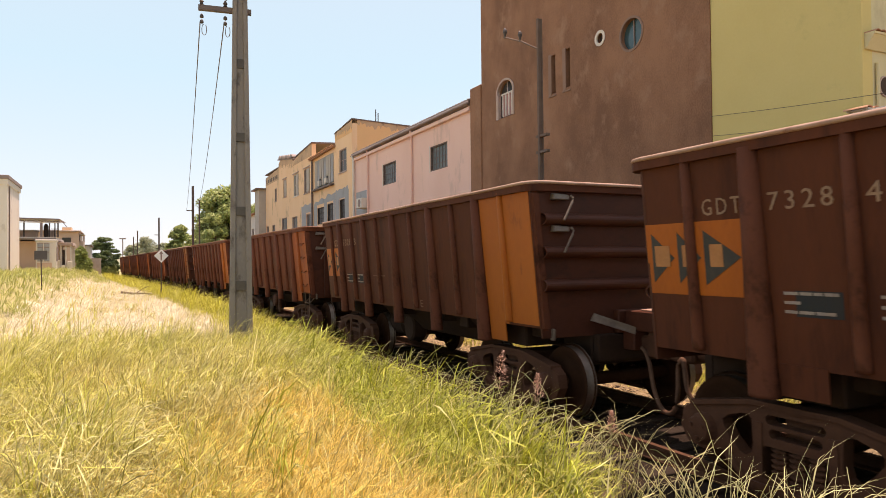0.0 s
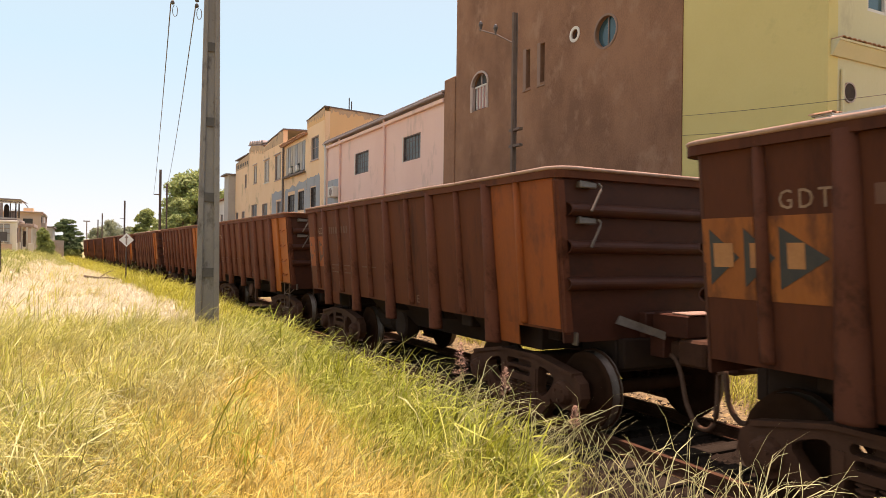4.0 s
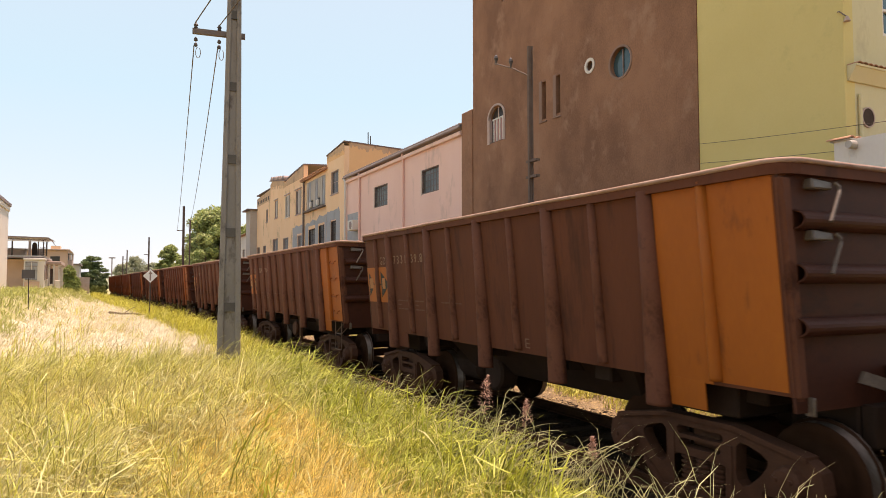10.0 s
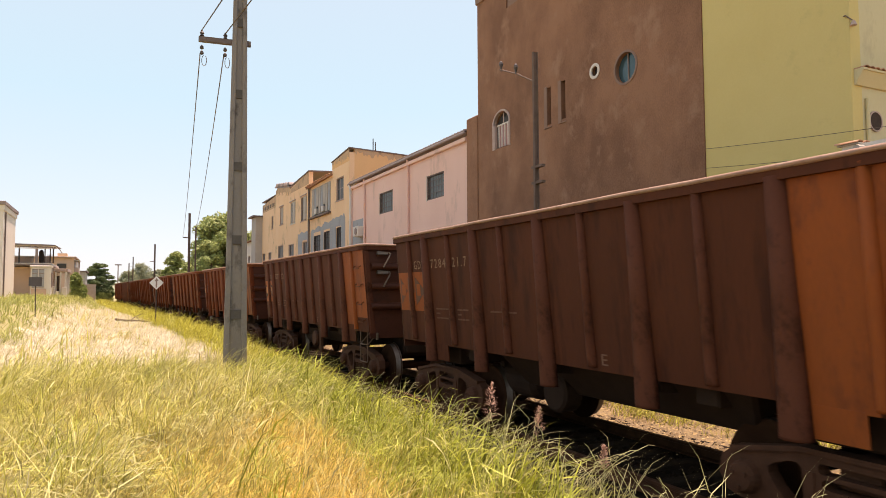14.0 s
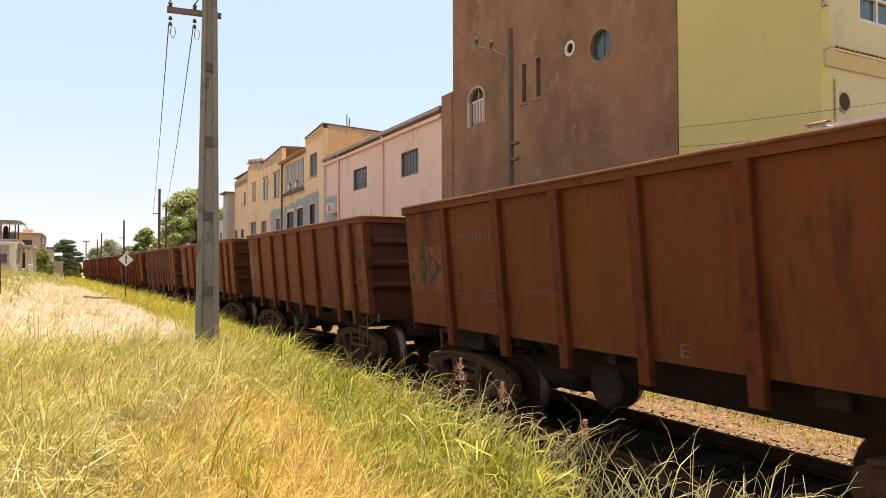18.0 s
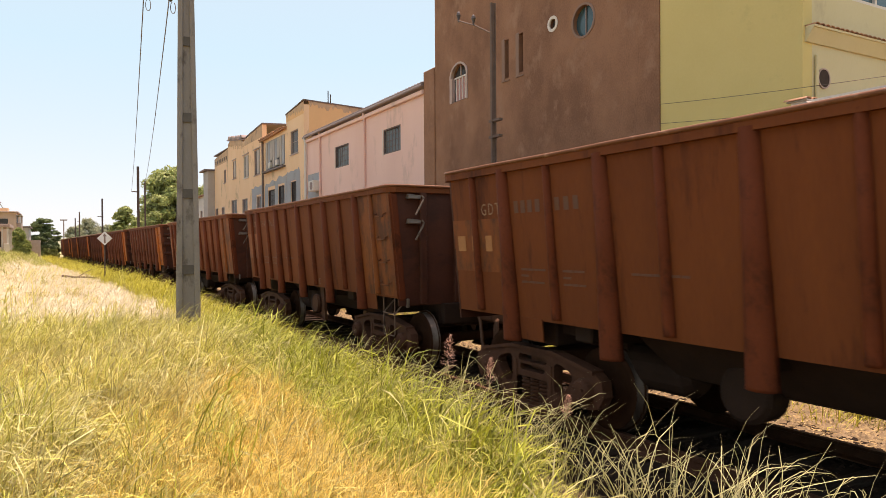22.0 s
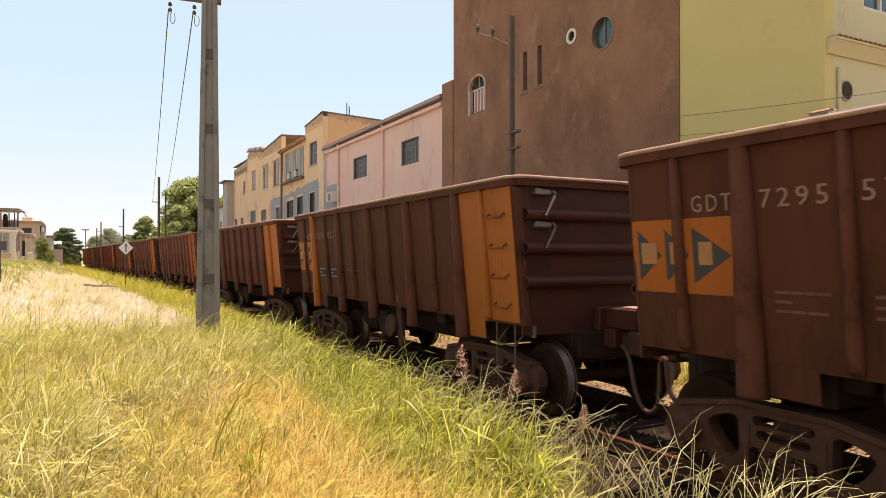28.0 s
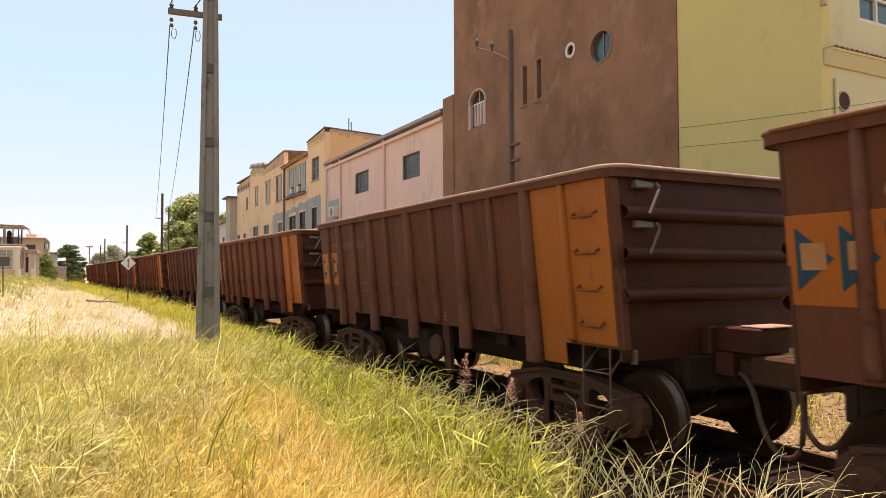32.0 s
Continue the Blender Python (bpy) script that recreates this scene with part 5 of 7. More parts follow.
def yellow_building():
    b = thing("yellow_building", "plain yellow rendered house wall beside the brown house", "building")
    part("facade", _box(XF + 0.03, XF + 0.33, 7.72, 11.126, -0.2, 13.0), YELLOW, b, "flat yellow painted render")
    part("corner_strip", _box(XF + 0.024, XF + 0.1, 7.705, 7.76, -0.2, 13.0, 0.01), YELLOW, b)
    # return wall that faces down the line
    holes = [(13.25, 15.2, 6.45, 7.6)]
    bm = B()
    ys = [(XF + 0.33, 13.25, -0.2, 13.0), (15.2, 24.0, -0.2, 13.0), (13.25, 15.2, -0.2, 6.45), (13.25, 15.2, 7.6, 13.0)]
    for a, c, d, e in ys:
        bx(bm, a, c, 7.722, 7.95, d, e)
    part("return_wall", bm, CREAM, b, "cream rendered return wall with rain streaks")
    w = part("green_window", _box(13.25, 15.2, 7.80, 7.81, 6.45, 7.6), GLASS, b)
    bm = B()
    for x in (13.25, 13.85, 14.5, 15.14):
        bx(bm, x, x + 0.06, 7.74, 7.80, 6.45, 7.6)
    bx(bm, 13.31, 15.14, 7.745, 7.795, 6.45, 6.52)
    bx(bm, 13.31, 15.14, 7.745, 7.795, 6.95, 7.0)
    part("window_frame", bm, TRIM, w)
    # tiled ledge
    ledge = part("tiled_ledge", _box(XF + 0.10, 20.0, 7.52, 7.72, 5.66, 5.70), CREAM, b, "small sloping ledge with terracotta tiles")
    bm = B()
    hexa(bm, [(XF + 0.10, 7.68, 5.42), (20, 7.68, 5.42), (20, 7.718, 5.42), (XF + 0.10, 7.718, 5.42)], [(XF + 0.10, 7.54, 5.658), (20, 7.54, 5.658), (20, 7.718, 5.658), (XF + 0.10, 7.718, 5.658)])
    part("cornice", bm, CREAM, ledge)
    bm = B()
    n = 6
    out = [(0.075 * math.cos(math.pi * i / n), 0.042 * math.sin(math.pi * i / n)) for i in range(n + 1)]
    inn = [(0.06 * math.cos(math.pi * i / n), 0.030 * math.sin(math.pi * i / n)) for i in range(n, -1, -1)]
    extrude_outline(bm, out + inn, "y", 7.50, 7.718)
    me = mesh_of("roof_tile", bm, TILE)
    for i in range(42):
        part("roof_tile", me, TILE, ledge, at=pose(XF + 0.18 + i * 0.155, 0, 5.70))
    # down pipe and oval window
    bm = B()
    tube(bm, [(12.42, 7.68, -0.1), (12.42, 7.68, 5.2)], 0.035, 8)
    part("down_pipe", bm, CREAM, b)
    bm = B()
    lathe(bm, [(7.70, 0.17), (7.721, 0.17)], "y", 24, (12.68, 0, 4.80))
    ow = part("round_vent", bm, VENTDARK, b)
    bm = B()
    for i in range(24):
        a0, a1 = 2 * math.pi * i / 24, 2 * math.pi * (i + 1) / 24
        pts = [(12.68 + r * math.cos(a), 4.80 + r * math.sin(a)) for r, a in ((0.17, a0), (0.195, a0), (0.195, a1), (0.17, a1))]
        hexa(bm, [(p[0], 7.69, p[1]) for p in pts], [(p[0], 7.735, p[1]) for p in pts])
    bmesh.ops.recalc_face_normals(bm, faces=bm.faces[:])
    part("vent_ring", bm, ARCHTRIM, ow)
    part("back_walls", _box(XF + 11.7, XF + 12, 7.95, 11.12, -0.2, 12.6), CREAM, b)
    part("roof", _box(XF + 0.33, XF + 11.7, 7.95, 11.12, 12.4, 12.6), GREYWALL, b)
    # small spotlight on a thin arm
    bm = B()
    tube(bm, [(XF + 0.02, 7.80, 6.72), (XF - 0.03, 7.74, 6.70), (XF + 0.05, 7.66, 6.60)], 0.012, 6)
    arm = part("spotlight_arm", bm, GUTTER, b)
    bm = B()
    lathe(bm, [(6.50, 0.055), (6.51, 0.06), (6.57, 0.035), (6.60, 0.02)], "z", 12, (XF + 0.06, 7.65, 0))
    part("spotlight", bm, ARCHTRIM, arm)


yellow_building()


def white_annex():
    b = thing("white_outbuilding", "low white rendered outbuilding with a clay tile coping", "building")
    bm = B()
    bx(bm, 10.6, 19.0, 6.75, 7.0, -0.15, 4.0)
    bx(bm, 10.6, 10.85, 3.0, 6.748, -0.15, 4.0)
    part("wall", bm, WHITEWALL, b, "white render with peeling stains")
    cop = part("coping", _box(10.56, 19.1, 6.70, 7.05, 4.0, 4.025), GREYWALL, b)
    bm = B()
    n = 6
    out = [(0.075 * math.cos(math.pi * i / n), 0.040 * math.sin(math.pi * i / n)) for i in range(n + 1)]
    inn = [(0.06 * math.cos(math.pi * i / n), 0.028 * math.sin(math.pi * i / n)) for i in range(n, -1, -1)]
    extrude_outline(bm, out + inn, "y", 6.68, 7.08)
    me = mesh_of("coping_tile", bm, TILE)
    for i in range(50):
        part("coping_tile", me, TILE, cop, at=pose(10.60 + i * 0.165, random.uniform(-0.02, 0.02), 4.025))
    bm = B()
    lathe(bm, [(10.44, 0.06), (10.50, 0.07), (10.58, 0.07)], "x", 12, (0, 6.66, 3.90))
    part("coping_end", bm, GREYWALL, b)


white_annex()


def pink_shed():
    b = thing("pink_warehouse", "long pink rendered warehouse with barred windows and a sheet roof", "building")
    y0, y1, top = 22.6, 36.6, 7.55
    holes = [(24.66, 26.34, 5.50, 6.55), (30.3, 32.1, 5.50, 6.55)]
    bm = B()
    wall_with_holes(bm, XF, XF + 0.3, y0, y1, -0.2, top, holes)
    part("facade", bm, PINK, b, "faded pink render")
    for h in holes:
        w = window(b, *h, bars=5, rows=3, glass=BARGLASS, frame=GUTTER, sill=False)
        part("reveal_trim", _box(XF - 0.012, XF + 0.05, h[1] + 0.002, h[1] + 0.06, h[2] - 0.04, h[3] + 0.04), TRIM, w)
    # sloping sheet roof with gutter
    bm = B()
    hexa(bm, [(XF - 0.14, y0 - 0.05, 7.70), (XF + 6.0, y0 - 0.05, 9.0), (XF + 6.0, y1 + 0.15, 9.0), (XF - 0.14, y1 + 0.15, 7.70)],
         [(XF - 0.14, y0 - 0.05, 7.77), (XF + 6.0, y0 - 0.05, 9.05), (XF + 6.0, y1 + 0.15, 9.05), (XF - 0.14, y1 + 0.15, 7.77)])
    r = part("roof", bm, ROOFMETAL, b, "grey corrugated roof sheets")
    bm = B()
    for i in range(56):
        y = y0 + i * 0.25
        tube(bm, [(XF - 0.17, y, 7.77), (XF + 6.0, y, 9.05)], 0.018, 5)
    part("corrugation", bm, ROOFMETAL, r)
    part("gutter", _box(XF - 0.20, XF - 0.06, y0 - 0.05, y1 + 0.2, 7.59, 7.695, 0.03), ROOFMETAL, b)
    part("eave_band", _box(XF - 0.12, XF - 0.002, y0, y1, 7.34, 7.50, 0.02), PINK, b)
    for y in (28.23, 34.2):
        bm = B()
        tube(bm, [(XF - 0.08, y, -0.1), (XF - 0.08, y, 7.3), (XF - 0.12, y, 7.62)], 0.055, 8)
        part("down_pipe", bm, PINK, b)
    bm = B()
    tube(bm, [(XF - 0.12, 36.45, -0.1), (XF - 0.12, 36.45, 7.4), (XF - 0.14, 36.6, 7.62)], 0.07, 8)
    part("down_pipe", bm, TRIM, b)
    bm = B()
    bx(bm, XF + 11.7, XF + 12, y0, y1, -0.2, 8)
    bx(bm, XF + 0.3, XF + 11.7, y1 - 0.3, y1, -0.2, 7.8)
    part("back_walls", bm, PINK, b)
    bm = B()
    bx(bm, XF - 0.42, XF - 0.02, 34.3, 35.1, 4.55, 5.1)
    u = part("air_conditioner", soften(bm, 0.03), TRIM, b)
    bm = B()
    lathe(bm, [(XF - 0.44, 0.2), (XF - 0.425, 0.21)], "x", 16, (0, 34.6, 4.82))
    part("fan_grille", bm, FRAME, u)
    # grey service patch at the far end
    part("grey_patch", _box(XF - 0.014, XF + 0.02, 34.4, 36.3, 4.0, 5.55), BLUEWALL, b)


pink_shed()


def ragged(bm, y0, y1, z0, tops, x0, x1):
    """A thin coat of paint or a worn edge with an uneven top: tops (y, z) from y0 to y1."""
    extrude_outline(bm, [(y0, z0), (y1, z0)] + [(y, z) for y, z in reversed(tops)], "x", x0, x1)


def ochre_row():
    # tower house
    t = thing("ochre_tower_house", "ochre tower house with orange side wall and patched grey-blue paint", "building")
    bm = B()
    holes = [(38.1, 39.57, 7.04, 8.42), (38.53, 39.51, 4.2, 5.44)]
    wall_with_holes(bm, XF + 0.002, XF + 0.3, 37.0, 40.4, -0.2, 9.60, holes)
    part("facade", bm, OCHRE, t)
    window(t, *holes[0], bars=1, rows=1, glass=GLASSDARK, frame=ARCHTRIM)
    window(t, *holes[1], bars=3, rows=2, glass=GLASSDARK, frame=STEEL_DARK, sill=False)
    for a, c, tops in ((37.75, 38.50, [(37.75, 5.9), (38.0, 6.2), (38.3, 6.05), (38.50, 6.12)]), (39.55, 40.39, [(39.55, 6.1), (39.9, 6.02), (40.2, 6.10), (40.39, 6.0)])):
        bm = B()
        ragged(bm, a, c, 3.0, tops, XF - 0.006, XF + 0.001)
        part("blue_paint", bm, BLUEWALL, t, "patchy grey-blue paint")
    bm = B()
    ragged(bm, 38.5, 39.55, 5.5, [(38.5, 6.12), (39.0, 6.05), (39.55, 6.1)], XF - 0.006, XF + 0.001)
    part("blue_paint", bm, BLUEWALL, t, "patchy grey-blue paint")
    bm = B()
    extrude_outline(bm, [(XF + 0.3, -0.2), (XF + 9, -0.2), (XF + 9, 9.3), (XF + 0.3, 9.85)], "y", 37.0, 37.25)
    part("side_wall", bm, OCHRE_BRIGHT, t, "orange-ochre side wall, darker and stained at the top")
    bm = B()
    hexa(bm, [(XF - 0.04, 36.94, 9.82), (XF - 0.04, 40.5, 9.55), (XF + 9.1, 40.5, 9.20), (XF + 9.1, 36.9, 9.40)],
         [(XF - 0.05, 36.94, 9.88), (XF - 0.05, 40.5, 9.60), (XF + 9.1, 40.5, 9.25), (XF + 9.1, 36.9, 9.45)])
    part("roof_edge", bm, GUTTER, t)
    bm = B()
    ragged(bm, 37.0, 40.4, 9.1, [(37.0, 9.6), (40.4, 9.48)], XF - 0.008, XF + 0.001)
    part("stained_band", bm, OCHRE_BRIGHT, t, "darker rain-stained plaster under the roof edge")
    rng = random.Random(8)
    bm = B()
    low = [(XF + 0.31 + 0.094 * i, 9.82 - 0.0057 * i - rng.choice((0.10, 0.16, 0.22, 0.34)) - rng.uniform(0, 0.10)) for i in range(90)]
    extrude_outline(bm, low + [(XF + 8.7, 9.31), (XF + 0.31, 9.84)], "y", 36.988, 36.999)
    part("mould_stain", bm, MOULD, t, "dark rain stain running down from the roof edge")
    bm = B()
    low = [(37.0 + 0.068 * i, 9.48 - rng.choice((0.0, 0.06, 0.12, 0.24)) - rng.uniform(0, 0.08)) for i in range(51)]
    extrude_outline(bm, low + [(40.4, 9.53), (37.0, 9.78)], "x", XF - 0.014, XF - 0.009)
    part("mould_stain", bm, MOULD, t, "dark rain stain running down from the roof edge")
    for y, h in ((38.3, 1.1), (37.9, 0.8)):
        bm = B()
        tube(bm, [(XF + 1.9, y, 9.4), (XF + 1.9, y, 9.7 + h)], 0.03, 6)
        part("aerial", bm, STEEL_DARK, t)
    # balcony house
    b = thing("ochre_balcony_house", "ochre house with a long enclosed balcony and peeling blue-grey ground floor", "building")
    bm = B()
    holes = [(40.75, 45.2, 6.62, 8.5), (40.9, 42.2, 4.2, 5.39), (43.0, 44.6, 4.2, 5.3)]
    wall_with_holes(bm, XF + 0.002, XF + 0.3, 40.42, 45.95, -0.2, 8.85, holes)
    part("facade", bm, OCHRE, b)
    w = window(b, *holes[0], bars=0, rows=0, glass=GLASSDARK, frame=GREYWALL, sill=False)
    rng = random.Random(5)
    for i in range(8):
        y = 40.85 + i * 0.54
        part("shutter", _box(XF - 0.02, XF + 0.05, y, y + rng.uniform(0.36, 0.46), 6.70 + (0.5 if i in (2, 5) else 0), 8.42), GREYWALL if i % 3 else BLUEWALL, w)
    for i in (2, 5):
        y = 40.85 + i * 0.54
        part("planter_box", _box(XF - 0.18, XF - 0.022, y, y + 0.35, 6.70, 7.05, 0.02), TRIM, w)
    for h in holes[1:]:
        window(b, *h, bars=3, rows=2, glass=GLASSDARK, frame=STEEL_DARK, sill=False)
    bm = B()
    ragged(bm, 40.43, 45.4, 5.52, [(40.43, 6.0), (41.2, 5.9), (42.0, 6.05), (42.7, 5.75), (43.6, 5.92), (44.3, 5.7), (45.0, 5.78), (45.4, 5.6)], XF - 0.006, XF + 0.001)
    part("blue_paint", bm, BLUEWALL, b, "patchy grey-blue paint")
    for a, c in ((40.43, 40.85), (42.25, 42.95), (44.65, 45.4)):
        part("blue_paint", _box(XF - 0.006, XF + 0.001, a, c, 3.0, 5.518), BLUEWALL, b, "patchy grey-blue paint")
    part("balcony_edge", _box(XF - 0.22, XF - 0.002, 40.6, 45.4, 6.46, 6.58, 0.02), GUTTER, b)
    bm = B()
    tube(bm, [(XF - 0.09, 45.62, -0.1), (XF - 0.09, 45.62, 8.9)], 0.07, 8)
    part("drain_pipe", bm, GUTTER, b, "dark cast drain pipe")
    bm = B()
    hexa(bm, [(XF - 0.22, 40.3, 8.72), (XF - 0.22, 46.0, 8.62), (XF + 5, 46.0, 9.3), (XF + 5, 40.3, 9.4)], [(XF - 0.22, 40.3, 8.80), (XF - 0.22, 46.0, 8.70), (XF + 5, 46.0, 9.38), (XF + 5, 40.3, 9.48)])
    roof = part("roof", bm, TILE, b, "weathered clay roof")
    bm = B()
    out = [(0.11 * math.cos(math.pi * i / 6), 0.09 * math.sin(math.pi * i / 6)) for i in range(7)]
    inn = [(0.09 * math.cos(math.pi * i / 6), 0.07 * math.sin(math.pi * i / 6)) for i in range(6, -1, -1)]
    extrude_outline(bm, [(y, z) for y, z in out + inn], "x", XF - 0.28, XF + 0.3)
    me = mesh_of("roof_tile", bm, TILE)
    for i in range(24):
        part("roof_tile", me, TILE, roof, at=pose(rng.uniform(-0.05, 0.03), 40.4 + i * 0.235, 8.80 - i * 0.004 + rng.uniform(-0.01, 0.01)))
    # gabled houses
    g = thing("ochre_gabled_house", "old ochre house with a stepped gable and stained plaster", "building")
    bm = B()
    holes = [(46.56, 48.2, 6.6, 8.33), (49.82, 51.39, 6.67, 8.32), (53.8, 54.97, 6.94, 8.34), (50.26, 51.95, 4.1, 5.17), (53.7, 55.62, 4.1, 5.3), (46.4, 47.6, 4.0, 5.1)]
    wall_with_holes(bm, XF + 0.002, XF + 0.3, 46.0, 56.7, -0.2, 8.9, holes)
    part("facade", bm, OCHRE, g, "ochre plaster with damp stains")
    for i, h in enumerate(holes):
        w = window(g, *h, bars=1, rows=1 if i < 3 else 0, glass=GLASSDARK, frame=ARCHTRIM if i != 1 else TRIM)
        if i < 3:
            part("shutter_leaf", _box(XF - 0.05, XF + 0.015, h[0] + 0.06, h[0] + (h[1] - h[0]) * 0.45, h[2] + 0.06, h[3] - 0.06), GREYWALL, w)
            part("hood", _box(XF - 0.07, XF - 0.002, h[0] - 0.1, h[1] + 0.1, h[3] + 0.03, h[3] + 0.12, 0.02), ARCHTRIM, w)
    bm = B()
    ragged(bm, 46.05, 46.38, 3.0, [(46.05, 5.7), (46.38, 5.8)], XF - 0.006, XF + 0.001)
    part("blue_paint", bm, BLUEWALL, g, "patchy grey-blue paint")
    bm = B()
    ragged(bm, 46.4, 48.95, 5.2, [(46.4, 5.8), (47.2, 5.72), (47.9, 5.85), (48.5, 5.7), (48.95, 5.75)], XF - 0.006, XF + 0.001)
    part("blue_paint", bm, BLUEWALL, g, "patchy grey-blue paint")
    part("blue_paint", _box(XF - 0.006, XF + 0.001, 47.66, 48.95, 3.0, 5.198), BLUEWALL, g, "patchy grey-blue paint")
    bm = B()
    extrude_outline(bm, [(46.0, 8.902), (56.7, 8.902), (56.7, 9.9), (55.5, 10.25), (53.0, 10.0), (51.5, 9.4), (48.5, 9.75), (46.0, 9.9)], "x", XF + 0.002, XF + 0.3)
    part("gable", bm, OCHRE, g)
    bm = B()
    ragged(bm, 46.0, 51.4, 9.05, [(46.0, 9.85), (48.5, 9.7), (51.4, 9.35)], XF - 0.008, XF + 0.001)
    part("stained_band", bm, MOULD, g, "grey mould-stained gable edge")
    rng = random.Random(9)
    bm = B()
    low = [(51.42 + 0.088 * i, 9.28 + 0.0095 * i - rng.choice((0.0, 0.08, 0.16, 0.32)) - rng.uniform(0, 0.08)) for i in range(60)]
    extrude_outline(bm, low + [(56.69, 9.85), (55.5, 10.15), (53.0, 9.92), (51.5, 9.36)], "x", XF - 0.008, XF + 0.001)
    part("mould_stain", bm, MOULD, g, "dark rain stain running down from the roof edge")
    bm = B()
    hexa(bm, [(XF - 0.05, 45.9, 9.88), (XF - 0.05, 50.6, 9.58), (XF + 6, 50.6, 9.8), (XF + 6, 45.9, 10.1)], [(XF - 0.05, 45.9, 9.97), (XF - 0.05, 50.6, 9.67), (XF + 6, 50.6, 9.92), (XF + 6, 45.9, 10.22)])
    part("roof", bm, GUTTER, g, "dark weathered roof edge")
    bm = B()
    hexa(bm, [(XF - 0.05, 51.5, 9.55), (XF - 0.05, 56.9, 10.2), (XF + 6, 56.9, 10.5), (XF + 6, 51.5, 10.9)], [(XF - 0.05, 51.5, 9.64), (XF - 0.05, 56.9, 10.29), (XF + 6, 56.9, 10.62), (XF + 6, 51.5, 11.02)])
    r = part("roof", bm, ROOFMETAL, g, "pale weathered roof sheets")
    for i in range(6):
        bm = B()
        n = 8
        extrude_outline(bm, [(51.9 + i * 0.8 + 0.42 * math.cos(math.pi * q / n), 9.72 + i * 0.09 + 0.28 * math.sin(math.pi * q / n)) for q in range(n + 1)], "x", XF - 0.1, XF + 4)
        part("barrel_sheet", bm, ARCHTRIM if i % 2 else ROOFMETAL, r)
    e = thing("ochre_end_house", "plain ochre end house with a grey stained upper band", "building")
    bm = B()
    hs = [(57.54, 58.33, 6.9, 7.99), (58.2, 59.4, 4.0, 4.95), (60.8, 62.0, 4.0, 4.95)]
    wall_with_holes(bm, XF + 0.002, XF + 0.3, 56.72, 62.2, -0.2, 8.6, hs)
    part("facade", bm, OCHRE, e)
    for h in hs:
        window(e, *h, bars=1, rows=0, glass=GLASSDARK, frame=ARCHTRIM)
    bm = B()
    extrude_outline(bm, [(56.72, 8.602), (62.2, 8.602), (62.2, 9.3), (56.72, 9.55)], "x", XF, XF + 0.3)
    part("upper_band", bm, MOULD, e, "dark mould-stained plaster band")
    for i in range(7):
        part("vent_slot", _box(XF - 0.012, XF + 0.002, 57.2 + i * 0.7, 57.55 + i * 0.7, 8.75, 9.05), CONCRETE_DARK, e)
    part("roof_edge", _box(XF - 0.05, XF + 5, 56.75, 62.3, 9.56, 9.64), GUTTER, e)
    part("side_wall", _box(XF + 0.3, XF + 9, 61.9, 62.2, -0.2, 9.2), OCHRE, e)
    part("side_annex", _box(XF - 0.6, XF + 3, 62.21, 64.2, -0.2, 8.3), GREYWALL, e)
    part("annex_roof", _box(XF - 0.9, XF + 3.2, 62.0, 64.5, 8.302, 8.42), GUTTER, e)
    n = thing("pink_end_house", "low pale house at the end of the ochre row", "building")
    bm = B()
    hs = [(66.5, 67.6, 3.9, 5.0), (69.5, 70.7, 3.9, 5.0)]
    wall_with_holes(bm, XF - 0.3, XF, 64.6, 73.0, -0.2, 6.3, hs)
    part("facade", bm, WHITEWALL, n)
    for h in hs:
        window(n, *h, x=XF - 0.3, bars=1, rows=0, glass=GLASSDARK, frame=ARCHTRIM)
    bm = B()
    hexa(bm, [(XF - 0.6, 64.5, 6.302), (XF + 4, 64.5, 7.4), (XF + 4, 73.2, 7.4), (XF - 0.6, 73.2, 6.302)], [(XF - 0.6, 64.5, 6.40), (XF + 4, 64.5, 7.5), (XF + 4, 73.2, 7.5), (XF - 0.6, 73.2, 6.40)])
    part("roof", bm, TILE, n)


ochre_row()


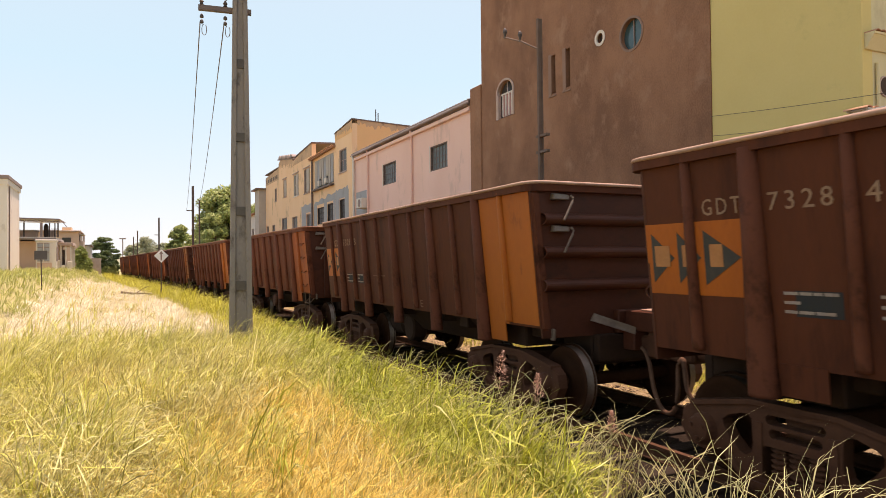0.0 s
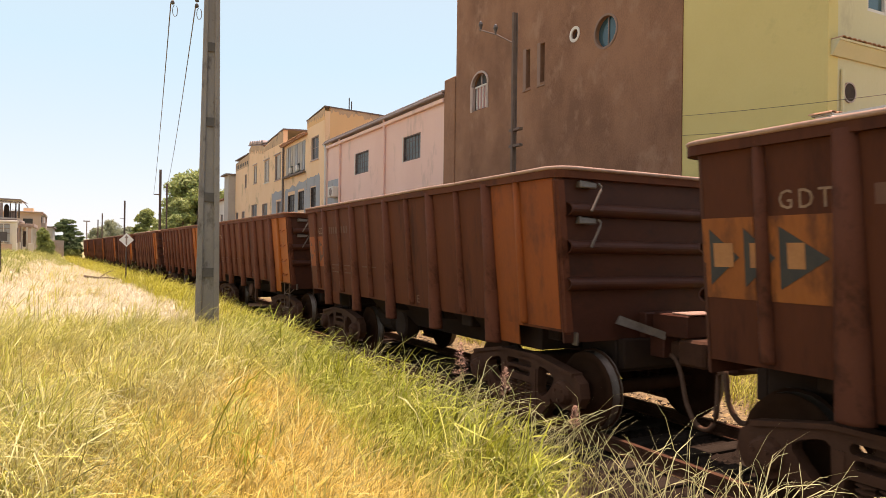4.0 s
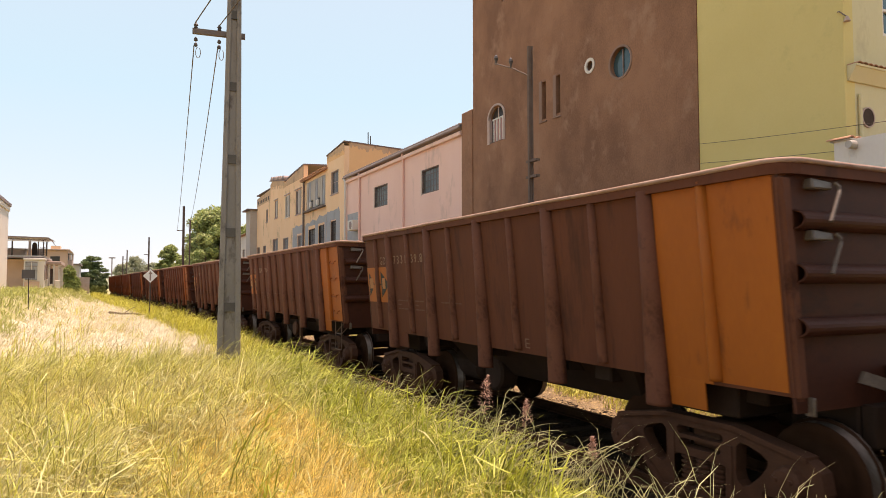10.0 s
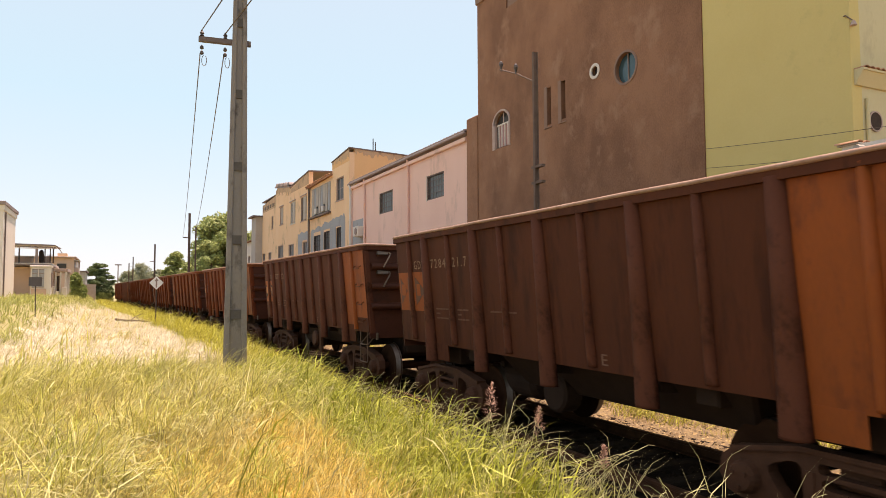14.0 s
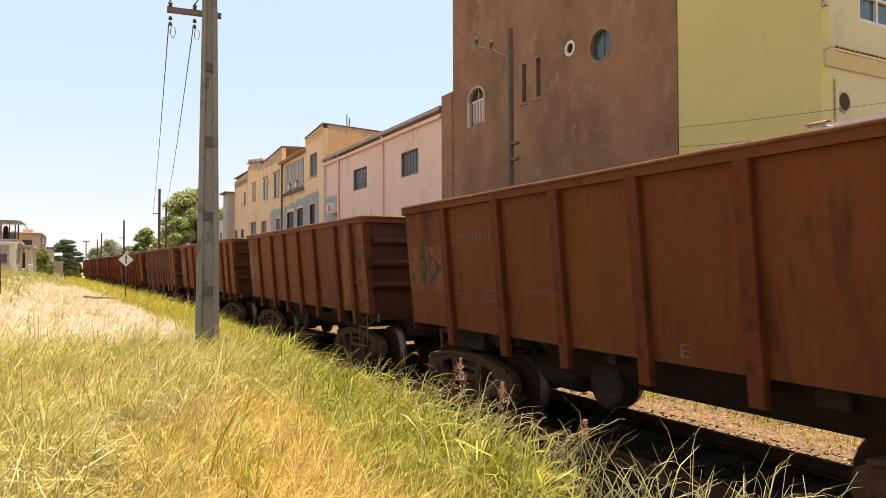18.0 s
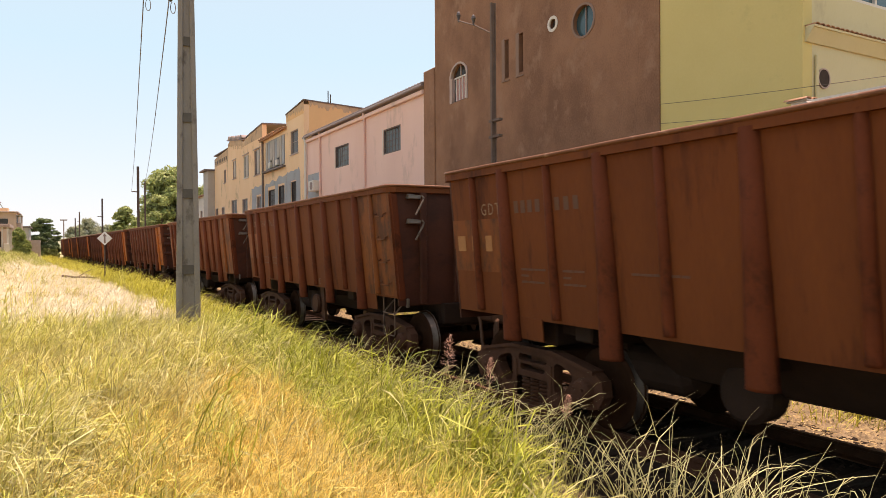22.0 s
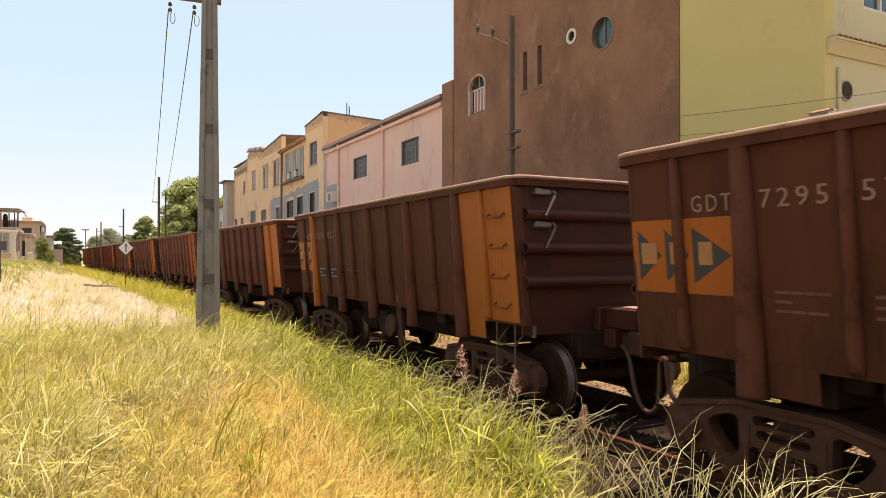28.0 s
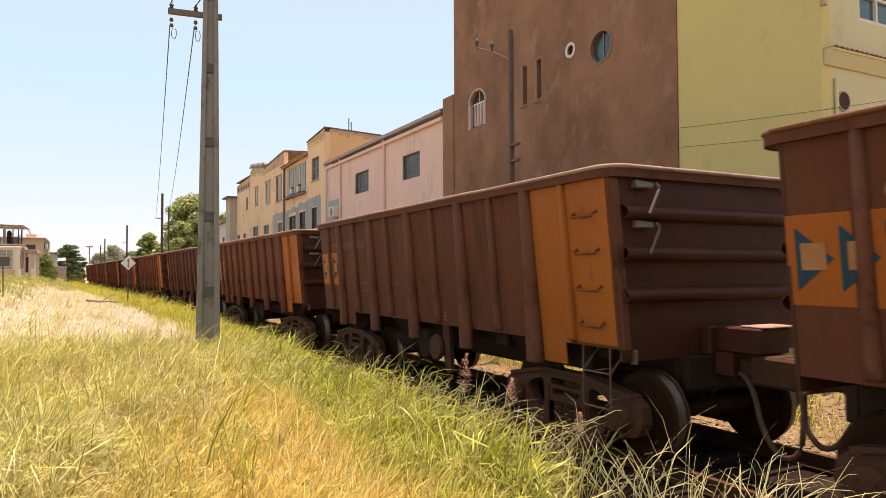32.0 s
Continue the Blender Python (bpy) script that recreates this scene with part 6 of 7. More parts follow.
# ---- houses on the bank across the path ----
def left_houses():
    w = thing("white_house_block", "plain off-white rendered two-storey block with a dark roof edge", "house")
    part("wall_block", _box(-14.0, -6.30, 50.0, 56.0, 0.6, 7.0), WHITEWALL, w, "cream painted wall")
    part("corner_band", _box(-6.5, -6.28, 49.97, 50.2, 0.6, 7.0), WHITEWALL, w)
    part("roof_edge", _box(-14.2, -6.15, 49.8, 56.2, 7.10, 7.35, 0.03), ROOFMETAL, w)
    part("cornice", _box(-14.1, -6.22, 49.9, 56.1, 6.78, 7.098), WHITEWALL, w)
    part("small_window", _box(-7.9, -7.3, 49.96, 50.02, 2.6, 3.9), GLASSDARK, w)
    bm = B()
    tube(bm, [(-6.22, 50.5, 0.6), (-6.22, 50.5, 6.7)], 0.05, 6)
    part("down_pipe", bm, GUTTER, w)

    h = thing("veranda_house", "low peach house with a steel truss canopy on its roof terrace", "house")
    part("wall_block", _box(-13, -5.15, 65.0, 73.0, 0.6, 3.7), PEACH, h)
    part("roof_slab", _box(-13.2, -4.65, 63.9, 73.2, 3.80, 4.0, 0.03), GREYWALL, h)
    part("slab_edge", _box(-13.2, -4.62, 63.86, 63.898, 3.78, 3.88), GUTTER, h)
    # bay with a big grey window, parapet over it
    part("bay", _box(-6.02, -4.60, 63.6, 64.998, 0.6, 3.60), WHITEWALL, h)
    part("bay_band", _box(-6.08, -4.52, 63.5, 64.9, 3.602, 3.78, 0.03), TRIM, h)
    # the pane's flat grey-blue paint stands in for the sky's reflection
    bw = part("bay_window", _box(-5.94, -5.04, 63.55, 63.598, 2.0, 3.45), BLUEWALL, h, "bay window coloured pale grey for reflected sky")
    for z in (2.0, 2.72, 3.1, 3.42):
        part("mullion", _box(-5.96, -5.02, 63.52, 63.549, z, z + 0.05), FRAME, bw)
    for x in (-5.96, -5.5, -5.06):
        part("mullion", _box(x, x + 0.05, 63.50, 63.519, 2.0, 3.47), TRIM, bw)
    part("side_window", _box(-4.598, -4.55, 63.9, 64.7, 2.0, 3.2), FRAME, h)
    part("bay_wall", _box(-5.95, -4.9, 63.54, 63.598, 0.7, 1.9), PEACH, h)
    # porch: slab, columns, low white wall
    part("porch_roof", _box(-4.75, -3.55, 66.5, 72.0, 3.35, 3.62, 0.03), ARCHTRIM, h, "sagging porch roof")
    for x, y in ((-4.45, 66.7), (-4.1, 66.7), (-3.72, 66.7), (-3.72, 69.0), (-3.72, 71.5)):
        part("porch_column", _box(x - 0.06, x + 0.06, y - 0.06, y + 0.06, 0.7, 3.35), TRIM, h)
    part("porch_back", _box(-4.7, -4.6, 66.6, 72.0, 0.7, 3.349), ARCHTRIM, h)
    part("door", _box(-4.36, -4.16, 66.62, 66.66, 0.9, 3.0), VENTDARK, h)
    for a, c, z in ((-4.9, -4.5, 2.1), (-4.42, -4.15, 1.7), (-3.98, -3.60, 2.0)):
        part("white_wall_piece", _box(a, c, 66.3, 66.45, 0.7, z, 0.02), WHITEWALL, h, "broken white garden wall")
    # roof terrace: columns, water tank, stair hut, truss canopy
    for x, r in ((-12.5, .06), (-10.0, .06), (-6.90, .05), (-5.69, .09), (-5.10, .04), (-4.72, .04), (-4.50, .05)):
        part("canopy_post", _box(x - r, x + r, 64.1, 64.1 + 2 * r, 4.0, 5.28), ROOFMETAL if r > .08 else STEEL_DARK, h)
    bm = B()
    lathe(bm, [(4.0, 0.17), (4.2, 0.19), (4.9, 0.18), (5.05, 0.12), (5.12, 0.05)], "z", 12, (-5.42, 65.0, 0))
    part("water_tank", bm, VENTDARK, h, "dark upright water tank")
    part("stair_hut", _box(-7.9, -6.2, 66.0, 67.5, 4.0, 4.55), PEACH, h)
    part("hut_roof", _box(-8.0, -6.1, 65.9, 67.6, 4.552, 4.65), TRIM, h)
    part("parapet_block", _box(-5.3, -4.8, 65.5, 66.3, 4.0, 4.62), ARCHTRIM, h)
    for i in range(9):
        x = -4.95 + i * 0.06
        part("railing_bar", _box(x, x + 0.018, 63.95, 63.968, 4.0, 4.7), STEEL_DARK, h)
    bm = B()
    n = 22
    for i in range(n):
        x = -13.0 + i * 0.4
        tube(bm, [(x, 64.1, 5.25 - i * 0.004), (x + 0.2, 64.1, 5.46 - i * 0.004), (x + 0.4, 64.1, 5.25 - i * 0.004)], 0.022, 5)
    tube(bm, [(-13, 64.1, 5.26), (-4.3, 64.1, 5.17)], 0.03, 5)
    tube(bm, [(-13, 64.1, 5.48), (-4.3, 64.1, 5.38)], 0.03, 5)
    part("truss", bm, TRIM, h, "pale steel lattice truss")
    bm = B()
    hexa(bm, [(-13.2, 63.9, 5.52), (-4.25, 63.9, 5.40), (-4.25, 70, 5.5), (-13.2, 70, 5.72)], [(-13.2, 63.9, 5.66), (-4.4, 63.9, 5.50), (-4.4, 70, 5.6), (-13.2, 70, 5.82)])
    part("canopy", bm, ROOFMETAL, h, "grey-brown sheet canopy")
    bm = B()
    tube(bm, [(-4.3, 64.1, 5.4), (-4.05, 64.6, 5.1), (-3.95, 65.2, 4.9)], 0.03, 5)
    part("loose_strut", bm, ROOFMETAL, h)

    k = thing("peach_house", "peach two-storey house behind the veranda house", "house")
    part("wall_block", _box(-9.5, -3.95, 85.0, 93.0, 0.5, 5.35), PEACH, k)
    part("roof_slab", _box(-9.7, -3.75, 84.6, 93.2, 5.352, 5.48, 0.02), ARCHTRIM, k)
    part("roof_block", _box(-5.6, -4.7, 85.4, 87.5, 5.482, 5.85), OCHRE, k)
    part("balcony", _box(-3.948, -3.5, 85.3, 88.0, 3.4, 4.3, 0.02), ARCHTRIM, k)
    part("balcony_roof", _box(-3.948, -3.45, 85.2, 88.2, 5.0, 5.12), GREYWALL, k)
    for y in (85.4, 87.8):
        part("balcony_post", _box(-3.6, -3.5, y, y + 0.1, 4.302, 4.998), ARCHTRIM, k)
    part("window", _box(-5.6, -4.7, 84.95, 84.998, 3.7, 4.7), GLASSDARK, k)
    part("side_door", _box(-3.948, -3.9, 86.0, 87.2, 4.31, 4.98), GLASSDARK, k)
    q = thing("grey_house", "small grey flat-roofed house far down the path", "house")
    part("wall_block", _box(-8, -3.5, 105.0, 113.0, 0.4, 4.25), GREYWALL, q)
    part("roof", _box(-8.2, -3.3, 104.8, 113.2, 4.252, 4.45), GUTTER, q)
    part("window", _box(-4.6, -3.9, 104.95, 104.998, 2.6, 3.6), GLASSDARK, q)
    part("low_wall", _box(-3.498, -2.2, 106.0, 106.2, 0.2, 2.6), ARCHTRIM, q)


left_houses()


# ---- poles, signs, wires ----
def concrete_pole():
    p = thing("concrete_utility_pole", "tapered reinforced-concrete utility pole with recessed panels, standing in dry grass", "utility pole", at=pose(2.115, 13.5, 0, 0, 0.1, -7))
    h = 10.5
    w0, w1, d0, d1 = 0.170, 0.055, 0.14, 0.075       # half widths at the foot and the head

    def hw(z):
        k = z / h
        return w0 + (w1 - w0) * k, d0 + (d1 - d0) * k
    bm = B()
    a, c = hw(0), hw(h)
    # web
    hexa(bm, [(-a[0] + 0.05, -a[1] + 0.05, -0.4), (a[0] - 0.05, -a[1] + 0.05, -0.4), (a[0] - 0.05, a[1] - 0.05, -0.4), (-a[0] + 0.05, a[1] - 0.05, -0.4)],
         [(-c[0] + 0.03, -c[1] + 0.04, h), (c[0] - 0.03, -c[1] + 0.04, h), (c[0] - 0.03, c[1] - 0.04, h), (-c[0] + 0.03, c[1] - 0.04, h)])
    shaft = part("shaft", bm, CONCRETE, p)
    for s in (-1, 1):
        bm = B()
        hexa(bm, [(s * a[0] - 0.055, -a[1], -0.4), (s * a[0] + 0.055, -a[1], -0.4), (s * a[0] + 0.055, a[1], -0.4), (s * a[0] - 0.055, a[1], -0.4)],
             [(s * c[0] - 0.035, -c[1], h), (s * c[0] + 0.035, -c[1], h), (s * c[0] + 0.035, c[1], h), (s * c[0] - 0.035, c[1], h)])
        part("flange", soften(bm, 0.012), CONCRETE, shaft)
    # cross ribs take a darker concrete, shade of the recesses put into the colour
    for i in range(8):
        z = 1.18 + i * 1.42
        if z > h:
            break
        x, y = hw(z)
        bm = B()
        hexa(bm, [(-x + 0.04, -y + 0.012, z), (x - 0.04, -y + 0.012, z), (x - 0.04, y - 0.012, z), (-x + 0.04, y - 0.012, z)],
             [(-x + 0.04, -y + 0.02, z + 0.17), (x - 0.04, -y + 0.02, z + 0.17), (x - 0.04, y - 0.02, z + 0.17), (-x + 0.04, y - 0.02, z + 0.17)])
        part("bridge", bm, CONCRETE_DARK, shaft, "concrete cross rib, coloured dark for shade")
    # cross arm with strain insulators, built on the line of the wires
    bm = B()
    bx(bm, -0.76, 0.21, -0.045, 0.045, 6.595, 6.605)
    bx(bm, -0.76, 0.21, -0.045, -0.037, 6.52, 6.594)
    bx(bm, -0.76, 0.21, -0.045, 0.045, 6.51, 6.519)
    arm = part("cross_arm", bm, GUTTER, p, "steel channel cross arm")
    for x in (-0.70, -0.27):
        bm = B()
        lathe(bm, [(6.606, 0.012), (6.63, 0.04), (6.655, 0.025), (6.68, 0.045), (6.71, 0.025), (6.74, 0.012)], "z", 12, (x, 0.0, 0))
        part("insulator", bm, SIGNBLACK, arm)
        for dy, dz in ((0.06, 0.0), (0.15, -0.075)):
            bm = B()
            lathe(bm, [(6.38 + dz, 0.012), (6.40 + dz, 0.038), (6.44 + dz, 0.032), (6.465 + dz, 0.012)], "z", 10, (x, dy, 0))
            part("strain_insulator", bm, SIGNBLACK, arm)
        bm = B()
        pts = [(x + 0.045 + 0.045 * math.cos(a), 0.16 + 0.03 * math.sin(a), 6.20 + 0.12 * math.sin(a)) for a in [math.pi * (0.6 + 1.7 * i / 10) for i in range(11)]]
        tube(bm, pts, 0.007, 5)
        part("jumper", bm, WIRE, arm)
    return p


concrete_pole()


def wire(name, a, b, sag, r, label):
    bm = B()
    pts = []
    for i in range(25):
        k = i / 24
        p = Vector(a).lerp(Vector(b), k)
        p.z -= sag * 4 * k * (1 - k)
        pts.append(p)
    tube(bm, pts, r, 5)
    tagged(part(name, bm, WIRE), label, "wire", "overhead wires")


wire("overhead_wire", (1.42, 13.75, 6.34), (5.60, 66.0, 6.56), 0.5, 0.011, "thin dark overhead wire from the concrete pole")
wire("overhead_wire", (1.86, 13.75, 6.34), (6.10, 59.95, 6.95), 0.5, 0.011, "thin dark overhead wire from the concrete pole")
wire("overhead_wire", (1.42, 13.55, 6.72), (3.6, -12, 7.6), 0.4, 0.011, "thin dark overhead wire passing over the grass")
wire("overhead_wire", (1.86, 13.5, 6.72), (4.0, -12, 7.6), 0.4, 0.011, "thin dark overhead wire passing over the grass")
wire("service_wire", (11.95, 11.1, 4.86), (11.5, 4, 4.22), 0.05, 0.0055, "thin dark wire along the yellow house")
wire("service_wire", (11.95, 11.1, 4.42), (11.5, 4, 3.82), 0.05, 0.0055, "thin dark wire along the yellow house")


def old_post(x, y, h, r, arm, label, group="old line posts", mat=STEEL_DARK):
    p = thing("line_post", label, "post", at=pose(x, y, ground_z(x, y)), group=group)
    bm = B()
    bx(bm, -r, r, -r * 0.35, r * 0.35, -0.3, h)
    shaft = part("shaft", bm, mat, p)
    for a in (-r - 0.031, r + 0.001):
        part("flange", _box(a, a + 0.03, -r, r, -0.3, h), mat, shaft)
    if not arm and r > 0.05:
        bm = B()
        bx(bm, -0.55, 0.1, -r - 0.06, -r, h - 2.3, h - 2.22)
        part("cross_arm", bm, mat, p)
    if arm:
        bm = B()
        tube(bm, [(0, r, h - 0.75), (-0.1, 0.42, h - 0.52), (-0.12, 0.62, h - 0.40), (-0.14, 1.50, h - 0.02)], 0.020, 6)
        a = part("bracket", bm, mat, p)
        for dy, up in ((0.70, -0.08), (1.45, 0.22)):
            bm = B()
            lathe(bm, [(h - 0.30 + up, 0.015), (h - 0.2 + up, 0.03), (h - 0.12 + up, 0.06), (h - 0.06 + up, 0.045), (h - 0.02 + up, 0.02)], "z", 10, (-0.13, dy, 0))
            part("insulator", bm, SIGNBLACK, a)
        for z in (4.75, 4.35):
            bm = B()
            bx(bm, -r - 0.02, r + 0.02, -0.32, 0.14, z - ground_z(x, y), z - ground_z(x, y) + 0.06)
            part("band", bm, mat, p)
    return p


old_post(9.5, 14.21, 7.72 - ground_z(9.5, 14.21), 0.035, True, "old rail-steel line post with a curved insulator bracket", mat=POSTBROWN)
for _x, _y, _top, _r, _m in ((6.15, 66.0, 8.80, 0.07, POSTBROWN), (6.1, 60.0, 7.0, 0.03, POSTBROWN), (4.76, 96.0, 7.75, 0.065, POSTBROWN), (4.13, 180.0, 9.8, 0.10, POSTBROWN), (3.25, 180.0, 8.3, 0.09, POSTBROWN)):
    old_post(_x, _y, _top - ground_z(_x, _y), _r, False, "thin weathered line post behind the train" if _r < 0.05 else "weathered steel line post beyond the track", mat=_m)


def far_lamp():
    p = thing("street_lamp", "thin far street lamp with a flat head", "street lamp", at=pose(1.0, 200, 0))
    bm = B()
    tube(bm, [(0, 0, -0.5), (0, 0, 8.4)], 0.14, 6)
    part("pole", bm, ROOFMETAL, p)
    part("head", _box(-0.8, 0.8, -0.2, 0.2, 8.4, 8.7), ROOFMETAL, p)


far_lamp()


def diamond_sign():
    x, y = 1.83, 35.0
    s = thing("diamond_track_sign", "white diamond-shaped track sign on a thin post", "sign", at=pose(x, y, ground_z(x, y)))
    bm = B()
    tube(bm, [(0, 0, -0.2), (0, 0, 2.15)], 0.03, 8)
    part("post", bm, STEEL_DARK, s)
    bm = B()
    r = 0.32
    extrude_outline(bm, [(0, 2.07 - r), (r, 2.07), (0, 2.07 + r), (-r, 2.07)], "y", -0.045, -0.032)
    board = part("board", bm, SIGNWHITE, s)
    bm = B()
    bx(bm, -0.035, 0.035, -0.050, -0.046, 1.85, 2.2)
    extrude_outline(bm, [(-0.09, 2.16), (0.09, 2.16), (0, 2.30)], "y", -0.0505, -0.0465)
    part("arrow_mark", bm, FRAME, board)


diamond_sign()


def dark_board():
    x, y = -2.85, 32.0
    g = ground_z(x, y)
    s = thing("dark_board_sign", "small dark weathered board on a thin post on the grassy bank", "sign", at=pose(x, y, g))
    bm = B()
    tube(bm, [(0.03, 0, -0.2), (0, 0, 1.5)], 0.022, 6)
    part("post", bm, STEEL_DARK, s)
    part("board", _box(-0.23, 0.23, -0.05, -0.025, 1.24, 1.60), SIGNBLACK, s)


dark_board()


def fallen_log():
    l = thing("fallen_branch", "dead brown branch lying in the pale dry grass", "branch", at=pose(0.9, 39.5, ground_z(0.9, 39.5) + 0.12))
    bm = B()
    tube(bm, [(-0.75, 1.2, 0.05), (-0.2, 0.4, 0.0), (0.3, -0.6, 0.04), (0.8, -1.7, 0.0)], 0.07, 7, 0.03)
    part("limb", bm, BARK, l)
    bm = B()
    tube(bm, [(-0.1, 0.2, 0.0), (0.3, 0.3, 0.28), (0.6, 0.2, 0.4)], 0.03, 6, 0.01)
    tube(bm, [(0.4, -0.8, 0.0), (0.2, -1.2, 0.25)], 0.025, 6, 0.01)
    part("twig", bm, BARK, l)


fallen_log()


# ---- trees ----
def leaf_cloud(name, clumps, mat, n, size, seed, parent, flat=1.0):
    """Many small leaves in clumps (centre, radius): one mesh."""
    rng = np.random.default_rng(seed)
    w = np.array([c[3] ** 2 for c in clumps])
    idx = rng.choice(len(clumps), n, p=w / w.sum())
    c = np.array([k[:3] for k in clumps])[idx]
    r = np.array([k[3] for k in clumps])[idx]
    d = rng.normal(size=(n, 3))
    d /= np.linalg.norm(d, axis=1)[:, None]
    p = c + d * (r * rng.uniform(0.3, 1.12, n))[:, None] * (1, 1, flat)
    u = rng.normal(size=(n, 3))
    u[:, 2] *= 0.6
    u /= np.linalg.norm(u, axis=1)[:, None]
    v = np.cross(u, d + rng.normal(size=(n, 3)) * 0.5)
    v /= np.linalg.norm(v, axis=1)[:, None] + 1e-9
    s = size * rng.uniform(0.6, 1.3, n)[:, None]
    quad = np.stack([p - u * s, p + v * s * 0.5, p + u * s, p - v * s * 0.5], 1).reshape(-1, 3)
    me = bpy.data.meshes.new(name)
    me.from_pydata(quad.tolist(), [], np.arange(4 * n).reshape(-1, 4).tolist())
    me.materials.append(mat)
    return part(name, me, mat, parent)


def tree(x, y, h, spread, mat, leaves, size, seed, label, flat=0.85, name="tree", low=0.35, layered=False):
    """A tapered trunk with limbs and a crown of leaf clumps; layered: uneven spreading storeys of foliage."""
    rng = random.Random(seed)
    g = ground_z(x, y)
    t = thing(name, label, "tree", at=pose(x, y, g))
    bm = B()
    tube(bm, [(0, 0, -0.3), (0.1 * spread * rng.uniform(-1, 1), 0, h * 0.3), (0.06 * spread, 0.1, h * 0.66)], 0.03 * h, 9, 0.012 * h)
    part("trunk", bm, BARK, t)
    clumps = []
    for i in range(110 if not layered else 80):
        a = rng.uniform(0, 6.28)
        k = rng.random() ** 0.45
        if layered:
            u = rng.random()
            z = h * (low + (0.93 - low) * u) + 0.25 * math.sin(a * 2 + u * 5)
            ww = 1.1 - 0.65 * u * u
            r = spread * rng.uniform(0.14, 0.30)
        else:
            u = rng.random()
            z = h * (low + (0.93 - low) * u)
            ww = math.sqrt(max(0.04, 1 - (max(0.0, u - 0.35) / 0.66) ** 2)) * (0.8 + 0.2 * min(1, u / 0.3)) * (0.85 + 0.25 * noise.noise(Vector((math.cos(a) * 1.5 + seed, math.sin(a) * 1.5, u * 3))))
            r = spread * rng.uniform(0.13, 0.25)
        clumps.append((math.cos(a) * spread * k * ww * 0.88, math.sin(a) * spread * k * ww * 0.88, z, r))
    bm = B()
    for c in clumps[:14]:
        tube(bm, [(0, 0, h * 0.25), (c[0] * 0.5, c[1] * 0.5, (h * 0.35 + c[2]) / 2), c[:3]], 0.012 * h, 6, 0.003 * h)
    part("limb", bm, BARK, t)
    leaf_cloud("crown", clumps, mat, leaves, size, seed, t, flat)
    return t


tree(11.2, 80, 10.8, 4.6, LEAF_SUN, 44000, 0.185, 11, "broad sunlit green tree behind the ochre houses", low=0.12)
tree(9.2, 77, 7.4, 2.6, LEAF_SUN, 24000, 0.145, 12, "broad sunlit green tree behind the ochre houses", low=0.15)
tree(14.4, 79, 8.8, 3.4, LEAF_SUN, 16000, 0.19, 13, "broad sunlit green tree behind the ochre houses", low=0.15)
tree(7.2, 95, 7.2, 2.0, LEAF_MID, 18000, 0.15, 14, "yellow-green tree beside the line", low=0.2)
tree(8.8, 92, 5.6, 2.4, LEAF_MID, 18000, 0.15, 15, "yellow-green tree beside the line", low=0.15)
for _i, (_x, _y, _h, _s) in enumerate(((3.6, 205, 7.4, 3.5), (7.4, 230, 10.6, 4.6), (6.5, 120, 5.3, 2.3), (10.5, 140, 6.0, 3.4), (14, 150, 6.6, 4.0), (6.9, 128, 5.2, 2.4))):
    tree(_x, _y, _h, _s, LEAF_HAZE, 10000, 0.24, 20 + _i, "grey-green tree far along the line, haze in its colour", low=0.2)
tree(-2.2, 120, 5.9, 2.6, LEAF_DARK, 20000, 0.15, 31, "dark spreading tree at the end of the path", 0.4, low=0.2, layered=True)
tree(-3.5, 78, 2.6, 0.75, LEAF_MID, 4000, 0.14, 32, "green bush beside the veranda house", name="bush", low=0.1)
tree(-3.05, 82, 1.7, 0.7, LEAF_MID, 2600, 0.14, 34, "green bush beside the veranda house", name="bush", low=0.1)
tree(-1.7, 118, 1.7, 0.8, LEAF_MID, 2000, 0.16, 35, "low green bush at the end of the path", name="bush", low=0.05)
tree(-0.9, 123, 1.9, 0.9, LEAF_MID, 2000, 0.16, 36, "low green bush at the end of the path", name="bush", low=0.05)
tree(-0.6, 125, 3.0, 0.9, LEAF_DARK, 2000, 0.2, 33, "dark shrub beside the line", name="bush", low=0.1)


def far_hill():
    bm = B()
    pts = [(-400 + i * 40, 2 + 9 * math.exp(-((i - 12) / 4.0) ** 2) + 5 * math.exp(-((i - 18) / 3.0) ** 2)) for i in range(28)]
    a = [bm.verts.new((x, 1400, -6)) for x, z in pts]
    b = [bm.verts.new((x, 1450, z + 8)) for x, z in pts]
    for i in range(len(pts) - 1):
        bm.faces.new((a[i], a[i + 1], b[i + 1], b[i]))
    tagged(part("far_hills", bm, LEAF_HAZE), "low hills on the horizon, haze in their colour", "hills", kind="structure")


far_hill()


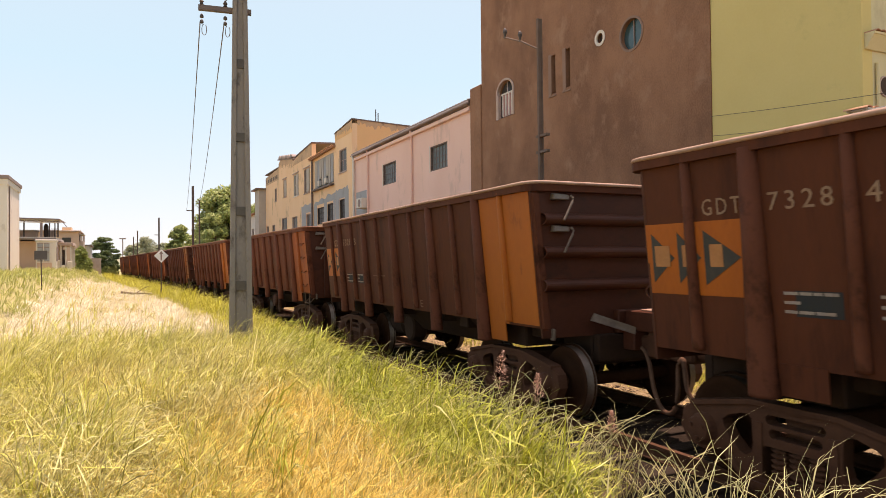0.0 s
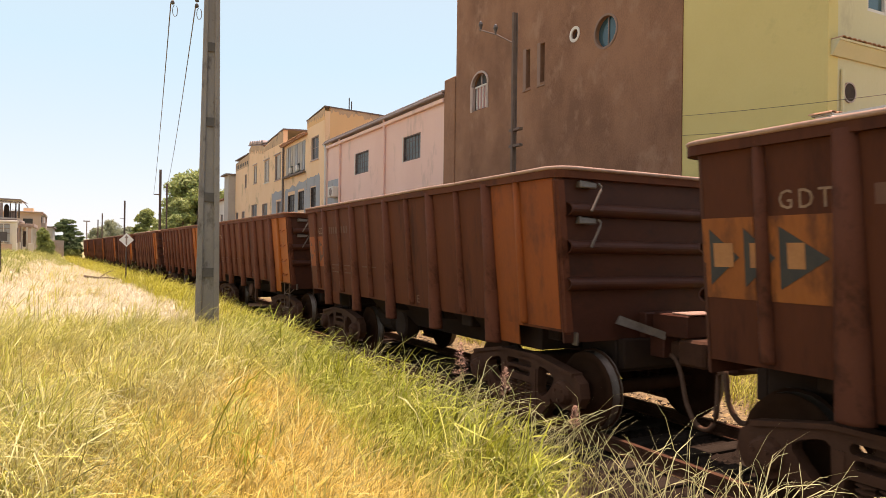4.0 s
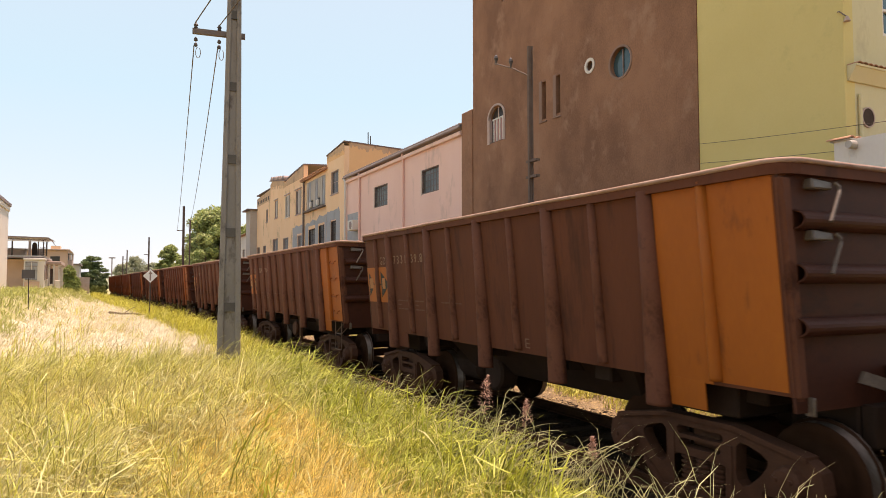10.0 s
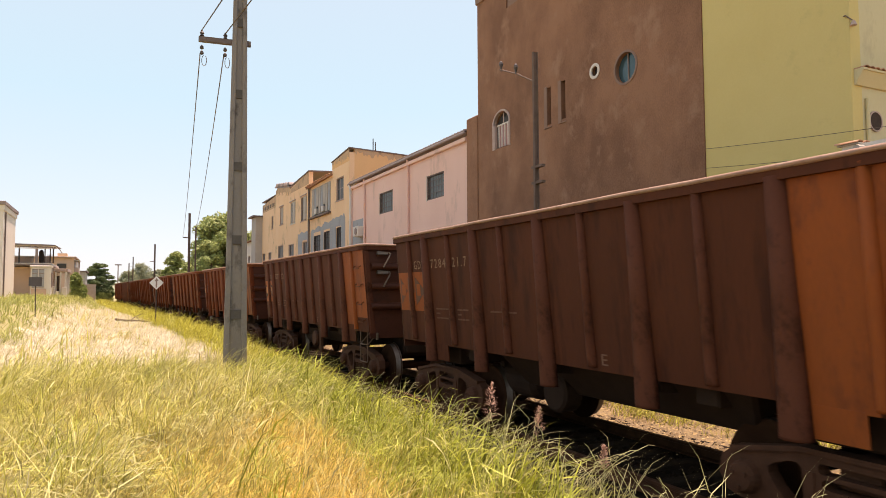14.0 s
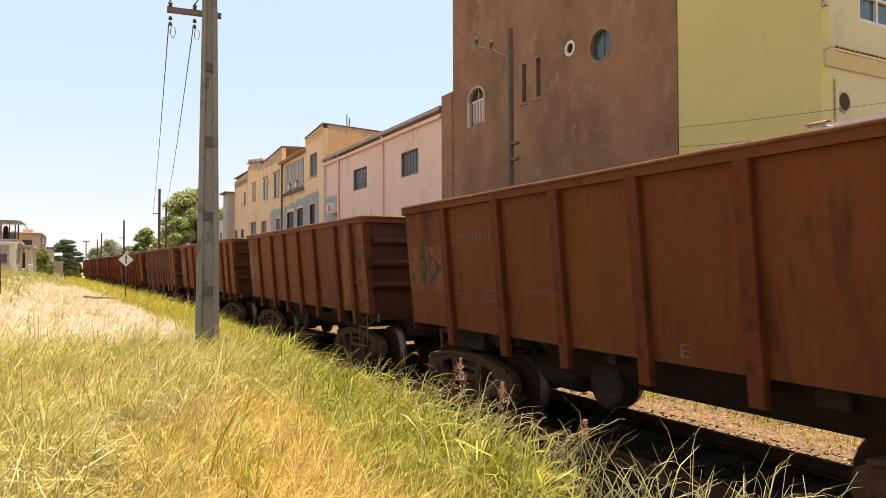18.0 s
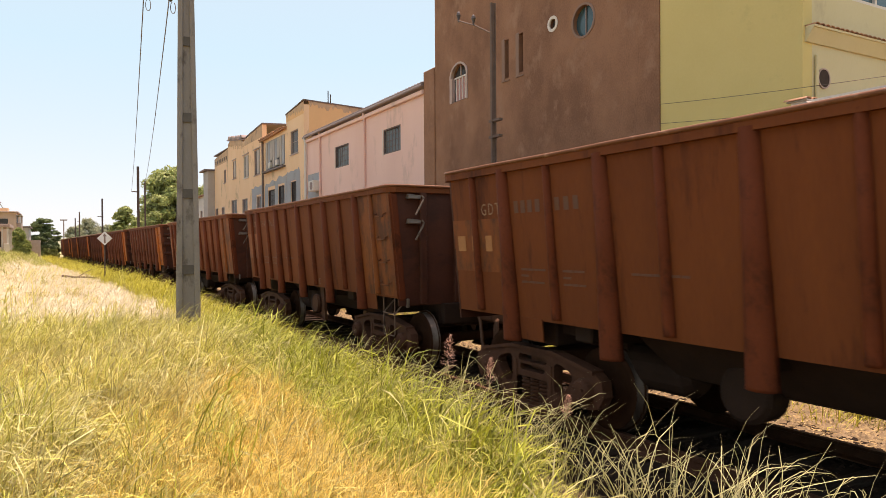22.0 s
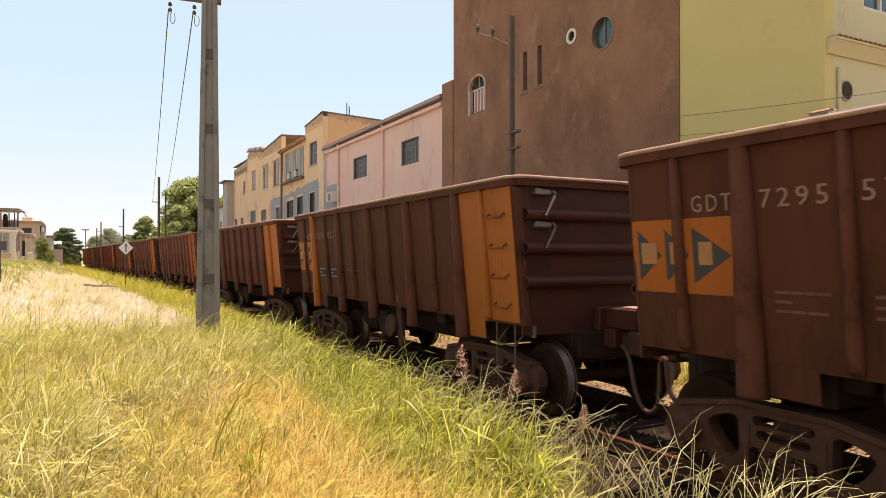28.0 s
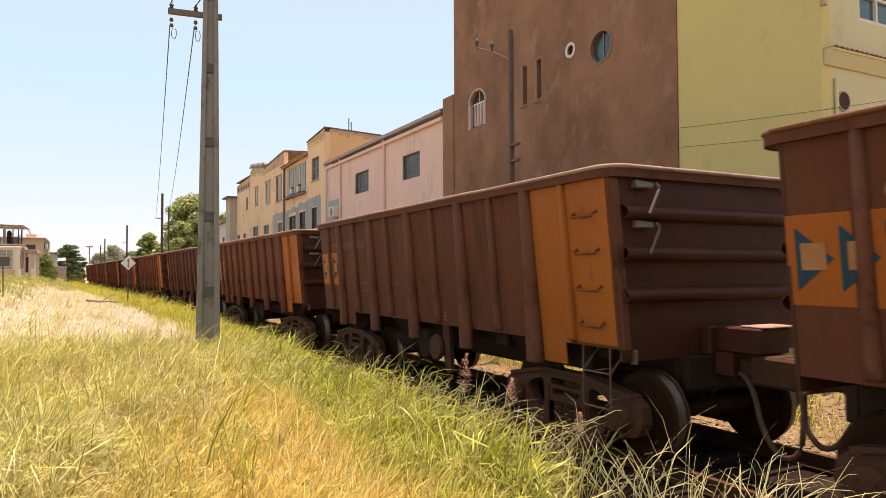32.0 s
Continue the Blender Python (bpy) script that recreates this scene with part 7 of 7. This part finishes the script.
# ---- grass ----
def blades(name, label, mat, pts, h0, h1, width, droop, seed, tuft=4, levels=4, wind=(0.6, -0.32), club=False, height=None):
    """A stand of arching grass blades as one mesh; the blades of a tuft lean the same way and hang over at the tip.
    club: thin stems that end in a seed head."""
    rng = np.random.default_rng(seed)
    n = len(pts)
    z = np.array([ground_z(float(x), float(y)) for x, y in pts])
    g = np.arange(n) // tuft
    m = g.max() + 1
    lean = rng.normal(size=(m, 2)) * 0.6 + np.array(wind)
    size = rng.uniform(0.65, 1.3, m)
    d = lean[g] + rng.normal(size=(n, 2)) * 0.34
    d /= np.linalg.norm(d, axis=1)[:, None] + 1e-9
    h = rng.uniform(h0, h1, n) * size[g]
    if height is not None:
        h *= np.array([height(float(x), float(y)) for x, y in pts])
    t0 = rng.uniform(0.0, 0.45, n)
    t1 = t0 + droop * rng.uniform(0.3, 1.6, n)
    w = width * rng.uniform(0.6, 1.3, n)
    wave, turn = rng.uniform(0.05, 0.42, n), rng.uniform(0, 6.28, n)
    side = np.column_stack([-d[:, 1], d[:, 0], np.zeros(n)]) + rng.normal(size=(n, 3)) * 0.35
    side *= (w / np.linalg.norm(side, axis=1))[:, None]
    c = np.column_stack([pts, z - 0.03])
    k = 2 * levels + 1
    vs = np.zeros((n, k, 3))
    profile = (0.35, 0.35, 0.5, 1.3) if club else (0.7, 1.0, 0.95, 0.65)
    for lev in range(levels + 1):
        f = lev / levels
        ww = profile[min(3, int(f * 4))] * 0.5
        if lev < levels:
            vs[:, 2 * lev] = c - side * ww
            vs[:, 2 * lev + 1] = c + side * ww
            a = t0 + (t1 - t0) * ((lev + 0.6) / levels) ** 1.9 + wave * np.sin(2.1 * lev + turn)
            step = h / levels
            c = c + np.column_stack([d[:, 0] * np.sin(a) * step, d[:, 1] * np.sin(a) * step, np.cos(a) * step])
        else:
            vs[:, k - 1] = c
    tri = []
    for lev in range(levels - 1):
        q = 2 * lev
        tri += [(q, q + 1, q + 3), (q, q + 3, q + 2)]
    tri.append((k - 3, k - 2, k - 1))
    fs = (np.array(tri)[None] + k * np.arange(n)[:, None, None]).reshape(-1)
    me = bpy.data.meshes.new(name)
    me.vertices.add(k * n)
    me.vertices.foreach_set("co", vs.reshape(-1))
    me.loops.add(len(fs))
    me.loops.foreach_set("vertex_index", fs.astype(np.int32))
    me.polygons.add(len(fs) // 3)
    me.polygons.foreach_set("loop_start", np.arange(0, len(fs), 3, dtype=np.int32))
    me.update(calc_edges=True)
    me.materials.append(mat)
    return tagged(new(name, me), label, "grass", kind="stuff")


def scatter(n, x0, x1, y0, y1, seed, keep=None, power=1.0, rel=False, tuft=1, spread=0.05):
    """Random points; x is counted from the track's centre if rel. keep(x, y) gives the chance to stay.
    tuft: blades that spring from one spot."""
    rng = np.random.default_rng(seed)
    m = n // tuft
    y = y0 + (y1 - y0) * rng.random(m) ** power
    x = rng.uniform(x0, x1, m)
    if rel:
        x = x + np.array([track_at(float(v))[0] for v in y])
    if keep is not None:
        r = rng.random(m)
        ok = np.array([r[i] < keep(float(x[i]), float(y[i])) for i in range(m)])
        x, y = x[ok], y[ok]
    p = np.repeat(np.column_stack([x, y]), tuft, axis=0)
    return p + rng.normal(size=p.shape) * spread


def patch(x, y, s=0.5, o=0.0):
    return 0.5 + 0.5 * noise.noise(Vector((x * s + o, y * s, o)))


def greenness(x, y):
    """1 beside the track, 0 out on the path."""
    return smooth01(-4.3, -3.85, x - track_at(y)[0] + 0.7 * (patch(x, y, 0.7, 4.0) - 0.5))


def amberness(x, y):
    """1 where the grass is short, dry and amber."""
    k = smooth01(-0.9, 0.5, x - 0.15 * y - 0.1 + 0.9 * (patch(x, y, 0.9, 6.0) - 0.5)) * (1 - smooth01(1.85, 2.4, x + 0.6 * (patch(x, y, 0.8, 8.0) - 0.5))) * (1 - smooth01(7.0, 10.0, y))
    return max(k, smooth01(0.60, 0.70, patch(x, y, 0.7, 3.0)))


def paleness(x, y):
    d = x - track_at(y)[0]
    left = -2.5
    return smooth01(11, 19, y + 5 * (patch(x, y, 0.5, 9.0) - 0.5)) * smooth01(left - 0.5, left + 0.3, x + 0.8 * (patch(x, y, 0.5, 2.0) - 0.5)) * (1 - smooth01(-3.5, -2.9, d + 0.5 * (patch(x, y, 0.3, 9.0) - 0.5)))


def fade(x, y):
    """The dense stand thins out irregularly behind and to the side of the viewpoint."""
    return smooth01(-2.3, -1.3, x + 0.6 * (patch(x, y, 0.9, 40.0) - 0.5)) * smooth01(0.7, 1.8, y + 0.5 * (patch(x, y, 1.1, 44.0) - 0.5))


def near_rail(x, y):
    """Lower towards the ballast."""
    return (1.0 - 0.25 * smooth01(-3.9, -3.2, x - track_at(y)[0])) * (0.72 + 0.28 * smooth01(2.5, 6.5, y))


def near_eye(x, y):
    """Trampled lower close to the viewpoint."""
    return (0.66 + 0.34 * smooth01(2.5, 5.5, y)) * (0.62 + 0.80 * smooth01(0.34, 0.66, patch(x, y, 1.7, 61.0)))


def edge(x, y):
    """The stand ends sooner where the ballast spreads, close to the viewpoint."""
    return 1 - smooth01(-3.76, -3.54, x - track_at(y)[0] + 0.30 * (patch(x, y, 1.3, 30.0) - 0.5) - 0.55 * smooth01(2.8, 5.5, y))


blades("green_grass", "tall fresh green grass along the track", GRASS_GREEN,
       scatter(90000, -4.8, -3.25, 1.2, 14, 41, lambda x, y: greenness(x, y) * edge(x, y) * (0.35 + 0.65 * patch(x, y, 1.2)), 1.2, True, 10, 0.05), 0.28, 0.58, 0.0078, 2.3, 51, 10, 4, height=near_rail)
blades("green_tips", "sunlit yellow-green blades along the track", GRASS_LIME,
       scatter(14000, -4.8, -3.3, 1.2, 14, 71, lambda x, y: greenness(x, y) * edge(x, y) * smooth01(0.35, 0.6, patch(x, y, 1.5, 5.0)), 1.2, True, 8, 0.05), 0.28, 0.60, 0.007, 2.3, 72, 8, 5, height=near_rail)
blades("straw_grass", "tall straw-yellow dry grass", GRASS_DRY,
       scatter(100000, -2.3, 2.6, 0.7, 15, 42, lambda x, y: fade(x, y) * (1 - 0.85 * greenness(x, y)) * (1 - 0.85 * paleness(x, y)) * (1 - 0.90 * amberness(x, y)), 1.2, False, 9, 0.06), 0.24, 0.58, 0.0068, 2.0, 52, 9, 4, height=near_eye)
blades("amber_grass", "short amber dry grass under the taller stems", GRASS_AMBER,
       scatter(215000, -2.3, 2.5, 0.7, 11, 49, lambda x, y: fade(x, y) * (0.22 + 0.78 * amberness(x, y)) * (1 - 0.8 * greenness(x, y)), 1.15, False, 6, 0.06), 0.20, 0.42, 0.0062, 1.35, 59, 6, 3)
blades("mixed_grass", "yellow-green grass tufts between the dry stems", GRASS_OLIVE,
       scatter(104000, -2.3, 2.6, 0.7, 15, 43, lambda x, y: fade(x, y) * (0.15 + 0.85 * smooth01(0.36, 0.56, patch(x, y, 0.9))) * (1 - 0.85 * paleness(x, y)) * (1 - 0.93 * amberness(x, y)) * (1 - 0.7 * greenness(x, y)), 1.2, False, 16, 0.06), 0.28, 0.66, 0.0082, 2.2, 53, 16, 4, height=near_eye)
blades("pale_tips", "bleached arching blades that catch the sun", GRASS_TIP,
       scatter(30000, -2.3, 2.5, 0.7, 14, 73, lambda x, y: fade(x, y) * smooth01(0.40, 0.6, patch(x, y, 1.1, 15.0)) * (1 - 0.92 * amberness(x, y)) * (1 - 0.8 * greenness(x, y)), 1.2, False, 8, 0.06), 0.32, 0.70, 0.0078, 2.4, 74, 8, 5, height=near_eye)
blades("seeding_stems", "thin dry stems with drooping seed tips", GRASS_TIP,
       scatter(9000, -1.9, 2.5, 1.6, 14, 75, lambda x, y: patch(x, y, 1.0, 18.0) * (1 - 0.85 * amberness(x, y)) * (1 - 0.8 * greenness(x, y)) * (1 - 0.7 * paleness(x, y)), 1.2, False, 4, 0.10), 0.40, 0.78, 0.0075, 2.1, 76, 4, 6, club=True, height=near_eye)
blades("dark_grass", "darker green tufts among the straw", GRASS_GREEN,
       scatter(9000, -1.6, 2.6, 1.8, 14, 62, lambda x, y: smooth01(0.52, 0.62, patch(x, y, 1.1, 7.0)) * (1 - 0.8 * paleness(x, y)) * (1 - 0.6 * amberness(x, y)), 1.2, False, 14, 0.05), 0.3, 0.75, 0.010, 1.8, 63, 14, 5)
blades("pale_grass", "bleached pale dead grass on the path", GRASS_PALE,
       scatter(68000, -3.4, 3.0, 10, 80, 44, lambda x, y: min(1, 1.2 * paleness(x, y)), 1.6, False, 4, 0.10), 0.10, 0.28, 0.020, 1.8, 54, 4, 3)
blades("path_tufts", "scattered taller yellow tufts on the pale path", GRASS_DRY,
       scatter(20000, -2.4, 3.0, 11, 45, 64, lambda x, y: smooth01(0.54, 0.68, patch(x, y, 0.9, 12.0)), 1.6, False, 12, 0.10), 0.20, 0.45, 0.011, 1.6, 65, 12, 3)
blades("path_weeds", "thin dark weeds standing in the pale path", GRASS_OLIVE,
       scatter(2600, -2.4, 3.0, 13, 60, 68, lambda x, y: smooth01(0.5, 0.62, patch(x, y, 0.35, 19.0)), 1.3, False, 5, 0.08), 0.45, 0.9, 0.014, 0.9, 69, 5, 4)
blades("lime_grass", "bright yellow-green grass strip beside the train", GRASS_LIME,
       scatter(44000, -3.75, -2.3, 12, 110, 45, lambda x, y: smooth01(-3.75, -2.9, x - track_at(y)[0] + 0.9 * (patch(x, y, 0.45, 36.0) - 0.5)) + smooth01(45, 70, y), 1.6, True, 8, 0.10), 0.40, 0.85, 0.012, 2.0, 55, 8, 3, height=lambda x, y: 0.7 + 0.45 * smooth01(14, 26, y) + 0.25 * (patch(x, y, 0.5, 33.0) - 0.5))
blades("bank_grass", "yellow-green weeds on the bank", GRASS_BANK,
       scatter(64000, -12, 1.5, 13, 125, 46, lambda x, y: max((1 - 0.97 * paleness(x, y)) * (0.35 + 0.65 * patch(x, y, 0.4, 2.0)), smooth01(62, 74, y + 12 * (patch(x, y, 0.2, 3.0) - 0.5))) * (1 - smooth01(-4.6, -4.0, x - track_at(y)[0])), 1.3, False, 8, 0.12), 0.20, 0.62, 0.026, 1.8, 56, 8, 3)
blades("far_side_grass", "sunlit grass beyond the track", GRASS_LIME,
       scatter(46000, 1.9, 5.6, 0, 60, 47, lambda x, y: patch(x, y, 0.7) * smooth01(1.9, 3.0, x - track_at(y)[0] + 0.8 * (patch(x, y, 0.9, 50.0) - 0.5)), 1.3, True, 6, 0.10), 0.18, 0.52, 0.012, 1.6, 57, 6, 3)
blades("far_verge", "yellow-green grass close beyond the far rail", GRASS_OLIVE,
       scatter(38000, 1.5, 4.6, -2, 17, 95, lambda x, y: smooth01(2.1, 2.9, x - track_at(y)[0] + 1.0 * (patch(x, y, 0.9, 51.0) - 0.5)) * smooth01(0.3, 0.5, patch(x, y, 1.1, 53.0)), 1.0, True, 12, 0.09), 0.16, 0.45, 0.011, 1.7, 96, 12, 3)
blades("edge_stalks", "thin pale grass stalks leaning over the ballast", STALK,
       scatter(330, -3.5, -2.8, 1.5, 14, 60, None, 1.4, True, 3, 0.10), 0.45, 0.85, 0.006, 1.3, 61, 3, 6, height=near_rail)
blades("ballast_stalks", "sparse pale branching stalks in front of the bogies", STALK,
       scatter(240, -3.1, -2.4, 1.8, 5.5, 81, None, 1.2, True, 3, 0.04), 0.5, 0.95, 0.006, 1.3, 82, 3, 6)


def crooked_stalks(name, label, n, x0, x1, y0, y1, seed):
    """Dry stems with knees and bare side twigs, as one mesh."""
    rng = random.Random(seed)
    bm = B()
    for i in range(n):
        y = y0 + (y1 - y0) * rng.random() ** 1.3
        x = track_at(y)[0] + rng.uniform(x0, x1)
        p = Vector((x, y, ground_z(x, y) - 0.02))
        d = Vector((rng.uniform(-0.25, 0.45), rng.uniform(-0.35, 0.35), 1.0)).normalized()
        pts = [p.copy()]
        for j in range(rng.randint(3, 5)):
            p = p + d * rng.uniform(0.10, 0.19)
            pts.append(p.copy())
            side = (d + Vector((rng.uniform(-1.1, 1.1), rng.uniform(-1.1, 1.1), rng.uniform(-0.5, 0.2)))).normalized()
            if rng.random() < 0.62:
                q = p + side * rng.uniform(0.06, 0.15)
                tube(bm, [p, q, q + (side + Vector((0, 0, -0.5))) * rng.uniform(0.03, 0.09)], 0.0028, 3, 0.0012)
            d = (d + Vector((rng.uniform(-0.4, 0.5), rng.uniform(-0.45, 0.45), rng.uniform(-0.35, 0.05)))).normalized()
        tube(bm, pts, 0.004, 4, 0.0018)
    tagged(part(name, bm, STALK), label, "dry stalks", kind="stuff")


crooked_stalks("crooked_stalks", "bare crooked dry stalks at the edge of the ballast", 230, -3.35, -2.45, 1.6, 9.5, 91)
blades("edge_tufts", "sparse green blades at the edge of the ballast", GRASS_GREEN,
       scatter(5200, -3.6, -3.1, 3.2, 14, 66, edge, 1.2, True, 10, 0.06), 0.42, 0.80, 0.011, 2.2, 67, 10, 6)
def behind(x, y):
    """The meadow outside the stretch that is built dense: thicker towards it."""
    if x > -1.6 and y > 1.5:
        return 0.0
    return 0.35 + 0.65 * (1 - smooth01(0, 6, max(-1.6 - x, 1.5 - y)))


blades("field_grass", "dry grass behind and beside the viewpoint", GRASS_DRY,
       scatter(34000, -14, 2.4, -12, 16, 48, behind, 1.0, False, 8, 0.07), 0.25, 0.6, 0.014, 1.9, 58, 8, 3)
blades("field_tufts", "yellow-green tufts in the dry meadow", GRASS_OLIVE,
       scatter(40000, -14, 2.4, -12, 16, 83, lambda x, y: behind(x, y) * smooth01(0.40, 0.6, patch(x, y, 0.7, 21.0)), 1.0, False, 14, 0.06), 0.3, 0.75, 0.012, 2.0, 84, 14, 3)
blades("field_amber", "short amber grass in the dry meadow", GRASS_AMBER,
       scatter(40000, -12, 2.4, -12, 14, 85, lambda x, y: behind(x, y) * (0.3 + 0.7 * patch(x, y, 0.5, 24.0)), 1.0, False, 6, 0.07), 0.18, 0.4, 0.009, 1.3, 86, 6, 3)
blades("field_straw", "straw-yellow grass round the viewpoint", GRASS_DRY,
       scatter(34000, -6, 2.4, -6, 4.5, 89, lambda x, y: behind(x, y) ** 3, 1.0, False, 9, 0.06), 0.22, 0.5, 0.009, 1.9, 90, 9, 3)
blades("field_green", "green grass along the track behind the viewpoint", GRASS_GREEN,
       scatter(12000, -4.3, -3.2, -14, 1.4, 87, lambda x, y: greenness(x, y), 1.0, True, 10, 0.06), 0.3, 0.62, 0.015, 2.2, 88, 10, 3)


# ---- stalks with seed heads that sway ----
STALKS = []


def seed_stalk(x, y, h, head, seed, label, mat=None):
    rng = random.Random(seed)
    g = ground_z(x, y)
    s = thing("seed_stalk", label, "grass stalk", at=pose(x, y, g - 0.02), group="seed stalks beside the track")
    bm = B()
    tube(bm, [(0, 0, 0), (0.01, 0, h * 0.5), (0.03, 0.0, h)], 0.004, 5, 0.002)
    part("stem", bm, STALK, s)
    bm = B()
    for i in range(240):
        k = rng.random()
        z = h - head * 0.25 + head * k
        r = head * 0.30 * (1 - k) ** 0.7 * min(1.0, 0.35 + 4 * k) + 0.006
        a = rng.uniform(0, 6.28)
        d = Vector((math.cos(a), math.sin(a), 0.5)).normalized()
        p = Vector((0.03, 0, z)) + d * r * rng.uniform(0.2, 1)
        u = d * rng.uniform(0.014, 0.026)
        v = Vector((-math.sin(a), math.cos(a), 0)) * 0.005
        q = [bm.verts.new(p - u), bm.verts.new(p + v), bm.verts.new(p + u), bm.verts.new(p - v)]
        bm.faces.new(q)
    part("seed_head", bm, mat or SEED, s, "feathery buff seed head")
    for i in range(3):
        bm = B()
        a = rng.uniform(0, 6.28)
        c, q = math.cos(a), math.sin(a)
        tube(bm, [(0, 0, h * 0.15 * i), (c * 0.10, q * 0.10, h * (0.3 + 0.15 * i)), (c * 0.25, q * 0.25, h * (0.3 + 0.12 * i))], 0.004, 4, 0.001)
        part("blade", bm, GRASS_GREEN, s)
    STALKS.append((s, x, y, g, seed))


for _i, (_x, _y, _h, _d) in enumerate(((3.38, 6.05, 0.62, 0.40), (3.76, 5.80, 0.72, 0.30), (3.62, 4.5, 0.60, 0.20))):
    seed_stalk(_x, _y, _h, _d, 70 + _i, "slender grass stalk with a feathery buff seed head")



def motions():
    """The train rolls by; the wheels turn while they pass."""
    turn_rate = 360 / (2 * math.pi * 0.455)
    for k, w in WAGONS:
        rows = []
        for t in range(0, 33):
            x, y, h = track_at(berth(k) - run(t))
            rows.append((t, pose(x, y, RAIL_Z, 0, 0, h)))
        walk(w, rows)
        for bogie in [c for c in w.children if c.name.split(".")[0] == "bogie"]:
            y0 = bogie.matrix_basis.translation.y
            for ws in bogie.children:
                if ws.name.split(".")[0] != "wheelset":
                    continue
                p = ws.matrix_basis.translation.copy()
                frames = [f for f in range(0, 961) if 1.0 < berth(k) + y0 + p.y - run(f / 30) < 13.0]
                if not frames:
                    continue
                rows = []
                if frames[0] > 0:
                    rows.append((0, pose(*p)))
                    rows.append(((frames[0] - 1) / 30, pose(*p)))
                a0 = run(frames[0] / 30)
                for f in frames:
                    rows.append((f / 30, pose(*p) @ pose(0, 0, 0, (run(f / 30) - a0) * turn_rate)))
                last = rows[-1][1]
                if frames[-1] < 959:
                    rows.append(((frames[-1] + 2) / 30, last))
                    rows.append((32, last))
                walk(ws, rows)

    for s, x, y, g, seed in STALKS:
        rng = random.Random(seed)
        f, ph = rng.uniform(0.30, 0.42), rng.uniform(0, 6)
        rows = []
        for i in range(65):
            t = i * 0.5
            rows.append((t, pose(x, y, g - 0.02, 3 * math.sin(6.28 * f * 0.7 * t + ph), 3 + 4 * math.sin(6.28 * f * t + ph))))
        walk(s, rows)


motions()
